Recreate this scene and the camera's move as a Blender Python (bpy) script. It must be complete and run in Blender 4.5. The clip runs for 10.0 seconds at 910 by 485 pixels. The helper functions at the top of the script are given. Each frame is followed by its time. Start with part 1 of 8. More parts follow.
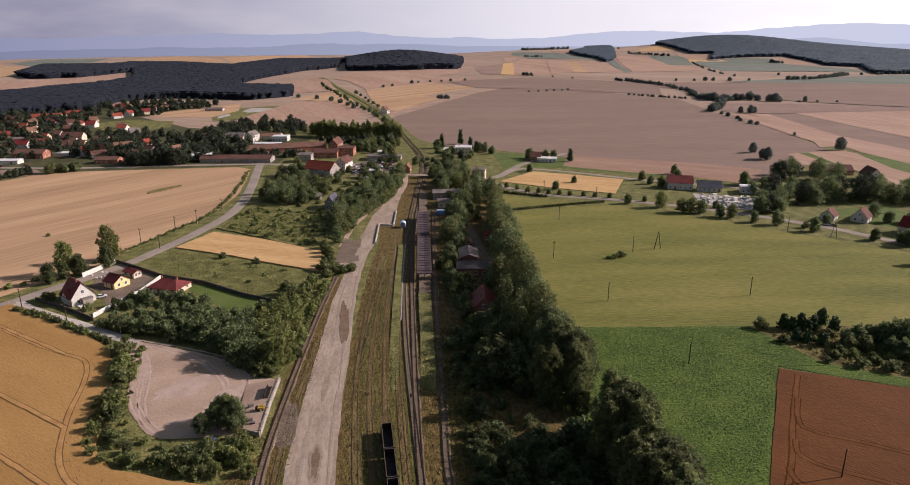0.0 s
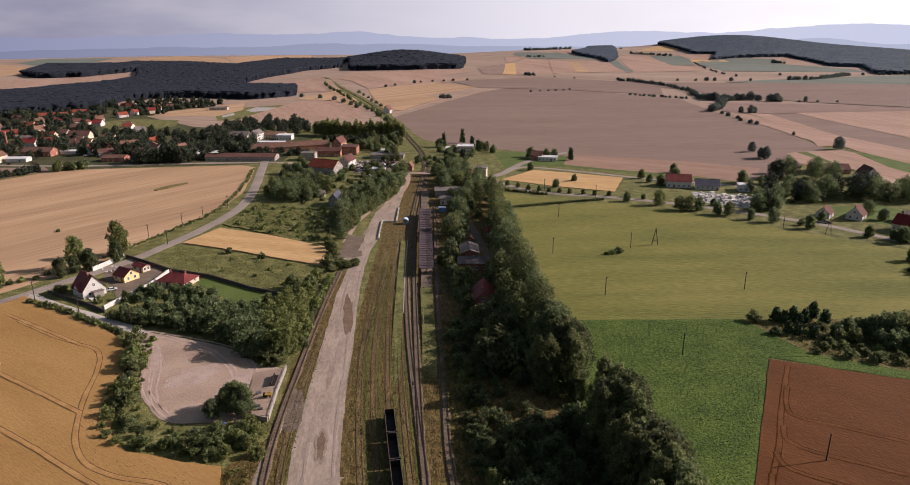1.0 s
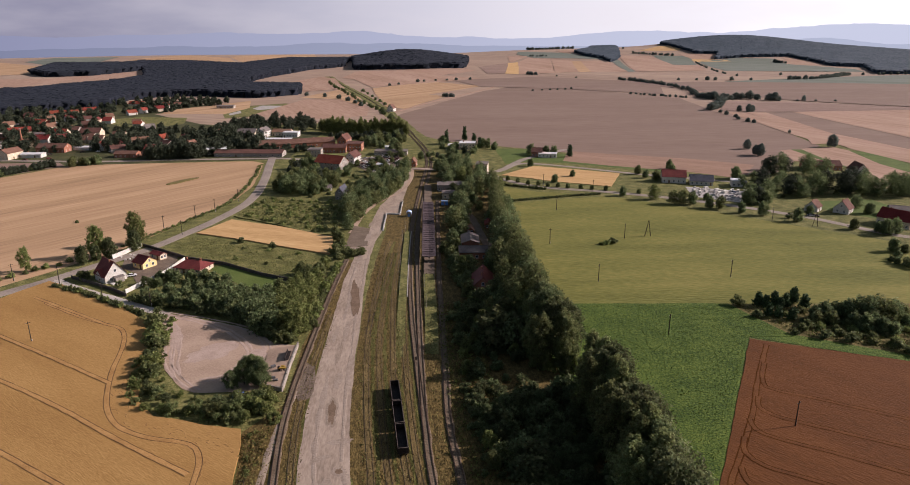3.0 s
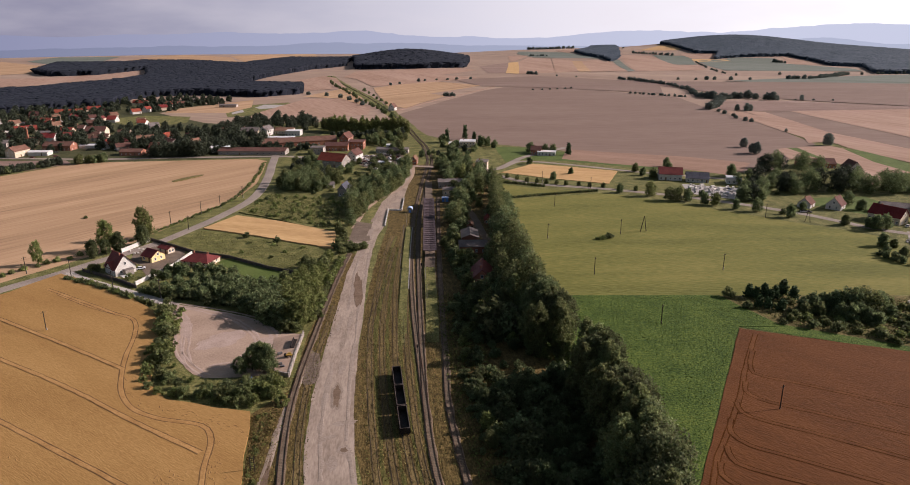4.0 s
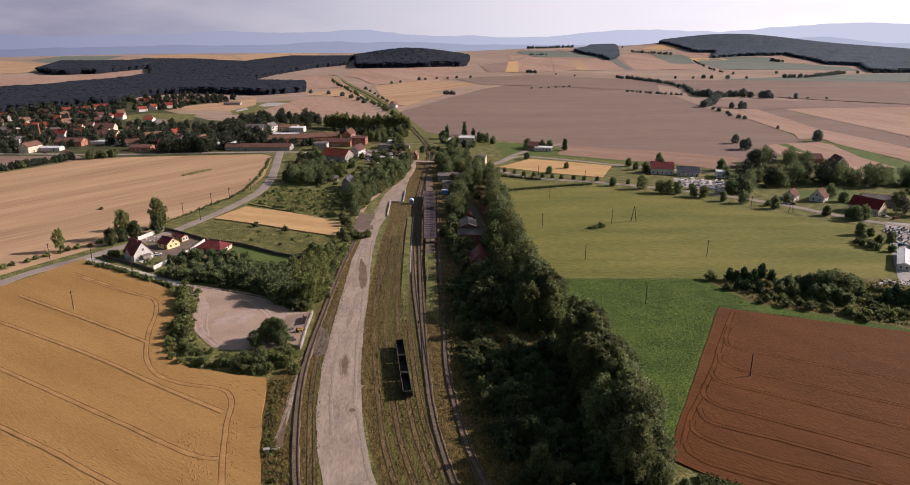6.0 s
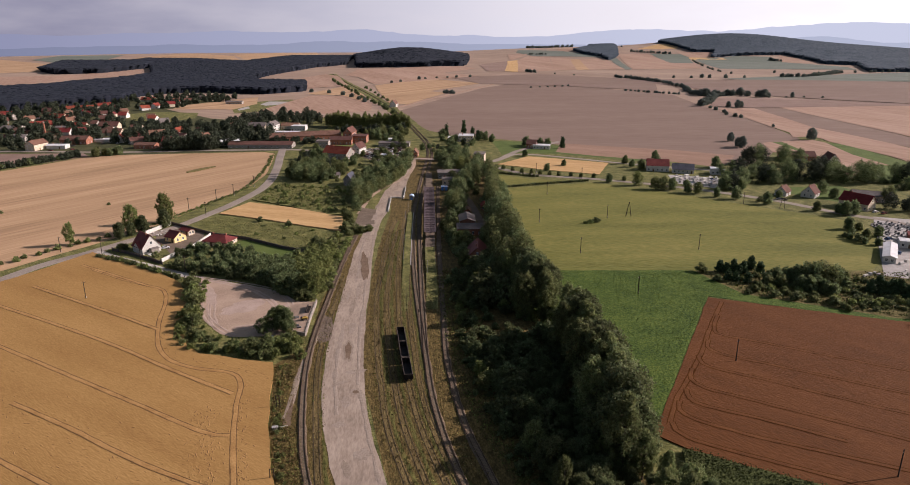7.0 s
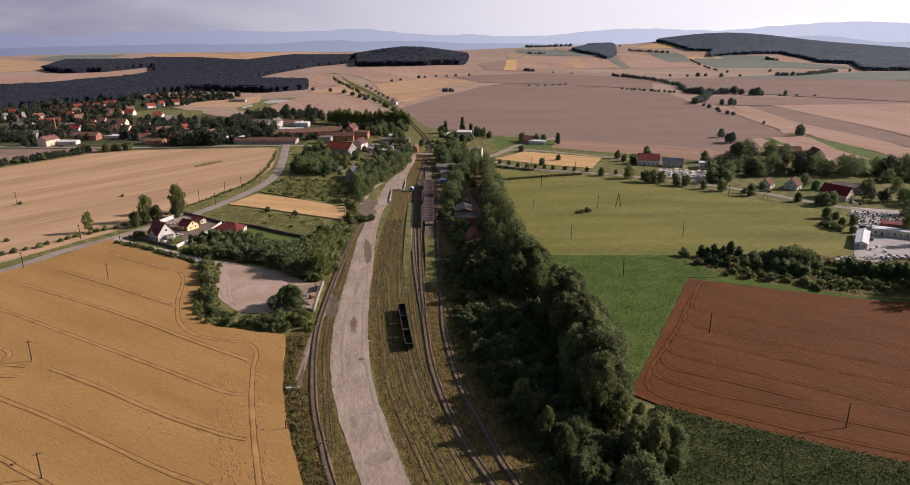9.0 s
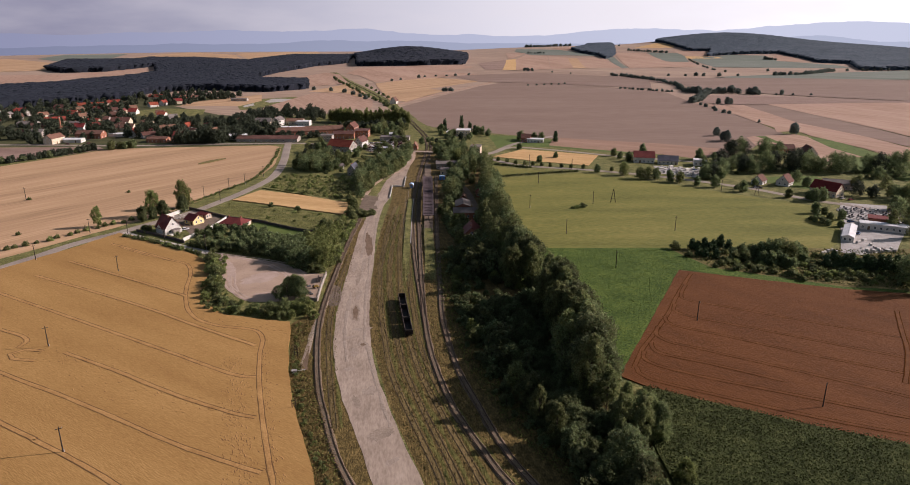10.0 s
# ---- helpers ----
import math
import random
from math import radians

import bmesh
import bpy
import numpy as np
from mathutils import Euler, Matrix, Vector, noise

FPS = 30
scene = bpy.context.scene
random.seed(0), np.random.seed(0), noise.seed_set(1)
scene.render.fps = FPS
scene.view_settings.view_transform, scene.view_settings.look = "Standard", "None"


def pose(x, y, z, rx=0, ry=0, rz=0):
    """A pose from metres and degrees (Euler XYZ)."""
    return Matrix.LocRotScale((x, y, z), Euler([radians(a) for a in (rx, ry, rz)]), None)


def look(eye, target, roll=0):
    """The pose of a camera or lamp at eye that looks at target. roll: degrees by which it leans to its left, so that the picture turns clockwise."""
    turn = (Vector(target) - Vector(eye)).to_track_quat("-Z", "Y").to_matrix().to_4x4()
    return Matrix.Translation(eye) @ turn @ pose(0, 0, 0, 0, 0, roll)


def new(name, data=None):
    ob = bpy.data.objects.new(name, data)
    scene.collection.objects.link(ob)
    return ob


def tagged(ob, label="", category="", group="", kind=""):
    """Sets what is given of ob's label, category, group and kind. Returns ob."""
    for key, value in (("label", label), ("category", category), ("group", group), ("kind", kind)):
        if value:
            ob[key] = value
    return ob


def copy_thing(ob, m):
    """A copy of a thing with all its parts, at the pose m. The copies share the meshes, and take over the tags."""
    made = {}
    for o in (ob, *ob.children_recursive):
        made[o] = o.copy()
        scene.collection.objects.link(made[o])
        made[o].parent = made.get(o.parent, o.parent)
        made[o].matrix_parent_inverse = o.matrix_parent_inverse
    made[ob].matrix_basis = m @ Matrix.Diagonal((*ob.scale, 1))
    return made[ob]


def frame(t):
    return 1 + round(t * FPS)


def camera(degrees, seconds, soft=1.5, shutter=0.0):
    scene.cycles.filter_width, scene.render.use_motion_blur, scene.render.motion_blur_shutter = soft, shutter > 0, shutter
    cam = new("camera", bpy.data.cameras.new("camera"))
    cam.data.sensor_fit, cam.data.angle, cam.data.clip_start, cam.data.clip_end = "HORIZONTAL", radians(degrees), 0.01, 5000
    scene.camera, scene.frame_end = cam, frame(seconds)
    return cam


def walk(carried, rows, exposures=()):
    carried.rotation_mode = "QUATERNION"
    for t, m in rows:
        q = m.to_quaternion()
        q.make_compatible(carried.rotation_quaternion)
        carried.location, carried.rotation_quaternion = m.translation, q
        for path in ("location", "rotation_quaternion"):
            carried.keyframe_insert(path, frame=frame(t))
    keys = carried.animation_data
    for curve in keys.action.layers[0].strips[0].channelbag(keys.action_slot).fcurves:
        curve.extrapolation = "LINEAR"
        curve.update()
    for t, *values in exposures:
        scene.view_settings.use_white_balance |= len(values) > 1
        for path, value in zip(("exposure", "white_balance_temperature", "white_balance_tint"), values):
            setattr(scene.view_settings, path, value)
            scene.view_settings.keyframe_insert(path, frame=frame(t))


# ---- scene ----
cam = camera(68.0, 10.0, soft=0.9)
PATH = [
    (0, pose(0.10, 8.52, 109.59, 72.57, 0.12, -9.62)),
    (0.5, pose(-0.26, 4.77, 109.68, 72.57, 0.09, -9.50)),
    (1, pose(-0.67, 0.84, 109.76, 72.57, 0.07, -9.40)),
    (1.5, pose(-1.11, -3.24, 109.84, 72.57, 0.05, -9.31)),
    (2, pose(-1.61, -7.48, 109.93, 72.57, 0.04, -9.24)),
    (2.5, pose(-2.13, -11.86, 110.01, 72.55, 0.03, -9.18)),
    (4, pose(-3.87, -25.76, 110.21, 72.51, 0.01, -9.06)),
    (4.5, pose(-4.47, -30.62, 110.27, 72.49, 0.00, -9.05)),
    (5, pose(-5.10, -35.61, 110.31, 72.48, 0.00, -9.03)),
    (5.5, pose(-5.73, -40.68, 110.36, 72.46, 0.00, -9.03)),
    (7, pose(-7.62, -56.42, 110.46, 72.41, 0.00, -9.04)),
    (7.5, pose(-8.24, -61.82, 110.49, 72.39, 0.00, -9.05)),
    (8, pose(-8.82, -67.30, 110.50, 72.38, 0.00, -9.05)),
    (8.5, pose(-9.40, -72.81, 110.51, 72.37, 0.01, -9.06)),
    (9, pose(-9.94, -78.38, 110.51, 72.36, 0.01, -9.06)),
    (9.5, pose(-10.46, -84.01, 110.51, 72.35, 0.01, -9.06)),
    (10, pose(-10.93, -89.66, 110.50, 72.35, 0.01, -9.06)),
]
walk(cam, PATH)


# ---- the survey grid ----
GRID_EAST, GRID_NORTH, GRID_STEP = 0.157, 0.9876, 0.37


def site(x, y):
    """Places are noted on a survey grid that is finer along the railway (bearing 9 degrees); this gives metres on the land."""
    d = GRID_STEP * (x * GRID_EAST + y * GRID_NORTH)
    return x + d * GRID_EAST, y + d * GRID_NORTH


def sited(pts):
    return [site(*p) for p in pts]


def heading(turn):
    """A direction of the grid, in degrees from its x axis, on the land, and how much longer things grow along it."""
    x, y = site(math.cos(radians(turn)), math.sin(radians(turn)))
    return math.degrees(math.atan2(y, x)), math.hypot(x, y)


# ---- world, sun, exposure ----
SUN_EL, SUN_AZ = radians(27), radians(88)
scene.view_settings.exposure = 0.47
world = bpy.data.worlds.new("world")
scene.world = world
world.use_nodes = True
wn, wl = world.node_tree.nodes, world.node_tree.links
wn.clear()
sky = wn.new("ShaderNodeTexSky")
sky.sky_type, sky.sun_disc = "NISHITA", False
sky.sun_elevation, sky.sun_rotation = SUN_EL, SUN_AZ
sky.air_density, sky.dust_density = 1.2, 2.0
wco = wn.new("ShaderNodeTexCoord")
wmap = wn.new("ShaderNodeMapping")
wmap.inputs["Scale"].default_value = (2.2, 2.2, 9.0)
wcl = wn.new("ShaderNodeTexNoise")
wcl.inputs["Scale"].default_value, wcl.inputs["Detail"].default_value = 1.6, 6.0
wramp = wn.new("ShaderNodeValToRGB")
wramp.color_ramp.elements[0].position, wramp.color_ramp.elements[1].position = 0.40, 0.68
sep = wn.new("ShaderNodeSeparateXYZ")
wl.new(wco.outputs["Generated"], wmap.inputs["Vector"])
wl.new(wco.outputs["Generated"], sep.inputs[0])
wl.new(wmap.outputs[0], wcl.inputs["Vector"])
wl.new(wcl.outputs["Fac"], wramp.inputs["Fac"])
# a bright hazy veil low over the land, brighter towards the sun's side; deeper sky overhead
glow = wn.new("ShaderNodeMapRange")
glow.inputs["From Min"].default_value, glow.inputs["From Max"].default_value = -0.35, 0.68
wl.new(sep.outputs["X"], glow.inputs["Value"])
veil = wn.new("ShaderNodeMix")
veil.data_type = "RGBA"
veil.inputs["A"].default_value = (0.235, 0.237, 0.375, 1)
veil.inputs["B"].default_value = (1.36, 1.3, 1.4, 1)
wl.new(glow.outputs[0], veil.inputs["Factor"])
puff = wn.new("ShaderNodeMix")
puff.data_type = "RGBA"
puff.inputs["B"].default_value = (0.92, 0.84, 0.90, 1)
wl.new(veil.outputs["Result"], puff.inputs["A"])
half = wn.new("ShaderNodeMath")
half.operation = "MULTIPLY"
half.inputs[1].default_value = 0.36
wl.new(wramp.outputs["Color"], half.inputs[0])
wl.new(half.outputs[0], puff.inputs["Factor"])
low = wn.new("ShaderNodeMapRange")
low.interpolation_type = "SMOOTHSTEP"
low.inputs["From Min"].default_value, low.inputs["From Max"].default_value = 0.10, 0.26
low.inputs["To Min"].default_value, low.inputs["To Max"].default_value = 1.0, 0.06
wl.new(sep.outputs["Z"], low.inputs["Value"])
bg_sky, bg_cloud, wmix = wn.new("ShaderNodeBackground"), wn.new("ShaderNodeBackground"), wn.new("ShaderNodeMixShader")
bg_sky.inputs["Strength"].default_value = 0.054
bg_cloud.inputs["Strength"].default_value = 0.64
wl.new(low.outputs[0], wmix.inputs["Fac"])
wl.new(sky.outputs["Color"], bg_sky.inputs["Color"])
wl.new(puff.outputs["Result"], bg_cloud.inputs["Color"])
wl.new(bg_sky.outputs[0], wmix.inputs[1])
wl.new(bg_cloud.outputs[0], wmix.inputs[2])
wl.new(wmix.outputs[0], wn.new("ShaderNodeOutputWorld").inputs["Surface"])

sun_data = bpy.data.lights.new("sun", "SUN")
sun_data.energy, sun_data.angle, sun_data.color = 5.0, radians(0.6), (1.0, 0.868, 0.875)
sun = new("sun", sun_data)
to_sun = Vector((math.cos(SUN_EL) * math.sin(SUN_AZ), math.cos(SUN_EL) * math.cos(SUN_AZ), math.sin(SUN_EL)))
sun.matrix_world = look(to_sun * 400, (0, 0, 0))


# ---- materials ----
def surface(name, dark, mid, light, big=18.0, fine=0.7, rough=0.95, bump=0.3, along=None, stretch=12.0,
            spec=0.15, tint=0.0, island=0.0, local=False, mixture=0.5, sheer=0.0, metal=0.0, contrast=1.0):
    """Dark, middle and light colour over a broad and a fine noise; along: the heading in degrees of rows or grain."""
    m = bpy.data.materials.new(name)
    m.use_nodes = True
    n, l = m.node_tree.nodes, m.node_tree.links
    bsdf = n["Principled BSDF"]
    bsdf.inputs["Roughness"].default_value = rough
    bsdf.inputs["Specular IOR Level"].default_value = spec
    bsdf.inputs["Metallic"].default_value = metal
    if local:
        co = n.new("ShaderNodeTexCoord").outputs["Object"]
    else:
        co = n.new("ShaderNodeNewGeometry").outputs["Position"]
    a, b = n.new("ShaderNodeTexNoise"), n.new("ShaderNodeTexNoise")
    a.inputs["Scale"].default_value, a.inputs["Detail"].default_value = 1 / big, 5.0
    b.inputs["Scale"].default_value, b.inputs["Detail"].default_value = 1 / fine, 3.0
    if along is not None:
        turn, squeeze = n.new("ShaderNodeMapping"), n.new("ShaderNodeMapping")
        turn.inputs["Rotation"].default_value = (0, 0, -radians(heading(along + 90)[0] - 90))
        squeeze.inputs["Scale"].default_value = (1.0, 1 / stretch, 1.0)
        l.new(co, turn.inputs["Vector"])
        l.new(turn.outputs[0], squeeze.inputs["Vector"])
        l.new(squeeze.outputs[0], b.inputs["Vector"])
        l.new(squeeze.outputs[0], a.inputs["Vector"])
    else:
        l.new(co, a.inputs["Vector"])
        l.new(co, b.inputs["Vector"])
    mix = n.new("ShaderNodeMix")
    mix.inputs["Factor"].default_value = mixture
    l.new(a.outputs["Fac"], mix.inputs["A"])
    l.new(b.outputs["Fac"], mix.inputs["B"])
    ramp = n.new("ShaderNodeValToRGB")
    e = ramp.color_ramp.elements
    e[0].position, e[0].color = 0.5 - 0.15 / contrast, (*dark, 1)
    e[1].position, e[1].color = 0.5 + 0.15 / contrast, (*light, 1)
    k = e.new(0.5)
    k.color = (*mid, 1)
    l.new(mix.outputs["Result"], ramp.inputs["Fac"])
    col = ramp.outputs["Color"]
    for amount, source in ((tint, "object"), (island, "island")):
        if amount:
            rnd = n.new("ShaderNodeObjectInfo").outputs["Random"] if source == "object" else n.new("ShaderNodeNewGeometry").outputs["Random Per Island"]
            rng, hsv = n.new("ShaderNodeMapRange"), n.new("ShaderNodeHueSaturation")
            rng.inputs["To Min"].default_value, rng.inputs["To Max"].default_value = 1 - amount, 1 + amount
            hue = n.new("ShaderNodeMapRange")
            hue.inputs["To Min"].default_value, hue.inputs["To Max"].default_value = 0.5 - amount * 0.05, 0.5 + amount * 0.05
            l.new(rnd, rng.inputs["Value"])
            l.new(rnd, hue.inputs["Value"])
            l.new(rng.outputs[0], hsv.inputs["Value"])
            l.new(hue.outputs[0], hsv.inputs["Hue"])
            l.new(col, hsv.inputs["Color"])
            col = hsv.outputs["Color"]
    l.new(col, bsdf.inputs["Base Color"])
    if bump:
        bp = n.new("ShaderNodeBump")
        bp.inputs["Strength"].default_value, bp.inputs["Distance"].default_value = bump, fine * 0.6
        l.new(b.outputs["Fac"], bp.inputs["Height"])
        l.new(bp.outputs[0], bsdf.inputs["Normal"])
    if sheer:
        tr, ms = n.new("ShaderNodeBsdfTranslucent"), n.new("ShaderNodeMixShader")
        ms.inputs["Fac"].default_value = sheer
        l.new(col, tr.inputs["Color"])
        l.new(bsdf.outputs[0], ms.inputs[1])
        l.new(tr.outputs[0], ms.inputs[2])
        l.new(ms.outputs[0], n["Material Output"].inputs["Surface"])
    return m


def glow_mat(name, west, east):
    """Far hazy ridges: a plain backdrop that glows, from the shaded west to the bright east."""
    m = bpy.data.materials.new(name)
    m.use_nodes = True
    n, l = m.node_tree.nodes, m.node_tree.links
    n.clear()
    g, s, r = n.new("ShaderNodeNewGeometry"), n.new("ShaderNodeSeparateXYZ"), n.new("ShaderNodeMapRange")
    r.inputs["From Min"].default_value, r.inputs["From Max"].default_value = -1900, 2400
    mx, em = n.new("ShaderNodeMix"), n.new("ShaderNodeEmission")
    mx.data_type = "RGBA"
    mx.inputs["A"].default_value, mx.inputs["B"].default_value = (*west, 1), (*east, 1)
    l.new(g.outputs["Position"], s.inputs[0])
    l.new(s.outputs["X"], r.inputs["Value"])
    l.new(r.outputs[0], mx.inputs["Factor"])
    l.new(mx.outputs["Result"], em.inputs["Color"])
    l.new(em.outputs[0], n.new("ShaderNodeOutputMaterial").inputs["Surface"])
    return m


GROUND = surface("rough_grass", (0.06776, 0.0697, 0.0213), (0.121, 0.1162, 0.03678), (0.213, 0.1888, 0.0726), big=6, fine=0.9, bump=0.9, contrast=1.2)
FAR_SOIL = surface("far_stubble", (0.2129, 0.1467, 0.1061), (0.281, 0.1956, 0.1432), (0.3406, 0.249, 0.1803), big=160, fine=9, bump=0.1, along=70, stretch=6)
WHEAT = surface("ripe_wheat", (0.2325, 0.1246, 0.03956), (0.2976, 0.1674, 0.05676), (0.3674, 0.2158, 0.07912), big=16, fine=0.3, bump=0.5, along=56, stretch=5, mixture=0.5, contrast=0.8)
WHEAT_PALE = surface("standing_wheat", (0.37, 0.22, 0.095), (0.45, 0.28, 0.125), (0.52, 0.34, 0.16), big=10, fine=0.8, bump=0.7, along=68, stretch=8)
STUBBLE = surface("stubble", (0.25, 0.155, 0.086), (0.365, 0.23, 0.13), (0.475, 0.308, 0.18), big=20, fine=1.6, bump=0.4, along=-54, stretch=26, contrast=0.9, mixture=0.4)
BROWN = surface("dark_ripe_crop", (0.07, 0.0255, 0.0073), (0.098, 0.0357, 0.0097), (0.128, 0.049, 0.014), big=14, fine=0.5, bump=0.7, along=43, stretch=4, mixture=0.45, contrast=0.75)
PLOUGHED = surface("dry_soil", (0.1615, 0.1, 0.078), (0.2185, 0.145, 0.114), (0.2755, 0.19, 0.15), big=26, fine=1.5, bump=0.3, along=75, stretch=12)
BIG_TAN = surface("cut_stubble_far", (0.165, 0.109, 0.082), (0.194, 0.131, 0.101), (0.218, 0.154, 0.121), big=45, fine=5, bump=0.12, along=82, stretch=5, contrast=0.8)
ROSE_TAN = surface("pale_stubble", (0.2549, 0.1552, 0.1055), (0.3107, 0.1978, 0.1391), (0.3664, 0.2406, 0.1771), big=60, fine=5, bump=0.1, along=20, stretch=8)
PASTURE = surface("mown_meadow", (0.09, 0.094, 0.021), (0.142, 0.135, 0.033), (0.2, 0.172, 0.05), big=22, fine=1.0, bump=0.6, along=84, stretch=4.0, mixture=0.42, contrast=0.95)
LUSH = surface("lush_clover", (0.02408, 0.04581, 0.008298), (0.05927, 0.09259, 0.01509), (0.1037, 0.1344, 0.02414), big=14, fine=0.6, bump=1.0, mixture=0.72, contrast=1.15)
LAWN = surface("lawn", (0.058, 0.083, 0.018), (0.083, 0.11, 0.026), (0.108, 0.132, 0.036), big=12, fine=0.8, bump=0.3)
# this green is made bluer and greyer to hold the distance haze
FAR_GREEN = surface("hazed_green_crop", (0.1045, 0.1187, 0.09), (0.133, 0.1444, 0.114), (0.1615, 0.171, 0.144), big=60, fine=4, bump=0.1, along=60)
WEEDS = surface("dry_weed_tufts", (0.066, 0.05, 0.017), (0.13, 0.094, 0.034), (0.22, 0.16, 0.064), big=3, fine=0.5, bump=0, island=0.5)
GREEN_TUFTS = surface("green_weed_tufts", (0.052, 0.061, 0.0154), (0.0975, 0.1013, 0.0264), (0.156, 0.1464, 0.044), big=3, fine=0.5, bump=0, island=0.45)
CLOVER_TUFTS = surface("clover_tufts", (0.0403, 0.0648, 0.012), (0.0775, 0.108, 0.0204), (0.1395, 0.162, 0.036), big=6, fine=0.5, bump=0, island=0.35)
CORN = surface("maize", (0.03488, 0.04294, 0.0114), (0.05814, 0.06747, 0.0197), (0.0908, 0.09971, 0.0311), big=9, fine=0.9, bump=1.0, island=0.25)
SCRUB = surface("dry_scrub_grass", (0.066, 0.056, 0.017), (0.12, 0.096, 0.033), (0.19, 0.148, 0.056), big=8, fine=0.9, bump=0.8)
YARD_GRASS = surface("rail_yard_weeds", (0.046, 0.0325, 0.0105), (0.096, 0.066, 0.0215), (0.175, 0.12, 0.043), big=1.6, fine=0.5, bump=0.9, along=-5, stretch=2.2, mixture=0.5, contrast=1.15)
GARDENS = surface("garden_ground", (0.03, 0.032, 0.013), (0.055, 0.056, 0.022), (0.1, 0.092, 0.04), big=14, fine=1.2, bump=0.7)
GRAVEL = surface("gravel", (0.261, 0.1818, 0.1309), (0.3334, 0.2368, 0.1728), (0.3962, 0.286, 0.2117), big=14, fine=0.8, bump=0.2, mixture=0.35)
CONCRETE = surface("worn_concrete_road", (0.205, 0.155, 0.119), (0.29, 0.222, 0.171), (0.36, 0.282, 0.222), big=5, fine=0.8, bump=0.15, mixture=0.45, along=-5, stretch=3.2, contrast=1.0)
DAMP = surface("damp_patch", (0.185, 0.14, 0.108), (0.235, 0.18, 0.138), (0.29, 0.226, 0.177), big=4, fine=0.6, bump=0.2)
PALE_DUST = surface("pale_dust", (0.2969, 0.216, 0.1727), (0.3564, 0.2635, 0.2132), (0.4119, 0.3093, 0.2537), big=4, fine=0.6, bump=0.2)
ROAD_DUST = surface("pale_road_dust", (0.2209, 0.1692, 0.1318), (0.2679, 0.2088, 0.1649), (0.3102, 0.2475, 0.1989), big=3, fine=0.6, bump=0.2)
PUDDLE = surface("wet_mud_puddle", (0.12, 0.08, 0.054), (0.155, 0.106, 0.073), (0.195, 0.138, 0.098), big=4, fine=0.6, bump=0.1, rough=0.85, spec=0.05)
RED_STUBBLE = surface("reddish_stubble", (0.2, 0.118, 0.08), (0.25, 0.152, 0.105), (0.3, 0.19, 0.135), big=22, fine=1.5, bump=0.3, along=62, stretch=12)
ASPHALT = surface("asphalt", (0.192, 0.1555, 0.1295), (0.2537, 0.2057, 0.1709), (0.3085, 0.2536, 0.2103), big=16, fine=1.0, bump=0.15, rough=0.85)
LANE = surface("pale_lane_gravel", (0.32, 0.275, 0.235), (0.39, 0.34, 0.295), (0.46, 0.405, 0.355), big=8, fine=0.8, bump=0.2, mixture=0.35)
EARTH = surface("trodden_earth", (0.102, 0.0738, 0.0528), (0.1445, 0.1066, 0.0784), (0.1955, 0.1476, 0.1104), big=6, fine=0.8, bump=0.2)
PAINT_BLUE = surface("dark_blue_paint", (0.03, 0.05, 0.11), (0.045, 0.075, 0.16), (0.06, 0.10, 0.2), big=2, fine=0.4, rough=0.4, bump=0)
OLD_RAIL = surface("dull_old_rail", (0.036, 0.027, 0.02), (0.055, 0.042, 0.031), (0.085, 0.065, 0.048), big=3, fine=0.4, rough=0.8, bump=0.1)
BALLAST = surface("ballast", (0.10, 0.07, 0.046), (0.15, 0.108, 0.072), (0.205, 0.152, 0.104), big=4, fine=0.35, bump=0.6)
SLEEPER = surface("sleeper_wood", (0.092, 0.067, 0.047), (0.128, 0.094, 0.066), (0.168, 0.126, 0.09), big=3, fine=0.3, bump=0.3)
RUST = surface("rusty_rail", (0.0405, 0.0252, 0.01885), (0.0675, 0.0392, 0.02755), (0.1148, 0.0672, 0.0435), big=5, fine=0.4, rough=0.7, bump=0.1)
WALL_WHITE = surface("white_render", (0.4352, 0.3999, 0.355), (0.5222, 0.4879, 0.4376), (0.5855, 0.5519, 0.5036), big=4, fine=0.5, bump=0.1)
WALL_CREAM = surface("cream_render", (0.44, 0.352, 0.247), (0.528, 0.4312, 0.3135), (0.5984, 0.5016, 0.38), big=4, fine=0.5, bump=0.1)
WALL_YELLOW = surface("yellow_render", (0.62, 0.46, 0.20), (0.72, 0.55, 0.26), (0.78, 0.62, 0.33), big=4, fine=0.5, bump=0.1)
WALL_GREY = surface("grey_render", (0.2125, 0.1785, 0.153), (0.2805, 0.2422, 0.2082), (0.3485, 0.306, 0.2635), big=4, fine=0.5, bump=0.15)
BRICK = surface("red_brick_wall", (0.21, 0.085, 0.055), (0.29, 0.125, 0.08), (0.36, 0.17, 0.11), big=5, fine=0.4, bump=0.2)
ROOF_RED = surface("red_clay_tiles", (0.1282, 0.0233, 0.01751), (0.1741, 0.03364, 0.02499), (0.2108, 0.04919, 0.03748), big=4, fine=0.35, bump=0.4, tint=0.25)
ROOF_ORANGE = surface("orange_clay_tiles", (0.116, 0.05466, 0.03731), (0.1451, 0.07365, 0.05224), (0.1683, 0.09979, 0.07462), big=4, fine=0.35, bump=0.4, tint=0.25)
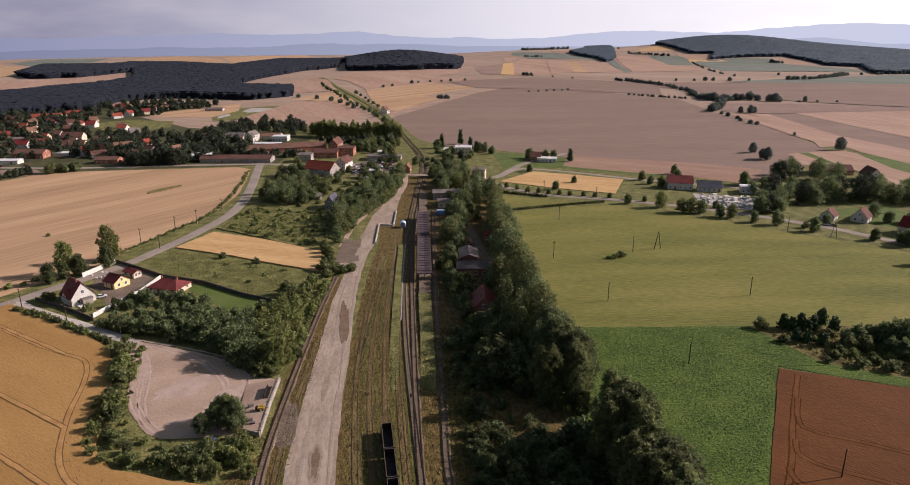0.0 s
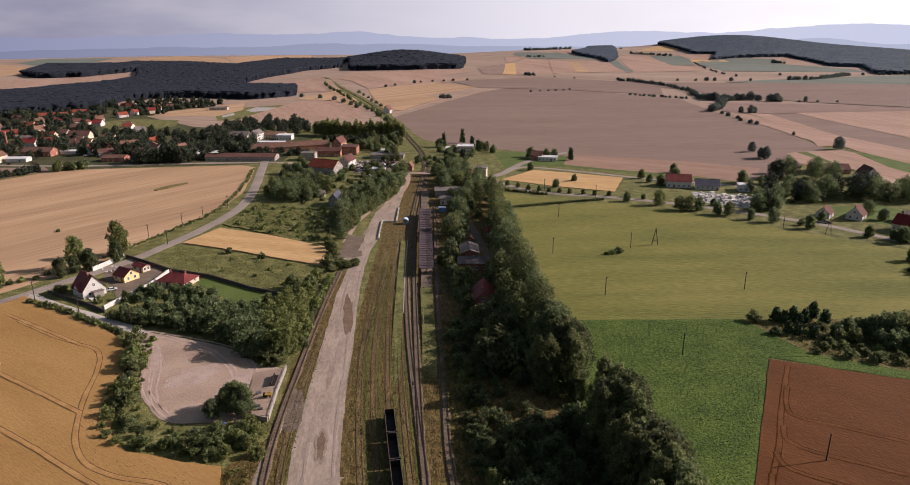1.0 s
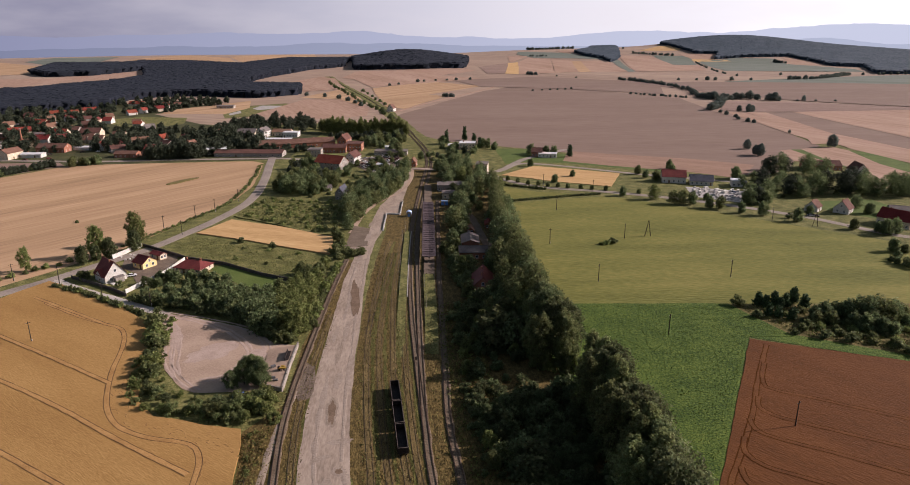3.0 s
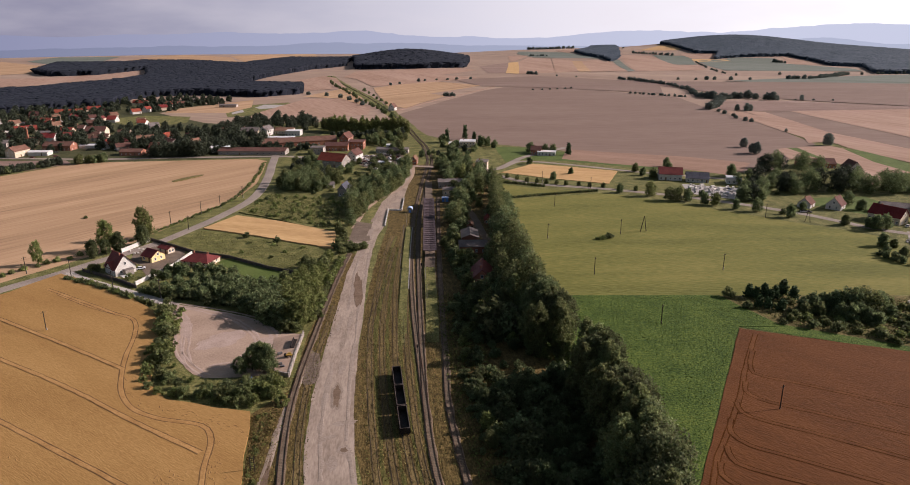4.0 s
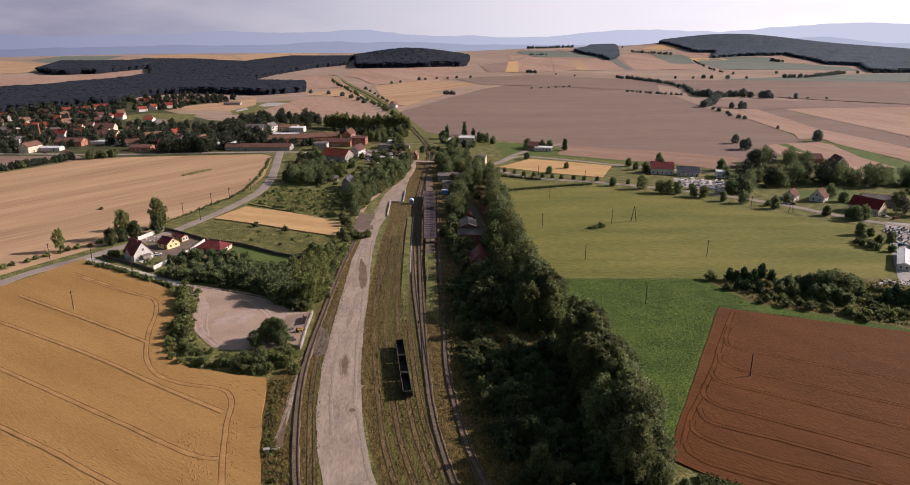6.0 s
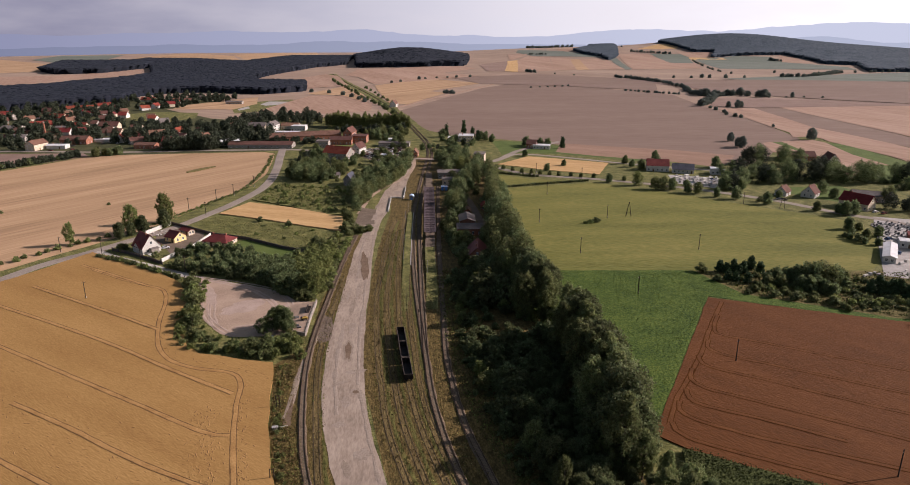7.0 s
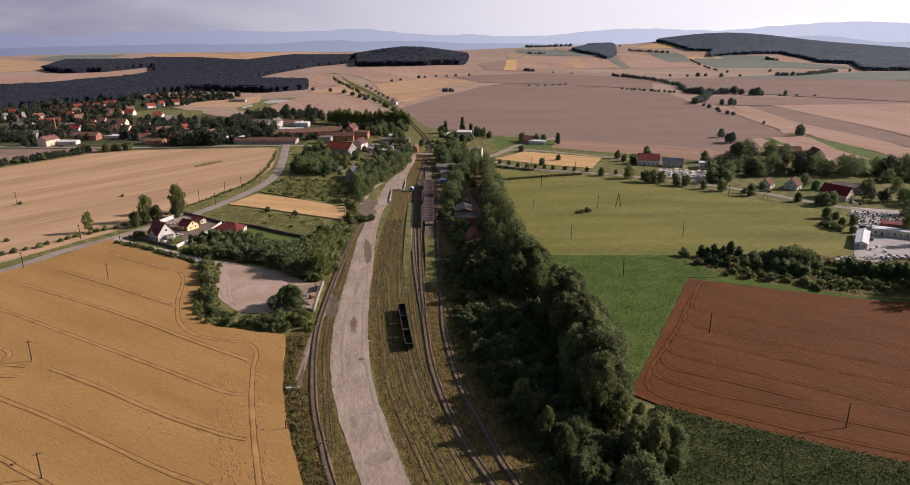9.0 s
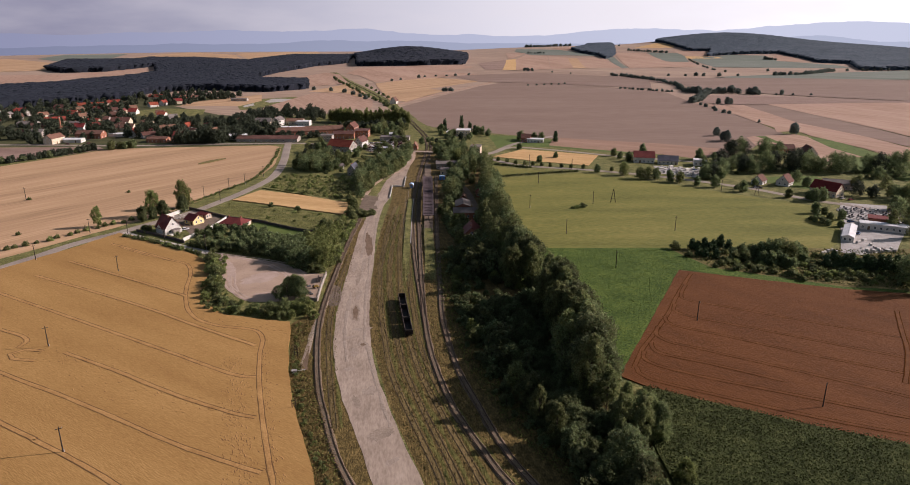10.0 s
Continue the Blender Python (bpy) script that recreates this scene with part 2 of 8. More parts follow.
ROOF_MAROON = surface("maroon_roof_sheet", (0.095, 0.022, 0.02), (0.13, 0.03, 0.027), (0.17, 0.042, 0.037), big=4, fine=0.4, bump=0.2, rough=0.6, tint=0.1)
ROOF_BROWN = surface("brown_old_tiles", (0.0744, 0.036, 0.0279), (0.1116, 0.0552, 0.0422), (0.155, 0.081, 0.062), big=4, fine=0.4, bump=0.4, tint=0.2)
ROOF_GREY = surface("grey_fibre_roof", (0.102, 0.0825, 0.0759), (0.1428, 0.1188, 0.1089), (0.1904, 0.1617, 0.1485), big=5, fine=0.5, bump=0.3, tint=0.15)
ROOF_DARK = surface("dark_slate", (0.045, 0.045, 0.055), (0.07, 0.07, 0.085), (0.10, 0.10, 0.12), big=4, fine=0.4, bump=0.2)
ROOF_PALE = surface("pale_metal_roof", (0.48, 0.46, 0.45), (0.58, 0.56, 0.55), (0.66, 0.64, 0.63), big=5, fine=0.6, bump=0.1, rough=0.6)
CANOPY = surface("canopy_sheet", (0.04663, 0.03272, 0.03485), (0.06627, 0.04815, 0.05069), (0.0884, 0.06638, 0.0697), big=5, fine=0.7, bump=0.3, tint=0.18)
WOOD_POLE = surface("weathered_pole", (0.028, 0.021, 0.016), (0.045, 0.035, 0.027), (0.075, 0.06, 0.047), big=2, fine=0.2, bump=0.2)
DARK_WALL = surface("dark_fence_panel", (0.055, 0.045, 0.04), (0.085, 0.072, 0.064), (0.12, 0.10, 0.09), big=3, fine=0.4, bump=0.2)
WAGON = surface("sooty_steel", (0.010, 0.008, 0.007), (0.022, 0.017, 0.015), (0.045, 0.033, 0.027), big=2, fine=0.3, rough=0.6, bump=0.1)
WAGON_RIM = surface("worn_steel_rim", (0.055, 0.04, 0.033), (0.09, 0.07, 0.058), (0.13, 0.105, 0.09), big=2, fine=0.3, rough=0.6)
BLUE = surface("blue_sheet", (0.06, 0.16, 0.42), (0.09, 0.22, 0.52), (0.14, 0.29, 0.60), big=2, fine=0.4, rough=0.5, bump=0.05)
PALE_BLUE = surface("pale_blue_sheet", (0.33, 0.43, 0.60), (0.42, 0.52, 0.69), (0.52, 0.61, 0.76), big=2, fine=0.4, rough=0.5, bump=0.05)
YELLOW = surface("yellow_machine", (0.252, 0.15, 0.024), (0.312, 0.198, 0.04), (0.36, 0.246, 0.08), big=2, fine=0.3, rough=0.6, bump=0.05)
PAVING = surface("grey_paving", (0.25, 0.225, 0.205), (0.33, 0.3, 0.275), (0.4, 0.37, 0.345), big=5, fine=0.6, bump=0.2)
STONE = surface("pale_stone", (0.3, 0.27, 0.24), (0.42, 0.385, 0.35), (0.55, 0.52, 0.48), big=2, fine=0.4, tint=0.3, bump=0.2)
DARK_STONE = surface("polished_dark_stone", (0.05, 0.05, 0.055), (0.09, 0.085, 0.085), (0.14, 0.13, 0.125), big=2, fine=0.3, rough=0.4, tint=0.3)
PANE = surface("window_pane", (0.02, 0.022, 0.026), (0.03, 0.032, 0.036), (0.045, 0.048, 0.052), big=3, fine=1, rough=0.12, spec=0.6, bump=0)
FRAME = surface("window_frame_paint", (0.55, 0.53, 0.50), (0.65, 0.63, 0.60), (0.72, 0.70, 0.67), big=2, fine=0.4, bump=0)
DOOR = surface("door_wood", (0.10, 0.06, 0.035), (0.15, 0.09, 0.055), (0.20, 0.13, 0.08), big=1, fine=0.2, bump=0.1)
TYRE = surface("tyre", (0.012, 0.012, 0.012), (0.02, 0.02, 0.02), (0.03, 0.03, 0.03), big=1, fine=0.2, bump=0)
BARK = surface("bark", (0.05, 0.038, 0.028), (0.085, 0.066, 0.05), (0.13, 0.105, 0.08), big=2, fine=0.25, bump=0.5)
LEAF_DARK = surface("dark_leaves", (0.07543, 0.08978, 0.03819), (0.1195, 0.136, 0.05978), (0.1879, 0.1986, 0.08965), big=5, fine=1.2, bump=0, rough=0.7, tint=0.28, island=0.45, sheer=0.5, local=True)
LEAF = surface("leaves", (0.1007, 0.1171, 0.04425), (0.1595, 0.1768, 0.06994), (0.2429, 0.2493, 0.1042), big=5, fine=1.2, bump=0, rough=0.7, tint=0.25, island=0.45, sheer=0.5, local=True)
LEAF_LIGHT = surface("light_leaves", (0.1122, 0.1293, 0.04011), (0.1714, 0.1867, 0.06135), (0.2365, 0.2426, 0.08844), big=5, fine=1.2, bump=0, rough=0.7, tint=0.2, island=0.4, sheer=0.42, local=True)
# darkened leaves: cloud shade over the village is put into their colour
LEAF_DIM = surface("shade_dimmed_leaves", (0.03, 0.037, 0.023), (0.047, 0.055, 0.034), (0.073, 0.08, 0.046), big=5, fine=1.2, bump=0, rough=0.8, tint=0.2, island=0.4, sheer=0.2, local=True)
# distance haze is mixed into this leaf colour, paler and greyer
LEAF_HAZE = surface("hazed_hedge_leaves", (0.1013, 0.1237, 0.1034), (0.1485, 0.1733, 0.1442), (0.207, 0.2318, 0.1958), big=5, fine=1.2, bump=0, rough=0.8, tint=0.2, island=0.3, sheer=0.3, local=True)
NEEDLE = surface("conifer_needles", (0.0392, 0.0666, 0.0274), (0.0627, 0.098, 0.0392), (0.098, 0.1372, 0.0588), big=5, fine=1.2, bump=0, rough=0.75, tint=0.2, island=0.4, sheer=0.1, local=True)
# both wood colours carry distance haze as a blue cast
WOODS = surface("hazed_far_woodland", (0.01379, 0.01675, 0.02415), (0.01675, 0.0197, 0.02808), (0.02069, 0.02364, 0.03257), big=40, fine=6, bump=0.0, island=0.2)
WOODS_HAZED = surface("hazed_hill_woodland", (0.042, 0.056, 0.07), (0.052, 0.067, 0.084), (0.064, 0.08, 0.099), big=70, fine=14, bump=0.0, island=0.08)
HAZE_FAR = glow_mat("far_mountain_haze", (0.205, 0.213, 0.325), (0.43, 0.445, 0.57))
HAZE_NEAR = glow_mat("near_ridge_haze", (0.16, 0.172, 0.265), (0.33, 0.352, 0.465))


# ---- building blocks ----
BUMPS = [(1640, 2745, 76, 380, 440), (2200, 2640, 24, 330, 380), (947, 2878, 30, 430, 575), (-639, 2747, 12, 600, 575), (207, 2293, 30, 170, 206), (419, 2060, 6, 300, 411)]


def step(a, b, v):
    u = min(1.0, max(0.0, (v - a) / (b - a)))
    return u * u * (3 - 2 * u)


def terrain(x, y):
    """The land: level round the railway, low hills beyond, falling to a far plain."""
    r = math.hypot(x, y)
    z = 0.0
    if r > 850:
        for bx, by, h, sx, sy in BUMPS:
            z += h * math.exp(-((x - bx) / sx) ** 2 - ((y - by) / sy) ** 2)
        z *= step(920, 1700, r)
    return z - 110 * step(3300, 4850, r)


def mesh_of(name, bm, *mats):
    me = bpy.data.meshes.new(name)
    bm.to_mesh(me)
    bm.free()
    for m in mats:
        me.materials.append(m)
    return me


def part(name, bm, material, parent, label=""):
    ob = new(name, mesh_of(name, bm, material))
    ob.parent = parent
    return tagged(ob, label)


def thing(name, label, category, m=None, group="", kind=""):
    ob = new(name)
    ob.empty_display_size = 0.5
    if m is not None:
        ob.matrix_basis = m
    return tagged(ob, label, category, group, kind)


def box(bm, x0, x1, y0, y1, z0, z1):
    v = [bm.verts.new((x, y, z)) for z in (z0, z1) for y in (y0, y1) for x in (x0, x1)]
    for f in ((0, 2, 3, 1), (4, 5, 7, 6), (0, 1, 5, 4), (2, 6, 7, 3), (0, 4, 6, 2), (1, 3, 7, 5)):
        bm.faces.new([v[i] for i in f])
    return bm


def boxed(*ranges):
    bm = bmesh.new()
    for r in ranges:
        box(bm, *r)
    return bm


def tube(bm, a, b, r0, r1, sides=7):
    a, b = Vector(a), Vector(b)
    q = (b - a).to_track_quat("Z", "Y")
    rings = []
    for p, r in ((a, r0), (b, r1)):
        rings.append([bm.verts.new(p + q @ Vector((r * math.cos(k * math.tau / sides), r * math.sin(k * math.tau / sides), 0))) for k in range(sides)])
    for k in range(sides):
        bm.faces.new((rings[0][k], rings[0][(k + 1) % sides], rings[1][(k + 1) % sides], rings[1][k]))
    bm.faces.new(rings[0][::-1])
    bm.faces.new(rings[1])
    return bm


def spline(pts, spacing=4.0):
    """A smooth line on the land through points of the grid, in even steps."""
    p = [Vector((*site(*q[:2]), 0)) for q in pts]
    p = [p[0] * 2 - p[1]] + p + [p[-1] * 2 - p[-2]]
    out = []
    for i in range(1, len(p) - 2):
        n = max(1, int((p[i + 1] - p[i]).length / spacing))
        for k in range(n):
            t = k / n
            out.append(0.5 * (2 * p[i] + (p[i + 1] - p[i - 1]) * t + (2 * p[i - 1] - 5 * p[i] + 4 * p[i + 1] - p[i + 2]) * t * t
                              + (3 * p[i] - p[i - 1] - 3 * p[i + 1] + p[i + 2]) * t ** 3))
    return out + [p[-2]]


def sides_of(line):
    out = []
    for i, p in enumerate(line):
        d = (line[min(i + 1, len(line) - 1)] - line[max(i - 1, 0)]).normalized()
        out.append(Vector((d.y, -d.x, 0)))
    return out


def ribbon(bm, line, profile, ragged=0.0):
    """Sweeps a profile of (offset to the right, height) along a line on the land."""
    rows = []
    for p, s in zip(line, sides_of(line)):
        row = []
        for k, (o, h) in enumerate(profile):
            w = o
            if ragged and k in (0, len(profile) - 1):
                w += ragged * noise.noise(Vector((p.x * 0.21, p.y * 0.21, o))) * 2
            q = p + s * w
            row.append(bm.verts.new((q.x, q.y, terrain(q.x, q.y) + h)))
        rows.append(row)
    for a, b in zip(rows, rows[1:]):
        for k in range(len(profile) - 1):
            bm.faces.new((a[k], a[k + 1], b[k + 1], b[k]))
    return bm


def outline(pts, spacing, ragged, seed=0.0):
    """The rim of a plot: straight between its corners, with small uneven wanderings."""
    out = []
    for (x0, y0), (x1, y1) in zip(pts, pts[1:] + pts[:1]):
        n = max(1, int(math.hypot(x1 - x0, y1 - y0) / spacing))
        for k in range(n):
            x, y = x0 + (x1 - x0) * k / n, y0 + (y1 - y0) * k / n
            v = noise.noise_vector(Vector((x / spacing / 2.5, y / spacing / 2.5, seed)))
            out.append((x + ragged * v.x, y + ragged * v.y))
    return out


def rounded(pts, turns=2):
    for _ in range(turns):
        pts = [q for (x0, y0), (x1, y1) in zip(pts, pts[1:] + pts[:1])
               for q in ((x0 * 0.8 + x1 * 0.2, y0 * 0.8 + y1 * 0.2), (x0 * 0.2 + x1 * 0.8, y0 * 0.2 + y1 * 0.8))]
    return pts


def plot(name, pts, material, lift, label, category="field", ragged=0.5, spacing=5.0, tall=0.0, cell=0.0, curve=0, kind="structure"):
    """A plot of land laid on the ground; tall: a standing crop with sides."""
    pts = sited(pts)
    if curve:
        pts = rounded(pts, curve)
    rim = outline(pts, spacing, ragged)
    bm = bmesh.new()
    vs = [bm.verts.new((x, y, 0)) for x, y in rim]
    f = bm.faces.new(vs)
    f.normal_update()
    if f.normal.z < 0:
        f.normal_flip()
    bmesh.ops.triangulate(bm, faces=[f], ngon_method="EAR_CLIP")
    if cell:
        for axis in (0, 1):
            lo, hi = min(p[axis] for p in rim), max(p[axis] for p in rim)
            c = lo + cell
            while c < hi:
                no = (1, 0, 0) if axis == 0 else (0, 1, 0)
                bmesh.ops.bisect_plane(bm, geom=bm.verts[:] + bm.edges[:] + bm.faces[:], plane_co=(c, c, 0), plane_no=no, dist=0.001)
                c += cell
    for v in bm.verts:
        v.co.z = terrain(v.co.x, v.co.y) + lift + tall
    if tall:
        edge = [e for e in bm.edges if e.is_boundary]
        low = bmesh.ops.extrude_edge_only(bm, edges=edge)["geom"]
        for v in low:
            if isinstance(v, bmesh.types.BMVert):
                v.co.z -= tall + 0.05
    ob = new(name, mesh_of(name, bm, material))
    return tagged(ob, label, category, kind=kind)


def inside(x, y, poly):
    hit = False
    for (x0, y0), (x1, y1) in zip(poly, poly[1:] + poly[:1]):
        if (y0 > y) != (y1 > y) and x < (x1 - x0) * (y - y0) / (y1 - y0) + x0:
            hit = not hit
    return hit


def spots(poly, n, apart, seed):
    """Scattered places inside a plot, no two closer than apart."""
    rnd, out = random.Random(seed), []
    xs, ys = [p[0] for p in poly], [p[1] for p in poly]
    for _ in range(n * 30):
        if len(out) >= n:
            break
        x, y = rnd.uniform(min(xs), max(xs)), rnd.uniform(min(ys), max(ys))
        if inside(x, y, poly) and all((x - a) ** 2 + (y - b) ** 2 > apart * apart for a, b in out):
            out.append((x, y))
    return out


# ---- the land ----
def land():
    bm = bmesh.new()
    radii = [0] + [20 * 1.045 ** k for k in range(126)]
    radii = [r for r in radii if r < 4900] + [4900]
    turns = 240
    rings = []
    for r in radii[1:]:
        ring = []
        for k in range(turns):
            x, y = r * math.sin(k * math.tau / turns), r * math.cos(k * math.tau / turns)
            ring.append(bm.verts.new((x, y, terrain(x, y))))
        rings.append(ring)
    mid = bm.verts.new((0, 0, 0))
    for k in range(turns):
        bm.faces.new((mid, rings[0][(k + 1) % turns], rings[0][k]))
    for a, b, r in zip(rings, rings[1:], radii[2:]):
        for k in range(turns):
            f = bm.faces.new((a[k], a[(k + 1) % turns], b[(k + 1) % turns], b[k]))
            f.material_index = 1 if r > 860 else 0
    ob = new("ground", mesh_of("ground", bm, GROUND, FAR_SOIL))
    tagged(ob, "rough grassland turning to straw-coloured farmland far off", "ground", kind="structure")


land()


def ridge(name, r, base, peaks, material, rough, label):
    bm = bmesh.new()
    last = None
    for k in range(421):
        a = -62 + k * 0.35
        h = base + sum(p * math.exp(-((a - c) / w) ** 2) for c, p, w in peaks)
        h += rough * (noise.noise(Vector((a * 0.23, r, 0))) + 0.6 * noise.noise(Vector((a * 0.7, r, 3))) + 0.3 * noise.noise(Vector((a * 2.1, r, 5))))
        x, y = site(math.sin(radians(a)), math.cos(radians(a)))
        far = math.hypot(x, y)
        s, c, h = x / far, y / far, 110 + (h - 105) / far
        col = [bm.verts.new(((r + d) * s, (r + d) * c, z)) for d, z in ((-60, -160), (0, h), (60, -160))]
        if last:
            for i in (0, 1):
                bm.faces.new((last[i], col[i], col[i + 1], last[i + 1]))
        last = col
    ob = new(name, mesh_of(name, bm, material))
    ob.visible_shadow = True
    tagged(ob, label, "mountains", kind="structure")


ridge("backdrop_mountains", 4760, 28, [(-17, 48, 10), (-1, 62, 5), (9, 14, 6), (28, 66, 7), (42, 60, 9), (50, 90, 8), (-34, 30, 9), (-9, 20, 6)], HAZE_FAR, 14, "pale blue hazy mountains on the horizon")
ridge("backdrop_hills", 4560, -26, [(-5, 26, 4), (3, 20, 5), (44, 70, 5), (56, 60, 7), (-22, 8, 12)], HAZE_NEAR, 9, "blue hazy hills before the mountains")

# far fields, hill by hill
plot("stubble_field", [(29, 667), (117, 799), (204, 921), (320, 1030), (509, 765), (478, 640), (460, 490), (435, 413), (377, 378), (336, 343), (300, 327), (234, 359), (179, 424), (121, 462), (73, 490), (52, 520), (38, 590)],
     BIG_TAN, 0.06, "huge greyish-brown harvested field beyond the railway", cell=120, ragged=1.5, spacing=25)
FAR_PLOTS = [
    ([(-1040, 905), (-1000, 1312), (-756, 1322), (-656, 1483), (-552, 1418), (-500, 1248), (-530, 1130), (-575, 1070), (-605, 1010), (-680, 975)], ROSE_TAN),
    ([(-1292, 1975), (-931, 1646), (-874, 1463), (-946, 1427), (-1500, 1500)], STUBBLE),
    ([(-1173, 1928), (-1250, 2250), (-972, 2150), (-868, 1712), (-936, 1685)], FAR_GREEN),
    ([(-825, 1725), (-839, 1967), (-783, 2265), (-534, 2015), (-408, 1651), (-605, 1788), (-734, 1797)], STUBBLE),
    ([(-556, 2102), (-420, 2420), (-270, 2443), (-224, 2111), (-400, 1695)], STUBBLE),
    ([(-252, 1033), (-126, 1272), (-94, 1220), (-57, 1002), (-131, 963)], ROSE_TAN),
    ([(-168, 693), (-118, 850), (-59, 842), (-12, 745), (-12, 668), (-71, 653)], ROSE_TAN),
    ([(-297, 761), (-202, 849), (-184, 767), (-204, 714), (-293, 728)], STUBBLE),
    ([(-125, 875), (-62, 1000), (-26, 858), (-20, 752), (-59, 842)], STUBBLE),
    ([(-78, 1232), (-50, 1393), (86, 1414), (251, 1408), (271, 1338), (162, 1239), (249, 1154), (-6, 1016), (-46, 1183)], ROSE_TAN),
    ([(-6, 994), (119, 1112), (216, 1001), (94, 882), (121, 852), (40, 720), (14, 749)], STUBBLE),
    ([(174, 1128), (399, 1172), (614, 1011), (512, 816), (357, 935), (214, 990)], BIG_TAN),
    ([(385, 1534), (428, 1579), (335, 1254), (287, 1264), (303, 1437)], PLOUGHED),
    ([(428, 1579), (473, 1623), (364, 1233), (335, 1254)], WHEAT_PALE),
    ([(473, 1623), (557, 1787), (616, 1711), (468, 1255), (364, 1233)], ROSE_TAN),
    ([(619, 1711), (675, 1662), (541, 1277), (469, 1255)], ROSE_TAN),
    ([(663, 1631), (695, 1625), (577, 1276), (542, 1277)], STUBBLE),
    ([(695, 1625), (792, 1638), (687, 1283), (577, 1276)], ROSE_TAN),
    ([(806, 1637), (836, 1633), (705, 1280), (680, 1270)], FAR_GREEN),
    ([(901, 1764), (1003, 1724), (946, 1465), (850, 1284), (709, 1281)], ROSE_TAN),
    ([(1019, 1738), (1133, 1679), (1011, 1457), (936, 1466)], FAR_GREEN),
    ([(946, 1465), (1006, 1440), (925, 1288), (850, 1284)], ROSE_TAN),
    ([(1080, 1565), (1261, 1602), (1369, 1559), (1319, 1440), (1356, 1374), (1384, 1268), (1331, 1183), (970, 1268)], FAR_GREEN),
    ([(1091, 1616), (1197, 1576), (1188, 1530), (1063, 1540)], WHEAT_PALE),
    ([(1130, 1749), (1247, 1689), (1168, 1598), (1101, 1631)], ROSE_TAN),
    ([(1426, 1581), (1438, 1508), (1414, 1391), (1310, 1431)], ROSE_TAN),
    ([(769, 1005), (971, 1043), (1593, 1112), (1252, 865), (894, 942)], FAR_GREEN),
    ([(1038, 1873), (1171, 1947), (1235, 1890), (1166, 1799), (1113, 1820)], WHEAT_PALE),
    ([(597, 2054), (734, 1902), (810, 1667), (576, 1776), (557, 1943)], FAR_GREEN),
    ([(506, 1882), (579, 1857), (447, 1623)], ROSE_TAN),
    ([(735, 1990), (860, 2031), (833, 1907), (737, 1907)], ROSE_TAN),
    ([(527, 1040), (911, 961), (1231, 849), (854, 576), (685, 696), (661, 726), (608, 786), (604, 877)], BIG_TAN),
    ([(557, 717), (664, 690), (854, 576), (531, 611), (488, 636)], PLOUGHED),
    ([(577, 604), (765, 591), (854, 576), (550, 356), (559, 421), (565, 493)], ROSE_TAN),
    ([(537, 605), (577, 604), (565, 493), (557, 418), (547, 354), (503, 322), (508, 379), (501, 466)], BIG_TAN),
    ([(512, 614), (537, 605), (501, 466), (508, 378), (498, 318), (443, 279), (455, 334), (453, 396), (475, 471)], ROSE_TAN),
    ([(484, 624), (508, 609), (477, 473), (465, 407), (479, 383), (463, 375), (456, 421), (432, 420), (449, 443)], ROSE_TAN),
    ([(404, 404), (442, 407), (445, 390), (425, 343), (422, 307), (394, 314), (386, 331), (387, 356)], ROSE_TAN),
    ([(444, 391), (458, 382), (450, 330), (440, 277), (418, 261), (422, 307), (425, 343)], LAWN),
    ([(392, 403), (402, 401), (390, 358), (387, 334), (383, 347)], LAWN),
    ([(379, 400), (392, 403), (383, 347), (378, 354), (360, 364)], ROSE_TAN),
    ([(392, 311), (419, 305), (413, 257), (388, 239), (368, 282)], LAWN),
    ([(384, 328), (395, 314), (368, 282), (344, 275)], ROSE_TAN),
    ([(620, 551), (680, 557), (704, 540), (744, 523), (696, 483), (653, 498), (609, 502)], FAR_GREEN),
]
names = {ROSE_TAN.name: "pale rosy stubble field on rolling farmland", WHEAT_PALE.name: "golden wheat field on rolling farmland",
         FAR_GREEN.name: "green crop field on rolling farmland, haze dulling its colour", STUBBLE.name: "straw-coloured stubble field between hedges",
         PLOUGHED.name: "brown ploughed field on rolling farmland", BIG_TAN.name: "greyish-brown harvested field", LAWN.name: "narrow bright green strip of crop"}
for k, (pts, m) in enumerate(FAR_PLOTS):
    far_off = max(math.hypot(x, y) for x, y in pts)
    plot("field", pts, m, 0.10 + 0.008 * k + 0.5 * step(700, 1300, far_off), names[m.name], cell=60, ragged=3, spacing=40)
plot("village_field", [(-344, 688), (-309, 709), (-246, 690), (-235, 646), (-261, 624), (-290, 626), (-321, 654)], GROUND, 0.15, "dull green field inside the village")
plot("pond_meadow", [(-209, 718), (-205, 785), (-139, 809), (-120, 776), (-158, 689), (-196, 677)], GROUND, 0.15, "rough green ground round old settling basins")
plot("basin", [(-179, 760), (-172, 790), (-139, 782), (-138, 755), (-169, 745)], PAVING, 0.2, "pale drained settling basin", category="basin")
plot("basin", [(-201, 716), (-192, 741), (-185, 720), (-196, 701)], PAVING, 0.2, "small pale drained settling basin", category="basin")
plot("earth_field", [(178.6, 432.6), (210.9, 416), (277.4, 386), (316.8, 358.4), (277.6, 323.4), (250.4, 346.8), (191.9, 377.3), (160.4, 397.6)], RED_STUBBLE, 0.12, "narrow reddish stubble strip behind the houses")

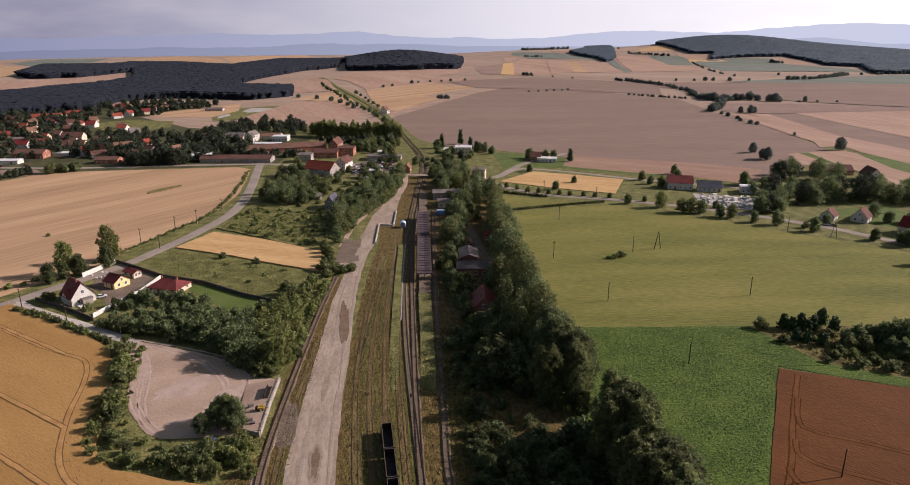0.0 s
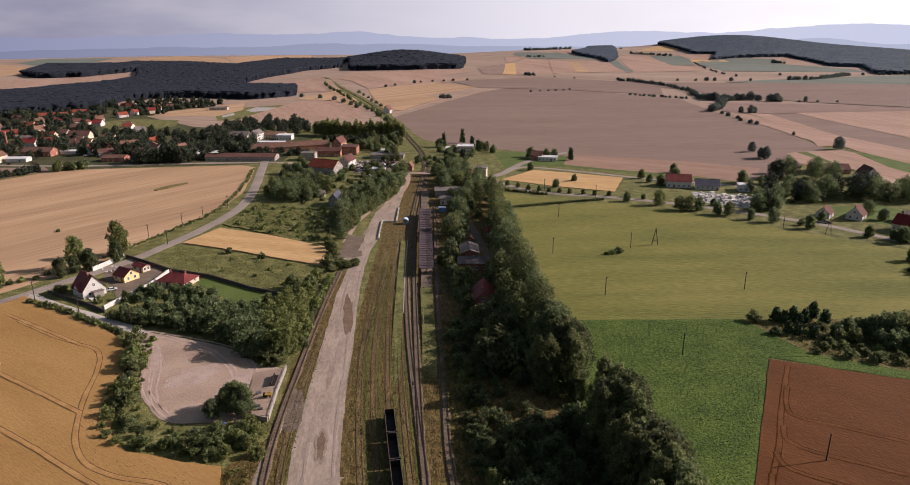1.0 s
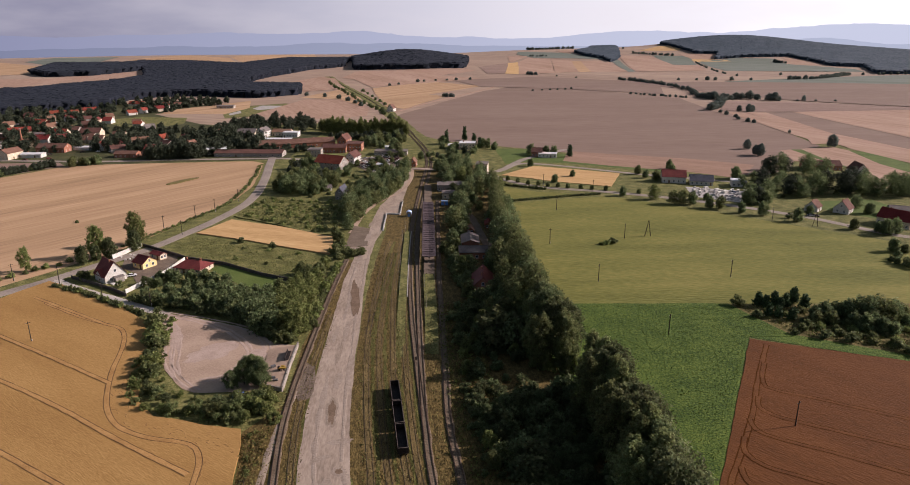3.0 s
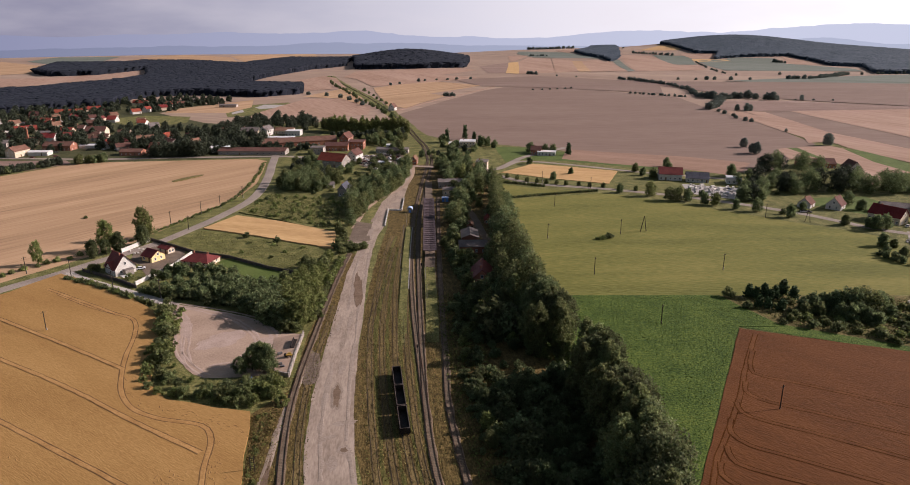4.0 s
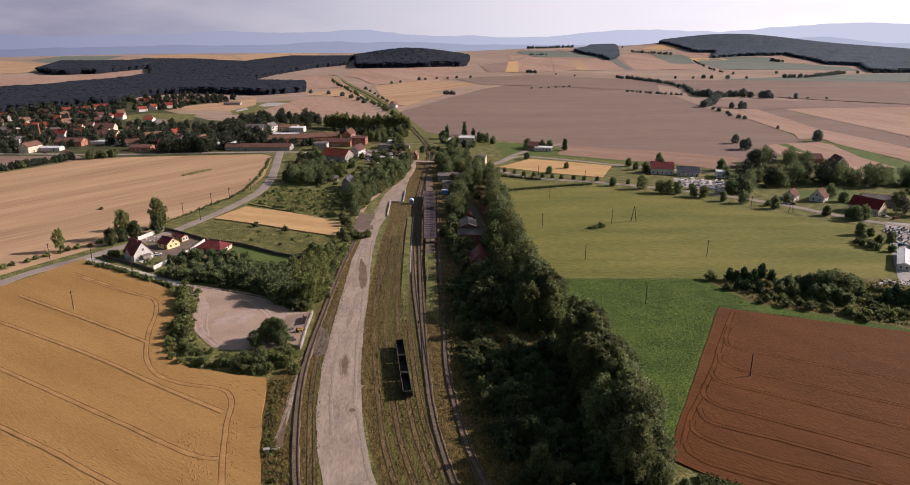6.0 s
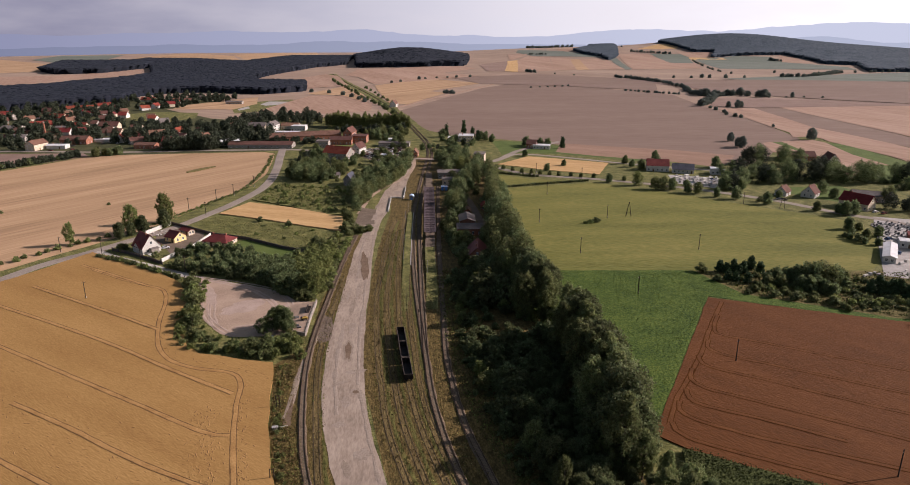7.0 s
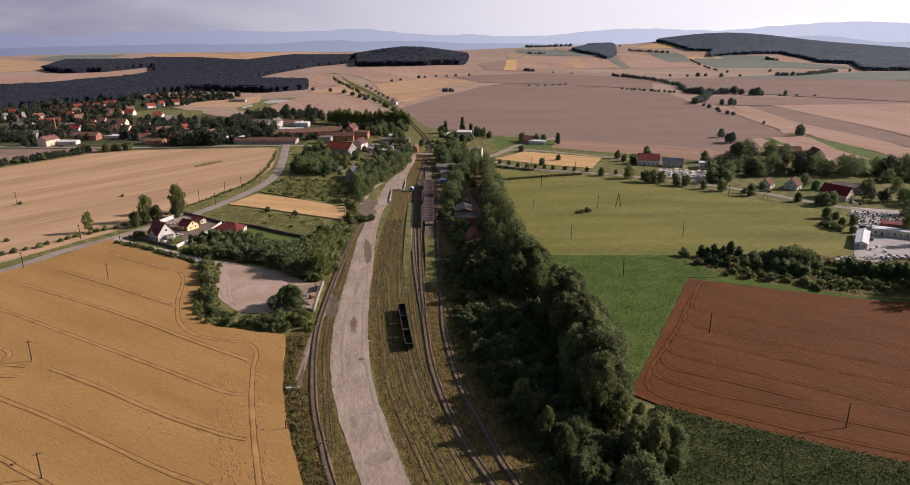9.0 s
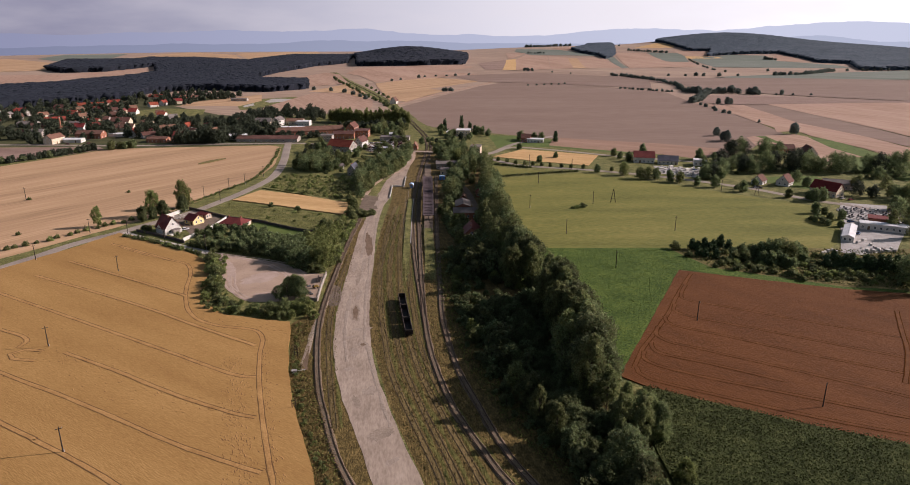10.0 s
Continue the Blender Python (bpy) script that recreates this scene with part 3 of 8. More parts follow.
bm = bmesh.new()
ribbon(bm, spline([(44, 470), (40, 510), (32, 590), (13, 710), (-14, 844), (-64, 1054), (-111, 1277)], 20), [(-9, 0.12), (0, 0.16), (9, 0.12)], 1.5)
tagged(new("railway_verge", mesh_of("railway_verge", bm, GROUND)), "rough green verge along the distant line", "grass", kind="structure")

# near fields
LEFT_WHEAT = [(-187, 187), (-164, 211), (-152, 226), (-142, 220), (-115, 203), (-95, 184), (-87, 169), (-83, 152), (-78, 137), (-70, 129),
              (-57, 124), (-43, 119.5), (-39, 90), (-35, 73), (-29, 55), (-24, 40), (-14, 15), (0, -20), (32, -112), (-330, -112), (-360, 60)]
wheat_field = plot("wheat_field", LEFT_WHEAT, WHEAT, 0.05, "ripe golden wheat with tractor tramlines", tall=0.7, ragged=0.7, spacing=3)
plot("stubble_field", [(-420, 330), (-319, 396), (-286, 424), (-263, 447), (-231, 449), (-110, 441), (-99, 432), (-96, 404), (-93, 363), (-98, 333), (-116, 297), (-137, 257), (-153, 242), (-160, 235), (-196, 201), (-300, 130)],
     STUBBLE, 0.06, "pale harvested field inside the bend of the road", ragged=0.8, spacing=6)
plot("ploughed_field", [(-430, 480), (-275, 462), (-264, 449), (-288, 429), (-328, 407), (-430, 345)], PLOUGHED, 0.05, "bare brown field beside the village")
plot("small_wheat_field", [(-104, 275), (-90, 294), (-59, 278), (-27, 257), (-27, 235), (-48, 246), (-74, 260.5)], WHEAT_PALE, 0.05, "small plot of standing ripe wheat", tall=0.6, spacing=3, ragged=0.4)
plot("weedy_meadow", [(-90, 300), (-80, 335), (-58, 326), (-34, 318), (-27, 300), (-25, 262), (-36, 262), (-60, 280)], GROUND, 0.05, "tall green weedy meadow behind the wheat", tall=0.5, ragged=1.2, spacing=3)
plot("garden_wheat_field", [(96, 363), (130, 385), (191, 352), (168, 320), (132, 339)], WHEAT_PALE, 0.06, "small golden plot beside the road", tall=0.3, ragged=0.5)
plot("pasture", [(66, 172), (70, 250), (80, 297), (153, 301), (165, 294.6), (205, 263.5), (234, 238), (260, 216), (277, 201.5), (268, 181), (236, 151), (226, 146.5), (142, 160), (79, 170)],
     PASTURE, 0.06, "wide mown olive-green meadow", ragged=0.6)
plot("upper_meadow", [(87, 335), (110, 318), (153, 304), (81, 301)], PASTURE, 0.06, "narrow mown meadow beside the lane")
plot("clover_field", [(58, 170), (79, 169.8), (142, 159.8), (147, 145), (151, 134.5), (134, 137), (96, 97), (71, 71), (58, 66), (56, 120)],
     LUSH, 0.10, "lush deep green clover field", ragged=0.4, tall=0.15)
plot("ripe_field", [(133, 135.8), (162, 122.5), (196, 107.5), (219.5, 99.7), (280, 78), (300, -40), (136, 30.5), (115, 41), (102, 48.5), (88, 56), (78, 62.5), (70, 70), (96, 97)],
     BROWN, 0.05, "dark reddish-brown ripe crop with wheel tracks", tall=0.35, ragged=0.4, spacing=3)
CORN_RIM = [(74.5, 63.5), (78, 61.8), (88, 55.4), (102, 47.8), (115, 40.3), (136, 29.8), (300, -41), (300, -120), (132, -120), (78, -20), (63, 20), (66, 45)]
plot("scrubland", [(142, 159.5), (231, 145), (300, 134), (300, 82), (221, 101.5), (197, 109), (151, 135), (147, 146)], SCRUB, 0.05, "dry weedy fallow strip with bushes", ragged=1.2)
plot("green_verge", [(134, 137), (152, 135.5), (197, 110), (221, 103), (222, 100.5), (196, 108), (162, 123.2)], LUSH, 0.14, "bright green grass verge along the crop", ragged=0.5, spacing=3)
plot("garden_lawn", [(-84, 229), (-77, 231.5), (-43, 208), (-51, 202), (-64, 208.5)], LAWN, 0.08, "smooth green garden lawn beside the wall")
plot("roadside_lawn", [(112, 455), (142, 445), (172, 420), (240, 352), (236, 346), (200, 366), (160, 390), (125, 400), (108, 395)], LAWN, 0.07, "bright green grass beside the country road", ragged=0.8)
plot("farm_lawn", [(280, 255), (300, 232), (330, 240), (330, 265), (290, 268)], LAWN, 0.06, "green grass round the farmhouses")
plot("village_ground", [(-520, 500), (-280, 462), (-262, 451), (-110, 444), (-80, 442), (-60, 560), (-215, 640), (-300, 730), (-240, 800), (-320, 850), (-500, 840), (-780, 850), (-640, 620)], GARDENS, 0.04, "dark mixed gardens between the houses", ragged=2, spacing=20)
plot("yard_weeds", [(-12.2, 100), (-12.6, 131), (-11.5, 151), (-10.3, 169), (-6.9, 205), (-2.9, 232), (2, 262), (3, 290), (11, 288), (14.5, 311), (27.5, 396), (44, 400), (36, 310), (30, 260), (26, 222), (22.5, 170), (19, 137), (17.5, 110), (18.5, 80), (25, 54), (34, 28), (48, -8), (110, -112), (70, -112), (26, -8), (2.5, 38), (-5.8, 68), (-11, 98)],
     YARD_GRASS, 0.03, "weedy rail yard between the sidings", category="ground", ragged=0.5)
# weed brown, darker than the open grass, adds to the belt's shade
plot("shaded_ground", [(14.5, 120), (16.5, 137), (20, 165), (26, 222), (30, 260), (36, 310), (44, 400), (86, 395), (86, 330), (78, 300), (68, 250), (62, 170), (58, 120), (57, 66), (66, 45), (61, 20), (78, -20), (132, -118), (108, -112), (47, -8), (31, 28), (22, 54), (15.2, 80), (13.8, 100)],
     YARD_GRASS, 0.038, "weedy ground under and beside the trees, its dark brown adding shade", category="ground", ragged=0.8)
plot("west_verge", [(-43, 119), (-33, 128), (-31, 158), (-27, 180), (-23, 202), (-18, 230), (-15, 226), (-17.4, 207), (-21.5, 171), (-24.3, 142.6), (-25.6, 124), (-25.5, 104), (-23.5, 88), (-20, 73), (-16, 60), (-11, 42), (2, 0), (49, -112), (34, -112), (-6, 0), (-24, 40), (-29, 55), (-35, 73), (-39, 90)],
     YARD_GRASS, 0.03, "weedy verge along the old siding", category="ground", ragged=0.4)

# ---- roads ----
def road(name, pts, width, material, lift, label, ragged=0.15, spacing=4.0):
    bm = bmesh.new()
    w = width / 2
    ribbon(bm, spline(pts, spacing), [(-w - 0.35, 0.0), (-w, lift), (0, lift + 0.04), (w, lift), (w + 0.35, 0.0)], ragged)
    ob = new(name, mesh_of(name, bm, material))
    return tagged(ob, label, "road", kind="structure")


road("road_bend", [(-95, 452), (-92, 420), (-88, 382), (-86.5, 345), (-89.5, 321), (-98, 299), (-108, 280), (-124, 255.5), (-143, 237.5), (-154, 227), (-169, 215), (-181, 199), (-200, 178), (-260, 120)],
     6.2, ASPHALT, 0.12, "grey asphalt country road in a long bend")
road("village_street", [(-460, 500), (-330, 478), (-250, 462), (-170, 456), (-95, 448), (-70, 441), (-56, 432)],
     6.0, ASPHALT, 0.10, "grey village street beside long sheds")
road("crossing_road", [(4, 400), (25, 394), (45, 388), (72, 370), (90, 373), (102, 380), (124, 405), (142, 418), (180, 440)], 6.0, ASPHALT, 0.10, "grey road crossing the railway on the level")
road("gravel_lane", [(-151, 228), (-136, 217.5), (-118, 206.5), (-100, 195.5), (-88, 188)], 4.2, LANE, 0.10, "pale gravel lane to the yard", ragged=0.3)
road("east_road", [(88, 372), (92, 356), (114, 330), (157, 311), (197, 290), (231, 267), (260, 242), (281, 215), (298, 200), (313, 177), (350, 130)], 5.5, ASPHALT, 0.12, "grey asphalt road past the farmhouses")
road("country_road", [(103, 381), (124, 395), (161, 377.5), (201, 351), (223, 339), (270, 315)], 4.5, ASPHALT, 0.12, "narrow country road beside green verges")
road("station_road", [(56.5, 305), (53, 292), (55, 270), (55, 240), (57, 228), (58, 212)], 4.0, EARTH, 0.10, "dusty earth road beside the station")
road("ditch_path", [(-29.6, 134), (-31.2, 127.9), (-32.6, 119), (-33.8, 111.7), (-34.1, 101.7), (-35.0, 92.5)], 1.5, CONCRETE, 0.08, "pale worn footpath beside the siding", ragged=0.25)
plot("ditch", [(-33.8, 103.1), (-33.4, 96.1), (-33.0, 89.8), (-35.5, 90.2), (-35.0, 94.2), (-34.4, 98.5)], PUDDLE, 0.135, "dark wet ditch at the end of the path", category="ditch", ragged=0.15, spacing=1)
road("field_track", [(30, 700), (75, 770), (118, 825), (180, 905), (250, 1000)], 4.0, ROSE_TAN, 0.22, "pale farm track between the fields", spacing=20)
road("north_path", [(-17.5, 262), (-12, 290), (-2, 313), (14, 333), (24, 365), (27, 392)], 2.6, GRAVEL, 0.08, "narrow worn path beside the hedge", ragged=0.3)
plot("gravel_yard", [(-92, 191), (-75, 183.5), (-62, 177), (-52, 171), (-42, 162), (-32, 158), (-34, 147), (-34, 136), (-50, 137), (-61, 138), (-68, 142), (-77, 154), (-83, 171)],
     GRAVEL, 0.09, "dusty pale gravel yard", category="yard", ragged=0.7, spacing=3, curve=1)
plot("concrete_road", [(1.9, 39.7), (-2, 51.4), (-6.2, 68.7), (-9.6, 82.6), (-11.4, 98.6), (-12.3, 113.5), (-12.4, 131), (-11.7, 151), (-10.3, 169), (-9.2, 204.5), (-6.6, 230.5), (-4, 249), (0.1, 263), (2.9, 289),
      (11.3, 287), (14.4, 311.6), (18, 332.7), (23.5, 365), (26.5, 390), (24, 390), (17, 347), (6, 321), (-0.6, 306), (-4.5, 285), (-6.5, 268), (-14, 268), (-18, 243), (-14.6, 231), (-18.6, 207), (-21.7, 171), (-24.3, 142.6), (-25.6, 124), (-25.5, 104.3), (-23.5, 87.7), (-20.4, 73.4), (-16.5, 61), (-11, 41.7), (4, 0), (16, -30), (50, -112), (70, -112), (34, -34), (20, -2)],
     CONCRETE, 0.10, "broad worn grey concrete loading road", category="road", ragged=0.35, spacing=2.5)
plot("asphalt_patch", [(-20.6, 242), (-8, 243), (-6, 267), (-16.3, 273)], EARTH, 0.13, "square of dark trodden earth and grit", category="road", ragged=0.3)


def patch(x, y, rx, ry, material, turn, label, lift=0.155):
    rnd = random.Random(int(x * 7 + y * 13))
    pts = []
    for k in range(22):
        a = k * math.tau / 22
        g = 0.75 + 0.45 * rnd.random()
        u, v = rx * g * math.cos(a), ry * g * math.sin(a)
        c, s = math.cos(radians(turn)), math.sin(radians(turn))
        pts.append((x + u * c - v * s, y + u * s + v * c))
    plot("stain", pts, material, lift, label, category="stain", ragged=0.1, spacing=1)


patch(-13.0, 190, 2.0, 14, PUDDLE, 2, "long wet muddy puddle on the concrete", 0.185)
patch(-18.0, 123, 1.2, 5, PUDDLE, 0, "long damp stain on the concrete", 0.18)
patch(-14.6, 101, 2.1, 1.6, ROAD_DUST, 0, "pale dried rim round a puddle", 0.165)
patch(-18.0, 123, 1.9, 6.2, DAMP, 0, "damp margin of a long stain", 0.165)
patch(-14.6, 101, 1.1, 0.9, PUDDLE, 0, "small round muddy puddle on the concrete", 0.18)
patch(-17, 137, 1.3, 4, ROAD_DUST, -5, "pale dusty streak on the concrete")
patch(-15.5, 165, 1.0, 7, ROAD_DUST, -6, "pale dusty streak on the concrete")
patch(-19.5, 106, 3.0, 1.0, ROAD_DUST, 10, "pale dusty streak on the concrete")
patch(-12, 76, 2.5, 2, ROAD_DUST, 0, "pale dusty patch on the concrete")
patch(-9, 58, 4, 2, DAMP, 20, "broad damp patch on the concrete")
patch(-2, 36, 4, 2, DAMP, 30, "broad damp patch on the concrete")
for pts, w in (([(-13.2, 150), (-12.4, 172), (-11.0, 184)], 0.4), ([(-10.9, 186), (-9.9, 204), (-8.6, 224), (-6.4, 242)], 0.55), ([(-16.4, 176), (-15.2, 205), (-13, 226)], 0.55), ([(-14, 104), (-14.2, 126), (-13.6, 150)], 0.6), ([(-20, 92), (-21.5, 112), (-20.5, 140)], 0.7), ([(-6, 60), (-10, 80), (-13, 100)], 0.7)):
    bm = bmesh.new()
    ribbon(bm, spline(pts, 1.2), [(-w, 0.1), (-w * 0.5, 0.152), (w * 0.5, 0.152), (w, 0.1)], 0.45)
    tagged(new("worn_streak", mesh_of("worn_streak", bm, ROAD_DUST)), "pale worn streak along the concrete", "stain", kind="structure")
plot("loading_ramp", [(-8.5, 244), (-4.5, 249), (-0.4, 263), (2.4, 289), (10.8, 287.8), (13.6, 311), (6, 316), (-1, 303), (-5, 284), (-7, 268)], CONCRETE, 0.145, "pale concrete surface of the loading ramp", category="ramp", ragged=0.2, spacing=3)
patch(-62, 160, 9, 5, PALE_DUST, 20, "pale dusty patch in the yard", 0.125)
patch(-48, 152, 8, 4, PALE_DUST, 60, "pale dusty patch in the yard", 0.125)
patch(-78, 170, 2, 8, PALE_DUST, 20, "pale wheel-worn streak in the yard", 0.125)


plot("earth_crossing", [(-29.0, 148.6), (-24.7, 144.6), (-24.4, 129.7), (-29.6, 129.2), (-29.5, 138.5)], EARTH, 0.12, "worn earth crossing over the old siding", category="crossing", ragged=0.5, spacing=2, curve=1)

# wheel-worn arcs in the yard
for pts in ([(-92.6, 190.2), (-82.7, 179.7), (-76.8, 167.8), (-73.1, 154.3), (-68.9, 146.3), (-61, 138.8)], [(-93.1, 191), (-78.6, 185.3), (-61.6, 177.5), (-51.7, 171.5), (-45.9, 164.3), (-43.1, 157.3), (-42.6, 147)],
            [(-85.3, 183), (-79.9, 168.3), (-75.4, 154.6), (-68, 145)], [(-90, 189), (-70, 179), (-56, 168), (-48, 154), (-52, 146), (-62, 144)]):
    for off in (-0.95, 0.95):
        bm = bmesh.new()
        ribbon(bm, spline(pts, 1.5), [(off - 0.5, 0.1), (off - 0.2, 0.135), (off + 0.2, 0.135), (off + 0.5, 0.1)], 0.3)
        tagged(new("wheel_rut", mesh_of("wheel_rut", bm, PALE_DUST)), "pale curved wheel rut in the gravel", "rut", kind="structure")


# ---- tracks ----
def track(pts, label, overgrown=False, sleepers=True, drop=0.0):
    line = spline(pts, 3.0)
    t = thing("railway_track", label, "track", kind="structure")
    bm = bmesh.new()
    if overgrown:
        ribbon(bm, line, [(-1.15, 0.034), (0, 0.06), (1.15, 0.034)], 0.25)
        part("track_bed", bm, OLD_BED, t)
    else:
        ribbon(bm, line, [(-1.25, 0.03), (-0.95, 0.22 - drop), (0.95, 0.22 - drop), (1.25, 0.03)], 0.3)
        part("ballast_bed", bm, BALLAST, t)
    if overgrown:
        bm = bmesh.new()
        ribbon(bm, line, [(1.5, 0.034), (2.0, 0.07), (2.7, 0.034)], 0.3)
        part("grass_strip", bm, STRIP_GREEN, t, "green grass strip beside the rails")
    z = -0.06 if overgrown else 0.235 - drop
    if sleepers and not overgrown:
        fine = spline(pts, 0.68)
        bm = bmesh.new()
        for p, s in zip(fine, sides_of(fine)):
            d = Vector((-s.y, s.x, 0)) * 0.13
            e = s * 1.12
            g = terrain(p.x, p.y) + z
            q = [p - e - d, p + e - d, p + e + d, p - e + d]
            top = [bm.verts.new((v.x, v.y, g + 0.02)) for v in q]
            low = [bm.verts.new((v.x, v.y, g - 0.05)) for v in q]
            bm.faces.new(top)
            for k in range(4):
                bm.faces.new((low[k], low[(k + 1) % 4], top[(k + 1) % 4], top[k]))
        tagged(part("sleepers", bm, SLEEPER, t), kind="stuff")
    for side in (-0.755, 0.755):
        bm = bmesh.new()
        z0 = z + 0.05
        w = 0.045 if overgrown else 0.05
        ribbon(bm, line, [(side - w, z0), (side - w, z0 + 0.17), (side + w, z0 + 0.17), (side + w, z0)])
        part("rail", bm, OLD_RAIL if overgrown else RUST, t)
    return t


STRIP_GREEN = surface("strip_grass", (0.048, 0.047, 0.013), (0.09, 0.083, 0.023), (0.15, 0.128, 0.04), big=3, fine=0.5, bump=0.8, along=-5, stretch=3)
OLD_BED = surface("overgrown_track_bed", (0.075, 0.052, 0.022), (0.132, 0.092, 0.038), (0.2, 0.14, 0.06), big=3, fine=0.4, bump=0.6, along=-5, stretch=5)
track([(107, -112), (76, -58), (48, -8), (35, 15), (23.4, 36.2), (19, 47.1), (13.1, 65.6), (9.8, 88.6), (9.3, 110), (10.6, 137), (12.4, 165.6), (15, 202), (18, 240), (22.2, 275), (32, 334.5), (41.9, 389.6), (45.6, 418), (46.4, 459.5), (41.5, 509), (33, 590), (14, 710), (-13, 844), (-63, 1054), (-110, 1277)],
      "main railway line with rusty rails on ballast")
track([(9.45, 108), (9.3, 122), (9.4, 137), (9.5, 152), (9.9, 172), (11.4, 202), (14.3, 240), (18.5, 275), (28.3, 334.5), (38, 389), (41.8, 418), (42.6, 459), (37.8, 509), (29, 590)], "second running line beside the platform", drop=0.02)
track([(45, -112), (20, -45), (-4, 18), (-16.8, 42.7), (-21.7, 54.6), (-25.1, 66.9), (-28.3, 80), (-30.6, 98), (-31.7, 116.6), (-31.0, 133.7), (-28.6, 156), (-26, 178), (-22.6, 203), (-18.5, 228)], "old siding with rusty rails beside the yard")
track([(111, -112), (78, -54), (45, 4), (29.3, 35.3), (23.9, 50.3), (20.4, 66.9), (17.5, 82), (16.4, 101), (16.6, 117), (18.7, 137), (21.4, 165), (24.7, 199), (27.8, 226), (33, 270), (38, 310)], "shaded siding beside the trees")
track([(98, -112), (66, -53), (34, 5), (20, 29), (14.5, 45), (5.2, 80), (2.4, 103), (1.25, 130.5), (1.4, 150), (3.4, 190), (8, 232), (12.5, 262)], "overgrown siding with standing wagons", True)
track([(91, -112), (59, -53), (27, 5), (14, 29), (9.4, 45), (0.6, 80), (-2.2, 103), (-3.4, 130), (-3.1, 160), (0.4, 200), (4.4, 232)], "overgrown rusty siding in weeds", True)
track([(84, -112), (52, -53), (20, 5), (9, 29), (5, 45), (-4.2, 80), (-6.6, 103), (-7.8, 130), (-7.4, 160), (-4, 195), (0, 225), (4.4, 247)], "overgrown rusty siding in weeds", True)
track([(-22, 62), (-24.8, 82), (-27.6, 110), (-27.4, 132), (-25, 156), (-22.5, 178)], "overgrown siding beside the concrete road", True)
track([(-8, 160), (-5, 180), (-1.6, 200), (3.6, 225)], "overgrown rusty crossover between sidings", True)
track([(103, -112), (71, -53), (39, 5), (26.5, 29), (17.5, 49), (10.2, 72), (6.2, 96), (5.4, 130), (6.3, 165), (9.6, 200)], "overgrown siding in dry weeds", True)
plot("crossing_deck", [(24, 396.5), (24, 391.5), (50, 383.5), (50, 388.5)], CONCRETE, 0.46, "concrete level crossing deck", category="crossing", ragged=0)

for x, y, rx, ry, m, a in ((-19, 88, 2.2, 1.2, ROAD_DUST, 0), (-15, 111, 3.5, 1.0, ROAD_DUST, 5), (-21, 130, 1.0, 6, ROAD_DUST, -4), (-17.5, 152, 0.9, 6, DAMP, -6), (-13.5, 142, 0.9, 7, ROAD_DUST, -4), (-19.5, 163, 0.8, 5, ROAD_DUST, -8),
                          (-16, 182, 0.7, 9, ROAD_DUST, -7), (-12, 228, 1.5, 5, ROAD_DUST, -8), (-8, 255, 1.5, 6, ROAD_DUST, -10), (-6, 275, 1.2, 5, DAMP, -20), (-16, 72, 1.0, 3, DAMP, 15), (-6, 48, 2.2, 1.0, ROAD_DUST, 20), (-17.5, 97, 1.6, 2.6, ROAD_DUST, 0), (8, 300, 3, 4, ROAD_DUST, -30)):
    patch(x, y, rx, ry, m, a, "uneven worn patch on the concrete", 0.15)
plot("weed_patch", [(-157, 376), (-150, 380), (-142, 389), (-139, 394), (-144, 393), (-152, 387), (-158, 380)], SCRUB, 0.05, "low weedy island in the stubble", category="weeds", tall=0.4, ragged=0.8, spacing=2, curve=1)


# ---- trees ----
def cards(name, centres, outward, size, material, seed):
    """A crown of many small bent leaf clumps."""
    rs = np.random.RandomState(seed)
    n = len(centres)
    nrm = outward * 0.8 + rs.normal(size=(n, 3)) * 0.75 + np.array([0, 0, 0.25])
    nrm /= np.linalg.norm(nrm, axis=1)[:, None] + 1e-9
    ref = rs.normal(size=(n, 3))
    u = np.cross(nrm, ref)
    u /= np.linalg.norm(u, axis=1)[:, None] + 1e-9
    v = np.cross(nrm, u)
    s = (size * (0.5 + 0.8 * rs.rand(n)))[:, None]
    off = rs.normal(size=(n, 3)) * s * 0.32
    tris = []
    for sgn in (-1, 1):
        c = centres + off * sgn
        w = s * (0.55 + 0.4 * rs.rand(n))[:, None]
        tris.append(np.stack([c - u * s * 0.5 * sgn, c + u * s * 0.35 * sgn + v * w * 0.45, c + u * s * 0.2 * sgn - v * w * 0.5 + nrm * s * 0.3], axis=1))
    co = np.concatenate(tris).reshape(-1, 3)
    me = bpy.data.meshes.new(name)
    me.vertices.add(6 * n)
    me.vertices.foreach_set("co", co.astype(np.float32).ravel())
    me.loops.add(6 * n)
    me.loops.foreach_set("vertex_index", np.arange(6 * n, dtype=np.int32))
    me.polygons.add(2 * n)
    me.polygons.foreach_set("loop_start", np.arange(0, 6 * n, 3, dtype=np.int32))
    me.update(calc_edges=True)
    me.materials.append(material)
    return me


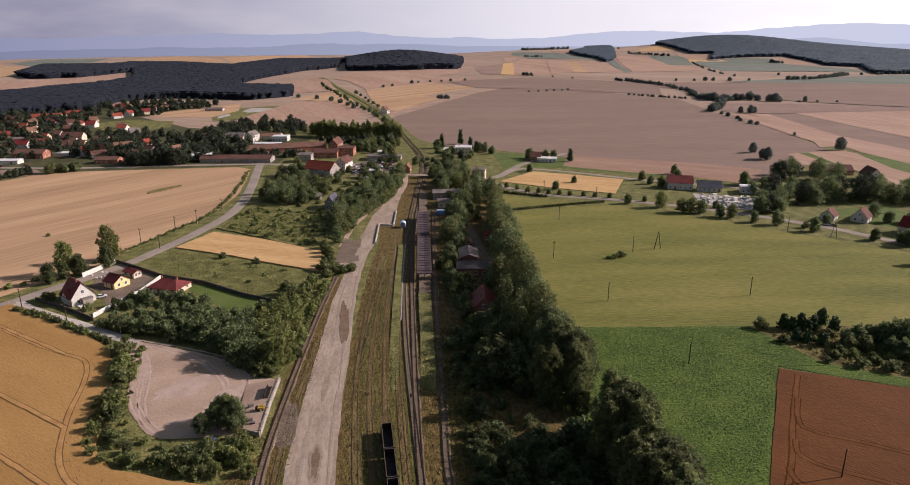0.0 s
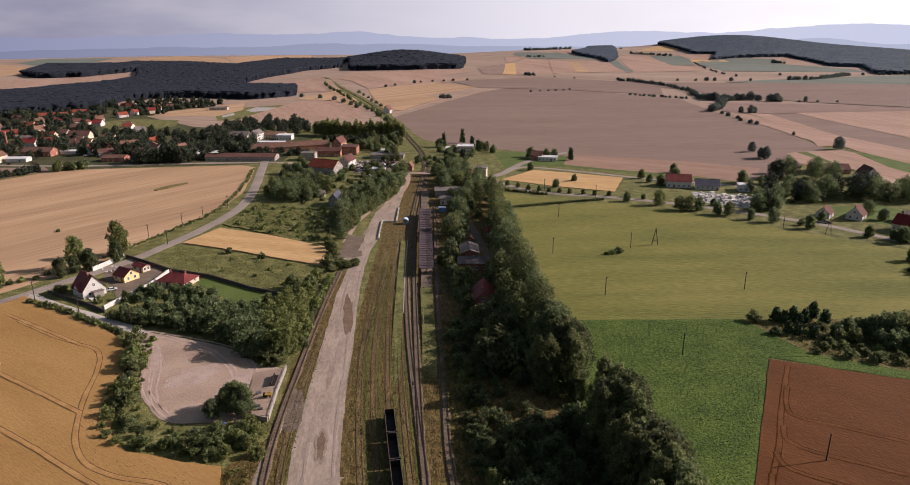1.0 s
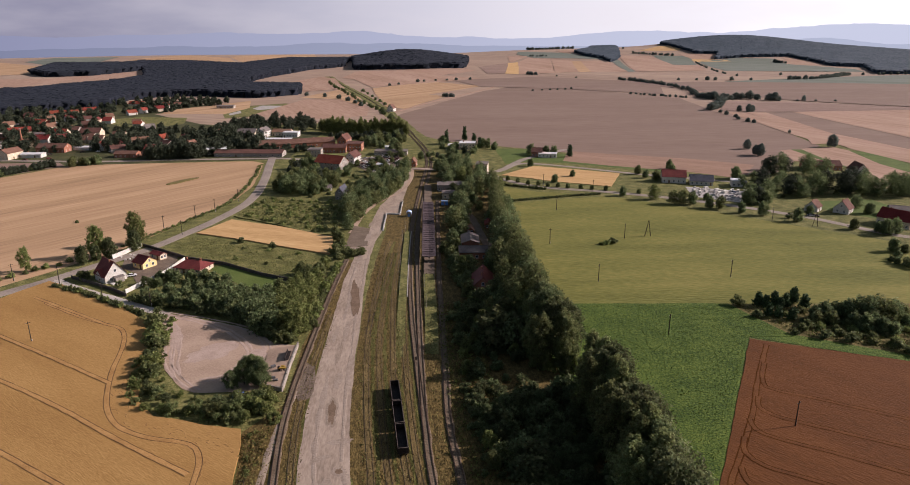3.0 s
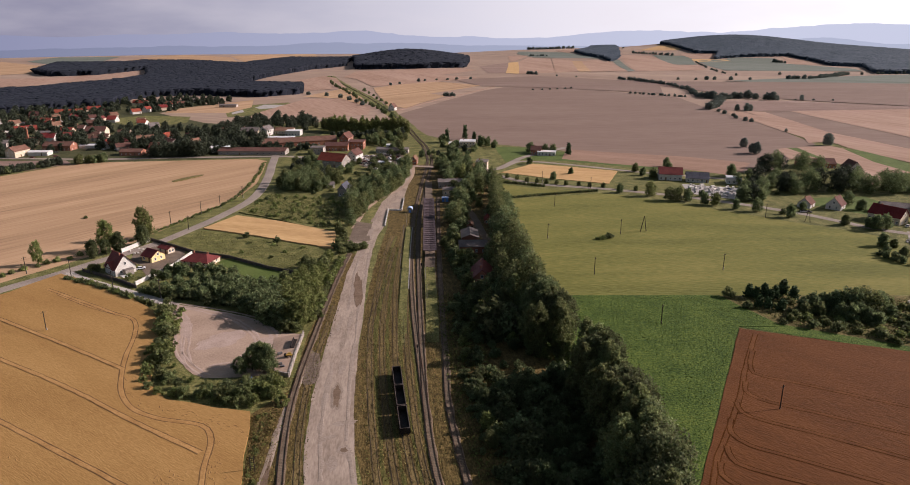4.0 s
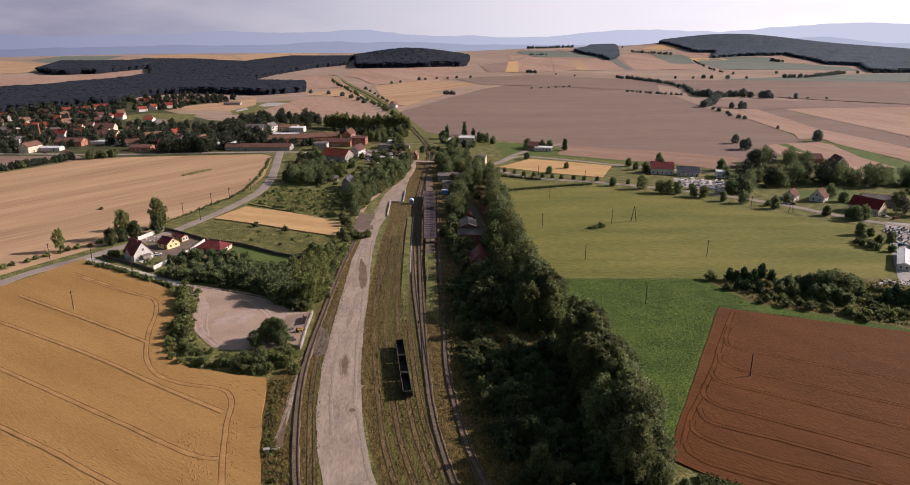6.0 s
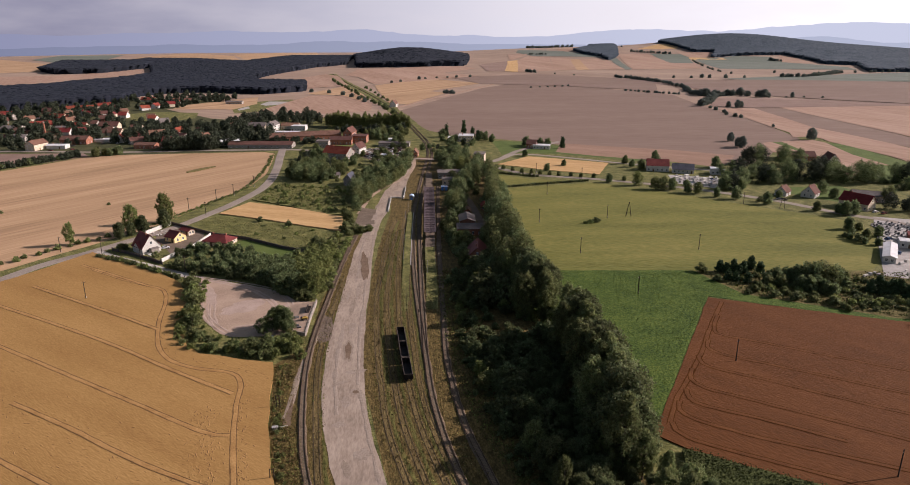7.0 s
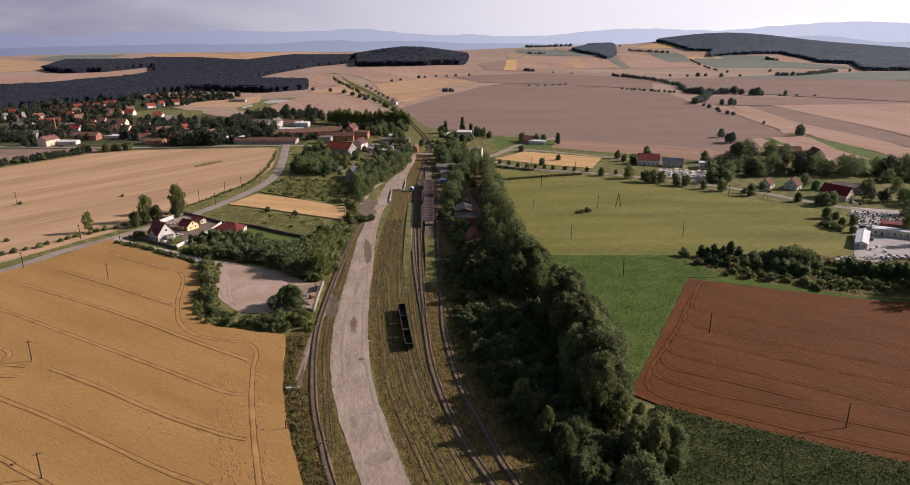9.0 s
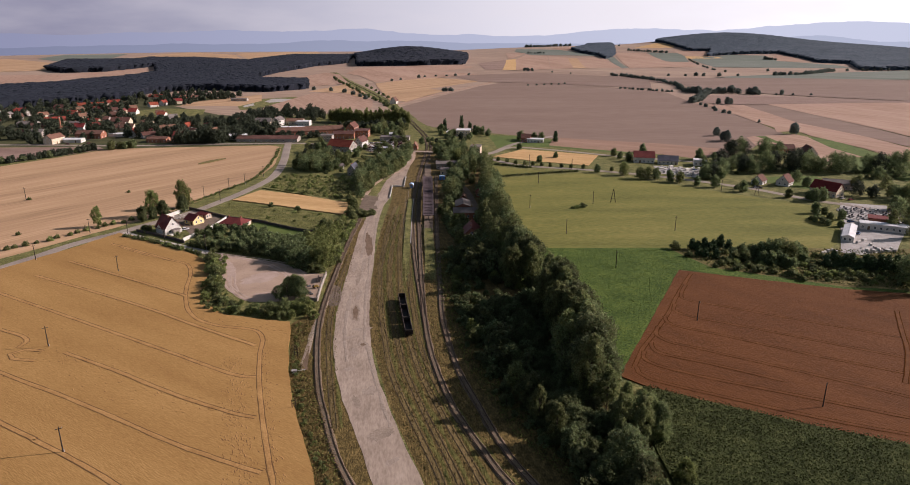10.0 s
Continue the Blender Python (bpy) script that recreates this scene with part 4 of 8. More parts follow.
def lumps_cloud(lumps, per, seed):
    """Points and outward ways over a heap of round lumps (x, y, z, rx, rz)."""
    rs = np.random.RandomState(seed)
    pts, outs = [], []
    for x, y, z, r, h in lumps:
        d = rs.normal(size=(per, 3))
        d /= np.linalg.norm(d, axis=1)[:, None]
        rad = (0.45 + 0.75 * rs.rand(per))[:, None]
        p = np.array([x, y, z]) + d * rad * np.array([r, r, h])
        pts.append(p)
        outs.append(d)
    p, o = np.concatenate(pts), np.concatenate(outs)
    keep = p[:, 2] > 0.15
    return p[keep], o[keep]


# kind: height, crown radius, foot of the crown, lumps, clumps a lump, clump size, material, shape
KINDS = {
    "broad": (12.0, 4.6, 1.6, 26, 185, 0.5, LEAF_DARK, "round"),
    "green": (12.0, 4.6, 1.5, 26, 185, 0.5, LEAF, "round"),
    "tall": (18.0, 4.3, 1.6, 46, 185, 0.5, LEAF, "tall"),
    "poplar": (18.0, 3.0, 2.0, 30, 170, 0.58, LEAF, "column"),
    "row_poplar": (18.0, 2.6, 1.5, 30, 150, 0.58, LEAF_LIGHT, "column"),
    "light": (10.0, 4.0, 1.2, 20, 170, 0.56, LEAF_LIGHT, "round"),
    "clipped": (8.0, 2.7, 0.6, 16, 120, 0.5, LEAF_DARK, "oval"),
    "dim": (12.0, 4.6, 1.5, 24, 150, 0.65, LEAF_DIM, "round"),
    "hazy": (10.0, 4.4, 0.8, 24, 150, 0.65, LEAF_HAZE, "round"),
    "conifer": (14.0, 3.0, 1.0, 24, 90, 0.7, NEEDLE, "cone"),
    "bush": (3.6, 2.4, 0.1, 10, 55, 0.6, LEAF_DARK, "low"),
    "pale_bush": (3.0, 2.2, 0.1, 10, 52, 0.56, LEAF_LIGHT, "low"),
    "leafy_bush": (3.4, 2.4, 0.1, 10, 55, 0.6, LEAF, "low"),
    # the two shade kinds take the dark leaf colour to deepen the belt's shade
    "shade_bush": (3.4, 2.4, 0.1, 10, 55, 0.6, LEAF_DARK, "low"),
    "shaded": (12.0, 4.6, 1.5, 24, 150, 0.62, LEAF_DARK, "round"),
    "street": (4.0, 1.3, 1.3, 6, 60, 0.45, LEAF, "round"),
}
LABELS = {
    "broad": "dark green broad-leaved tree", "green": "full green broad-leaved tree", "tall": "tall dark green tree with an uneven crown",
    "poplar": "slim upright poplar with ragged foliage", "light": "yellowish-green tree with a loose crown", "clipped": "dense round dark green garden tree",
    "hazy": "hedgerow tree far off, distance haze in its greyish green", "dim": "village tree, cloud shade put into its dark green", "conifer": "dark pointed conifer tree", "bush": "dark green wild bush", "pale_bush": "yellowish-green leafy wild bush", "leafy_bush": "leafy bright green wild bush",
    "row_poplar": "slim light green poplar in a row", "shade_bush": "bush under the tall trees, dark leaves deepening the shade", "shaded": "tree inside the dense belt, dark leaves deepening its shade",
    "street": "small round roadside tree",
}
made_trees = {}


def tree_parts(kind, variant, close=True):
    h, r, foot, n, per, size, material, shape = KINDS[kind]
    if close and shape != "low":
        per, size = int(per * 0.95), size * 0.84
    elif shape != "low":
        per, size = int(per * 0.38), size * 1.25
    rnd = random.Random(hash_of(kind) + variant)
    lumps = []
    upright = shape in ("tall", "column")
    n = int(n * (2.6 if upright else 3.2 if shape in ("round", "oval") else 2))
    for k in range(n):
        t = (k + 0.5) / n
        a = rnd.uniform(0, math.tau)
        z = foot + (h - foot) * (0.04 + 0.92 * t)
        if shape == "round":
            env = math.sin(math.pi * min(1, 0.18 + 0.79 * t)) ** 0.6 * rnd.uniform(0.82, 1.12)
        elif shape == "tall":
            env = (math.sin(math.pi * min(1, 0.20 + 0.77 * t)) ** 0.7) * rnd.uniform(0.7, 1.15)
        elif shape == "column":
            env = (math.sin(math.pi * min(1, 0.22 + 0.75 * t)) ** 0.5) * rnd.uniform(0.65, 1.2)
        elif shape == "cone":
            env = 1.05 - t
        elif shape == "oval":
            env = math.sin(math.pi * (0.12 + 0.80 * t)) ** 0.5
        else:
            env = math.sqrt(max(0.05, 1 - 0.8 * t * t))
        reach = r * env * math.sqrt(rnd.uniform(0.1, 0.92))
        if upright:
            # leafy shoots that rise from the limbs
            lr = r * 0.15 * (0.65 + 0.35 * env) * rnd.uniform(0.7, 1.35)
            lumps.append((reach * math.cos(a), reach * math.sin(a), z, lr, lr * rnd.uniform(1.5, 2.6)))
        elif shape == "oval":
            reach = r * env * math.sqrt(rnd.uniform(0.2, 0.62))
            lr = r * 0.26 * rnd.uniform(0.85, 1.15)
            lumps.append((reach * math.cos(a), reach * math.sin(a), z, lr, lr * 1.2))
        elif shape == "round":
            lr = r * 0.21 * (0.6 + 0.4 * env) * rnd.uniform(0.6, 1.4)
            lumps.append((reach * math.cos(a), reach * math.sin(a), z, lr, lr * rnd.uniform(0.9, 1.5)))
        else:
            lr = r * 0.30 * (0.55 + 0.45 * env) * rnd.uniform(0.6, 1.35)
            lumps.append((reach * math.cos(a), reach * math.sin(a), z, lr, lr * (1.0 if shape == "low" else 1.7)))
    per = int(per * (0.8 if kind == "clipped" else 0.42 if upright or shape == "round" else 0.55))
    p, o = lumps_cloud(lumps, per, hash_of(kind) + 7 * variant)
    crown = cards("crown", p, o, size, material, variant + 3)
    bm = bmesh.new()
    tr = 0.018 * h + 0.05
    tube(bm, (0, 0, -0.3), (0.05 * rnd.uniform(-1, 1) * h * 0.2, 0, h * 0.55), tr, tr * 0.55)
    tube(bm, (0, 0, h * 0.5), (0.2, 0.1, h * 0.86), tr * 0.55, tr * 0.15)
    for x, y, z, lr, _ in lumps[:: max(1, n // 7)]:
        tube(bm, (0, 0, max(0.2, z * 0.62)), (x * 0.9, y * 0.9, z), tr * 0.35, tr * 0.1, 5)
    return mesh_of("trunk", bm, BARK), crown


def hash_of(word):
    return sum(ord(c) * (i + 3) for i, c in enumerate(word)) % 9973


plant_rnd = random.Random(42)
wishes = []


def sow(kind, x, y, height, wide=1.0, solo=False):
    """Notes a tree or bush; the near ones are grown as things of their own, the far ones joined, by grow_all()."""
    wishes.append((kind, x, y, height, wide, solo))


def plant(kind, x, y, height, wide=1.0, solo=False):
    """The same by a place on the grid."""
    sow(kind, *site(x, y), height, wide, solo)


def grow(kind, x, y, height, wide):
    h0 = KINDS[kind][0]
    variant = plant_rnd.randrange(4 if kind in ("broad", "tall", "green", "bush") else 3)
    k = height / h0
    wd = k * wide * plant_rnd.uniform(0.9, 1.12)
    m = Matrix.LocRotScale((x, y, terrain(x, y)), Euler((0, 0, plant_rnd.uniform(0, 6.28))), (wd, wd, k))
    close = math.hypot(x, y) < 230
    key = (kind, variant, close)
    if key not in made_trees:
        bushy = KINDS[kind][7] == "low"
        t = thing("bush" if bushy else "tree", LABELS[kind], "bush" if bushy else "tree")
        trunk, crown = tree_parts(kind, variant, close)
        for nm, me in (("stem" if bushy else "trunk", trunk), ("crown", crown)):
            ob = new(nm, me)
            ob.parent = t
        made_trees[key] = t
        t.matrix_basis = m
        return
    src = made_trees[key]
    keep = src.scale.copy()
    src.scale = (1, 1, 1)
    copy_thing(src, m)
    src.scale = keep


def grow_all(keep=295):
    """The nearest trees and bushes one by one; the rest as joined leaf heaps, one for each kind of foliage."""
    for low in (False, True):
        some = sorted((w for w in wishes if (KINDS[w[0]][7] == "low") == low), key=lambda w: 0 if w[5] else math.hypot(w[1], w[2]))
        for w in some[:keep]:
            grow(*w[:5])
        heaps = {}
        for kind, x, y, height, wide, _ in some[keep:]:
            h, r, foot, n, per, size, material, shape = KINDS[kind]
            k = height / h
            rs = np.random.RandomState(int(abs(x * 5 + y)) % 99991)
            far = math.hypot(x, y)
            lumps = []
            nl = 9 if not low else 4
            for q in range(nl):
                t = (q + 0.5) / nl
                a = q * 2.4 + rs.uniform(0, 1)
                env = (1.05 - t) if shape == "cone" else math.sin(math.pi * (0.2 + 0.72 * t)) ** 0.6
                rr = r * k * wide
                lumps.append((x + rr * env * 0.55 * math.cos(a), y + rr * env * 0.55 * math.sin(a), k * h * (0.10 + 0.80 * t), rr * (0.3 + 0.25 * env), k * h * 0.16))
            pts, outs = lumps_cloud(lumps, int((84 if far < 600 else 52) * (0.6 if low else 1.0) * max(1.0, k * wide) ** 2), int(rs.randint(9999)))
            pts[:, 2] += terrain(x, y)
            heaps.setdefault((material, far < 600), []).append((pts, outs))
        for k, ((material, close), some2) in enumerate(heaps.items()):
            pts, outs = np.concatenate([a for a, _ in some2]), np.concatenate([b for _, b in some2])
            name = "far_bushes" if low else "far_trees"
            ob = new(name, cards(name, pts, outs, 0.9 if close else 1.4, material, k))
            tagged(ob, "distant hedge bushes in dull green" if low else "distant village and hedgerow trees, some with haze and shade in their colour", "bushes" if low else "trees", kind="stuff")


def row(kinds, pts, every, hmin, hmax, jitter=1.0, seed=1, wide=1.0):
    rnd = random.Random(seed)
    line = spline(pts, every * 1.2)
    for p in line:
        sow(rnd.choice(kinds), p.x + rnd.uniform(-jitter, jitter), p.y + rnd.uniform(-jitter, jitter), rnd.uniform(hmin, hmax), wide)


def grove(kinds, poly, n, apart, hmin, hmax, seed=1, wide=1.0):
    rnd = random.Random(seed)
    for x, y in spots(sited(poly), int(n * 1.25), apart, seed):
        sow(rnd.choice(kinds), x, y, rnd.uniform(hmin, hmax), wide)


# tall belt beside the sidings
row(["tall", "tall", "tall", "broad"], [(53.9, 59.5), (60.0, 71.8), (62.8, 92.6), (62.8, 106.8), (61.0, 116.2)], 4.0, 21.0, 24.5, 1.2, 3)
row(["tall", "tall", "tall", "broad"], [(59.5, 128.5), (58.6, 137.0), (58.1, 154.0), (59.5, 177.6), (61.9, 199.4), (62.4, 224.9)], 4.2, 20.0, 23.5, 1.2, 303)
row(["tall", "tall", "tall", "green"], [(53.5, 72), (56.5, 80), (58.8, 96.4), (58.3, 111.5)], 4.4, 18.5, 22.5, 2.0, 4)
row(["tall", "tall", "tall", "green"], [(52.0, 132.3), (50.1, 145.5), (52.0, 187.1), (54.8, 201.2)], 5.2, 15.2, 20.6, 2.2, 304)
for x, y, h, k in ((62, 121, 8, "green"), (60.5, 127, 8, "light"), (44, 140, 5, "light"), (50, 133, 4, "leafy_bush"), (54, 131, 4, "pale_bush"), (49, 136, 5, "green"), (58, 128, 8, "broad")):
    plant(k, x, y, h)
row(["tall", "broad"], [(46, 146), (45, 158), (46, 172)], 6.5, 9, 13, 1.5, 10)
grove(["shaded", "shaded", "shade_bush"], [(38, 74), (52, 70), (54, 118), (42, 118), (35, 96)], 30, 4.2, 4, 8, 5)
for x, y, h, k in ((33.9, 80, 8, "broad"), (34.2, 69, 10, "green"), (36.5, 62, 11, "broad"), (37, 55, 12.5, "tall"), (39.5, 47, 13, "tall"), (44, 55, 7, "shaded"), (46, 63, 9, "shaded"), (52.6, 63, 10, "light"), (49, 68, 9, "broad"), (57, 68, 13, "shaded"),
                   (25.7, 102, 6, "light"), (25.4, 95.5, 5.5, "green"), (28.5, 98, 4.5, "leafy_bush"), (34.8, 88.8, 5, "shade_bush"), (29.4, 84, 5, "shade_bush"), (40, 113, 7, "shaded"), (44, 92, 8, "shaded"), (47, 100, 7, "shaded"), (45, 108, 8, "shaded"), (47, 84, 8, "shaded"), (42, 76, 9, "shaded")):
    plant(k, x, y, h)
grove(["broad", "bush", "tall"], [(38, 142), (50, 140), (50, 172), (38, 174)], 14, 4.2, 6, 12, 6)
grove(["shade_bush", "shade_bush", "bush"], [(27, 66), (38, 50), (48, 120), (48, 176), (32, 176), (27, 150), (25, 110)], 60, 2.8, 2, 4.5, 7)
grove(["bush", "broad"], [(32, 190), (40, 190), (46, 216), (33, 212)], 8, 4, 3, 7, 8)
for x, y, h, k in ((61.8, 42.5, 16, "tall"), (58, 46, 14, "tall"), (65.5, 47, 13, "green"), (68.5, 44, 11, "broad"), (61.3, 35, 5, "shaded"), (57, 39, 7, "broad"), (52, 47, 8, "shaded"), (46, 40, 7, "shaded"), (44, 24, 8, "broad"), (50, 12, 10, "broad"), (61, 8, 9, "green"), (63, 53, 12, "tall"), (59, 57, 15, "tall")):
    plant(k, x, y, h)
for x, y, h, k in ((36, 156, 9, "light"), (39, 159, 8, "light"), (40, 186, 6, "green"), (31, 149, 5, "light"), (46, 161, 8, "green"), (36, 176, 6, "light"), (33, 200, 6, "green"), (37, 208, 7, "light")):
    plant(k, x, y, h)
plant("green", 27.4, 145, 6)
plant("green", 25.5, 134, 5)
# added trees, mostly out of view, that shade the ground west of them
row(["tall", "broad"], [(68, -18), (59, 6), (54, 20), (56, 42)], 6.5, 11, 14.5, 2.0, 82)
grove(["broad", "bush"], [(38, 8), (50, 0), (52, 40), (40, 44)], 12, 4.5, 4, 8, 83)
row(["tall", "tall", "poplar"], [(63, 228), (65, 245), (68, 262), (71, 280), (75, 298)], 4.6, 15, 20, 1.3, 305)
row(["tall", "broad"], [(69, 232), (72, 255), (76, 276)], 6.5, 10, 15, 1.3, 306)
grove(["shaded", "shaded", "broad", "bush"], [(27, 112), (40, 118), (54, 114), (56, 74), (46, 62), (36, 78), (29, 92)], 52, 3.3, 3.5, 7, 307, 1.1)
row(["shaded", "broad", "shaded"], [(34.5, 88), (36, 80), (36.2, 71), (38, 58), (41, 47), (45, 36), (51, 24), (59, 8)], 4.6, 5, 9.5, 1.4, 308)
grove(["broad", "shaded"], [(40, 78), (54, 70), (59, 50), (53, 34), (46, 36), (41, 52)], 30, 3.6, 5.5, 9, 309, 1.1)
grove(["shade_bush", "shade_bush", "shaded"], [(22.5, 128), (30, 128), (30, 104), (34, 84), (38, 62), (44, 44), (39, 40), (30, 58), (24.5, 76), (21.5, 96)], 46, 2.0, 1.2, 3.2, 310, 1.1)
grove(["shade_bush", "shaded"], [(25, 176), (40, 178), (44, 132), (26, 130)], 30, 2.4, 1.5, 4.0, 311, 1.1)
for x, y, h, k in ((61.5, 47, 8.5, "light"), (64.5, 44.5, 9, "light"), (67.5, 42.5, 8, "green"), (67.5, 30, 6.5, "light"), (53.4, 66, 11, "light"), (35.2, 72.5, 6, "light"), (24.6, 134, 2.5, "pale_bush"), (26, 143, 2.8, "pale_bush"), (47.7, 101, 4, "pale_bush")):
    plant(k, x, y, h, 1.1)
# round the station
for x, y, h, k in ((51, 291, 12, "broad"), (50, 341, 13, "broad"), (67, 312, 15, "tall"), (77, 309, 17, "poplar"), (79, 304, 16, "tall"), (51, 368, 13, "broad"), (64, 383, 14, "broad"), (78, 360, 12, "broad"),
                   (81, 336, 13, "tall"), (42, 258, 12, "green"), (43, 245, 10, "broad"), (33, 218, 8, "green"), (73, 279, 12, "broad"), (70, 330, 14, "broad"), (60, 345, 13, "light"), (58, 352, 12, "broad"),
                   (47, 382, 9, "broad"), (70, 372, 12, "broad"), (47, 262, 9, "broad"), (66, 262, 10, "tall"), (69, 248, 13, "tall"), (60, 300, 8, "broad"), (38, 232, 6, "green"), (31, 228, 6, "green"), (80, 322, 15, "poplar"), (83, 318, 12, "tall"), (40, 262, 13, "broad"), (44, 268, 12, "green"), (37, 240, 8, "broad"), (36, 228, 7, "green"), (34, 212, 7, "broad"), (38, 201, 8, "green"), (33, 204, 6, "broad"), (52, 280, 11, "broad"), (48, 275, 9, "broad"), (56, 312, 12, "broad"), (62, 322, 13, "broad"), (66, 340, 13, "tall"), (74, 345, 13, "broad"), (56, 360, 12, "broad"), (62, 365, 12, "broad"), (72, 388, 10, "broad"), (58, 392, 9, "broad"), (52, 212, 8, "broad"), (36, 192, 7, "broad"), (50, 204, 9, "broad"), (35, 182, 8, "green"), (48, 180, 10, "broad")):
    plant(k, x, y, h)
grove(["broad", "bush", "green"], [(46, 300), (66, 262), (84, 300), (86, 330), (70, 395), (48, 390)], 22, 6, 5, 11, 12)
# left of the line: orchard thicket beside the gravel yard
tree_rnd = random.Random(5)
for x, y, h in ((-101.1, 214.1, 5.5), (-93.1, 205.3, 7.5), (-93.0, 197.5, 6), (-86.3, 194.5, 7), (-103.1, 205.5, 5), (-87.1, 209, 6.5), (-81.2, 205, 8.5), (-75.4, 203, 8.5), (-70.2, 199.2, 10), (-64.1, 193.5, 9.5), (-61.7, 198.8, 7.5), (-74.1, 194, 7.5), (-79, 191.5, 6.5), (-67.0, 189, 9), (-61.2, 186.4, 9.5), (-55.1, 184.2, 8), (-50.7, 176.4, 12), (-46.3, 174.7, 11.5), (-48.0, 169.5, 11), (-42.5, 168, 11), (-57.3, 181.6, 7), (-62.9, 184.6, 7), (-53.4, 179, 9), (-85, 200, 8), (-78, 198, 8), (-69, 205, 6.5), (-58, 191, 9), (-52, 188, 9), (-47, 182, 10.5), (-50, 194, 8), (-56, 199, 6.5), (-97, 201, 6)):
    plant(tree_rnd.choice(["broad", "broad", "clipped"]), x, y, h * (0.72 if y > 196 else 0.86), 1.25)
for x, y, h in ((-38.5, 166.5, 10), (-36.9, 170.3, 12), (-34.2, 166.1, 11.5), (-33.4, 173.2, 12), (-31.9, 183.2, 12), (-39.4, 184.9, 11), (-36.3, 190.7, 10.5), (-32.0, 194.7, 10), (-41.6, 177.0, 11.5), (-30.6, 203.4, 9), (-35.3, 208.6, 8), (-39.0, 214.9, 7), (-35.8, 163.5, 8), (-37, 178, 12), (-44, 190, 9), (-41, 197, 8), (-38, 202, 8), (-30, 212, 7.5), (-28.5, 220, 6.5), (-46, 200, 6.5), (-33, 199, 8.5)):
    plant(tree_rnd.choice(["light", "light", "green", "light"]), x, y, h * 0.92, 1.05)
row(["bush", "leafy_bush"], [(-104, 201), (-90, 194), (-72, 187.5), (-58, 178.5), (-50, 172), (-43, 164.5), (-36, 161.5)], 2.6, 2.5, 4.5, 0.8, 322)
row(["pale_bush", "leafy_bush"], [(-29.5, 168), (-28, 184), (-25.5, 202), (-22, 222)], 2.4, 1.5, 3, 0.7, 323)
grove(["bush", "leafy_bush", "pale_bush"], [(-112, 204), (-98, 206), (-60, 196), (-36, 172), (-34, 162), (-44, 166), (-64, 182), (-90, 192)], 22, 3, 2, 4, 23)
row(["pale_bush", "leafy_bush", "broad", "leafy_bush"], [(-91, 185), (-86, 172), (-82, 158), (-78, 144), (-70, 134), (-58, 129), (-46, 126), (-38, 126)], 3.9, 2.6, 5, 1.6, 24)
row(["leafy_bush", "pale_bush", "pale_bush"], [(-86, 160), (-80, 140), (-70, 131), (-55, 127), (-42, 123)], 3.0, 1.4, 3.2, 1.6, 25)
row(["pale_bush", "leafy_bush"], [(-84, 182), (-80, 166), (-76, 150), (-69, 140), (-60, 135.5), (-48, 130)], 3.4, 0.8, 2.0, 1.0, 325)
for x, y, h, k in ((-47, 140, 8.5, "green"), (-50.5, 138.5, 6.5, "broad"), (-43.5, 140, 10, "green"), (-41.5, 138.5, 9.5, "broad"), (-45.5, 142.5, 8.5, "broad"), (-39, 134, 3.5, "pale_bush"), (-47, 131, 4, "leafy_bush"), (-41, 128, 4, "pale_bush"), (-52, 130.5, 4, "bush"), (-36.5, 130, 3, "pale_bush"), (-40, 131, 4, "leafy_bush"), (-37, 126, 3.5, "pale_bush"), (-44, 129, 3.5, "pale_bush"), (-34.5, 122, 3, "pale_bush")):
    plant(k, x, y, h)
row(["pale_bush", "leafy_bush", "pale_bush"], [(-39.5, 118), (-38.2, 100), (-36, 86), (-32, 72), (-27, 55), (-20, 38)], 1.7, 0.4, 1.2, 0.9, 26, 1.3)
row(["leafy_bush", "pale_bush", "bush"], [(-146, 220), (-130, 211), (-112, 199), (-98, 190)], 2.6, 1.2, 2.4, 0.5, 27)
# garden trees by the white house
for x, y, h, k, w in ((-144, 252, 16, "light", 0.8), (-131, 265, 18, "light", 0.75), (-128.8, 257.2, 10.5, "clipped", 0.95), (-137.3, 250.2, 9.8, "clipped", 1.05), (-142.2, 247, 7.5, "clipped", 1.05), (-146.5, 243.2, 9.3, "clipped", 1.05),
                      (-169, 239, 12, "light", 0.62), (-137, 226, 4, "leafy_bush", 1), (-140, 229, 3, "bush", 1), (-118, 216, 3, "leafy_bush", 0.9), (-108, 217, 3.4, "bush", 1), (-104, 214, 4.5, "broad", 1)):
    plant(k, x, y, h, w, True)
row(["leafy_bush", "pale_bush"], [(-200, 212), (-182, 224), (-168, 236), (-158, 243), (-150, 251)], 4.0, 1.0, 2.2, 1.2, 28)
row(["pale_bush", "leafy_bush"], [(-137, 262), (-120, 290), (-104, 318), (-99, 340), (-97, 380), (-100, 425)], 1.5, 0.2, 0.42, 1.2, 29, 1.2)
for x, y, h in ((-98, 219.5, 5), (-94, 216, 5.5), (-88, 217, 5), (-82, 215.5, 5.5), (-77, 213, 5), (-103, 221, 3.5), (-71, 211, 5)):
    plant("broad", x, y, h, 1.2)
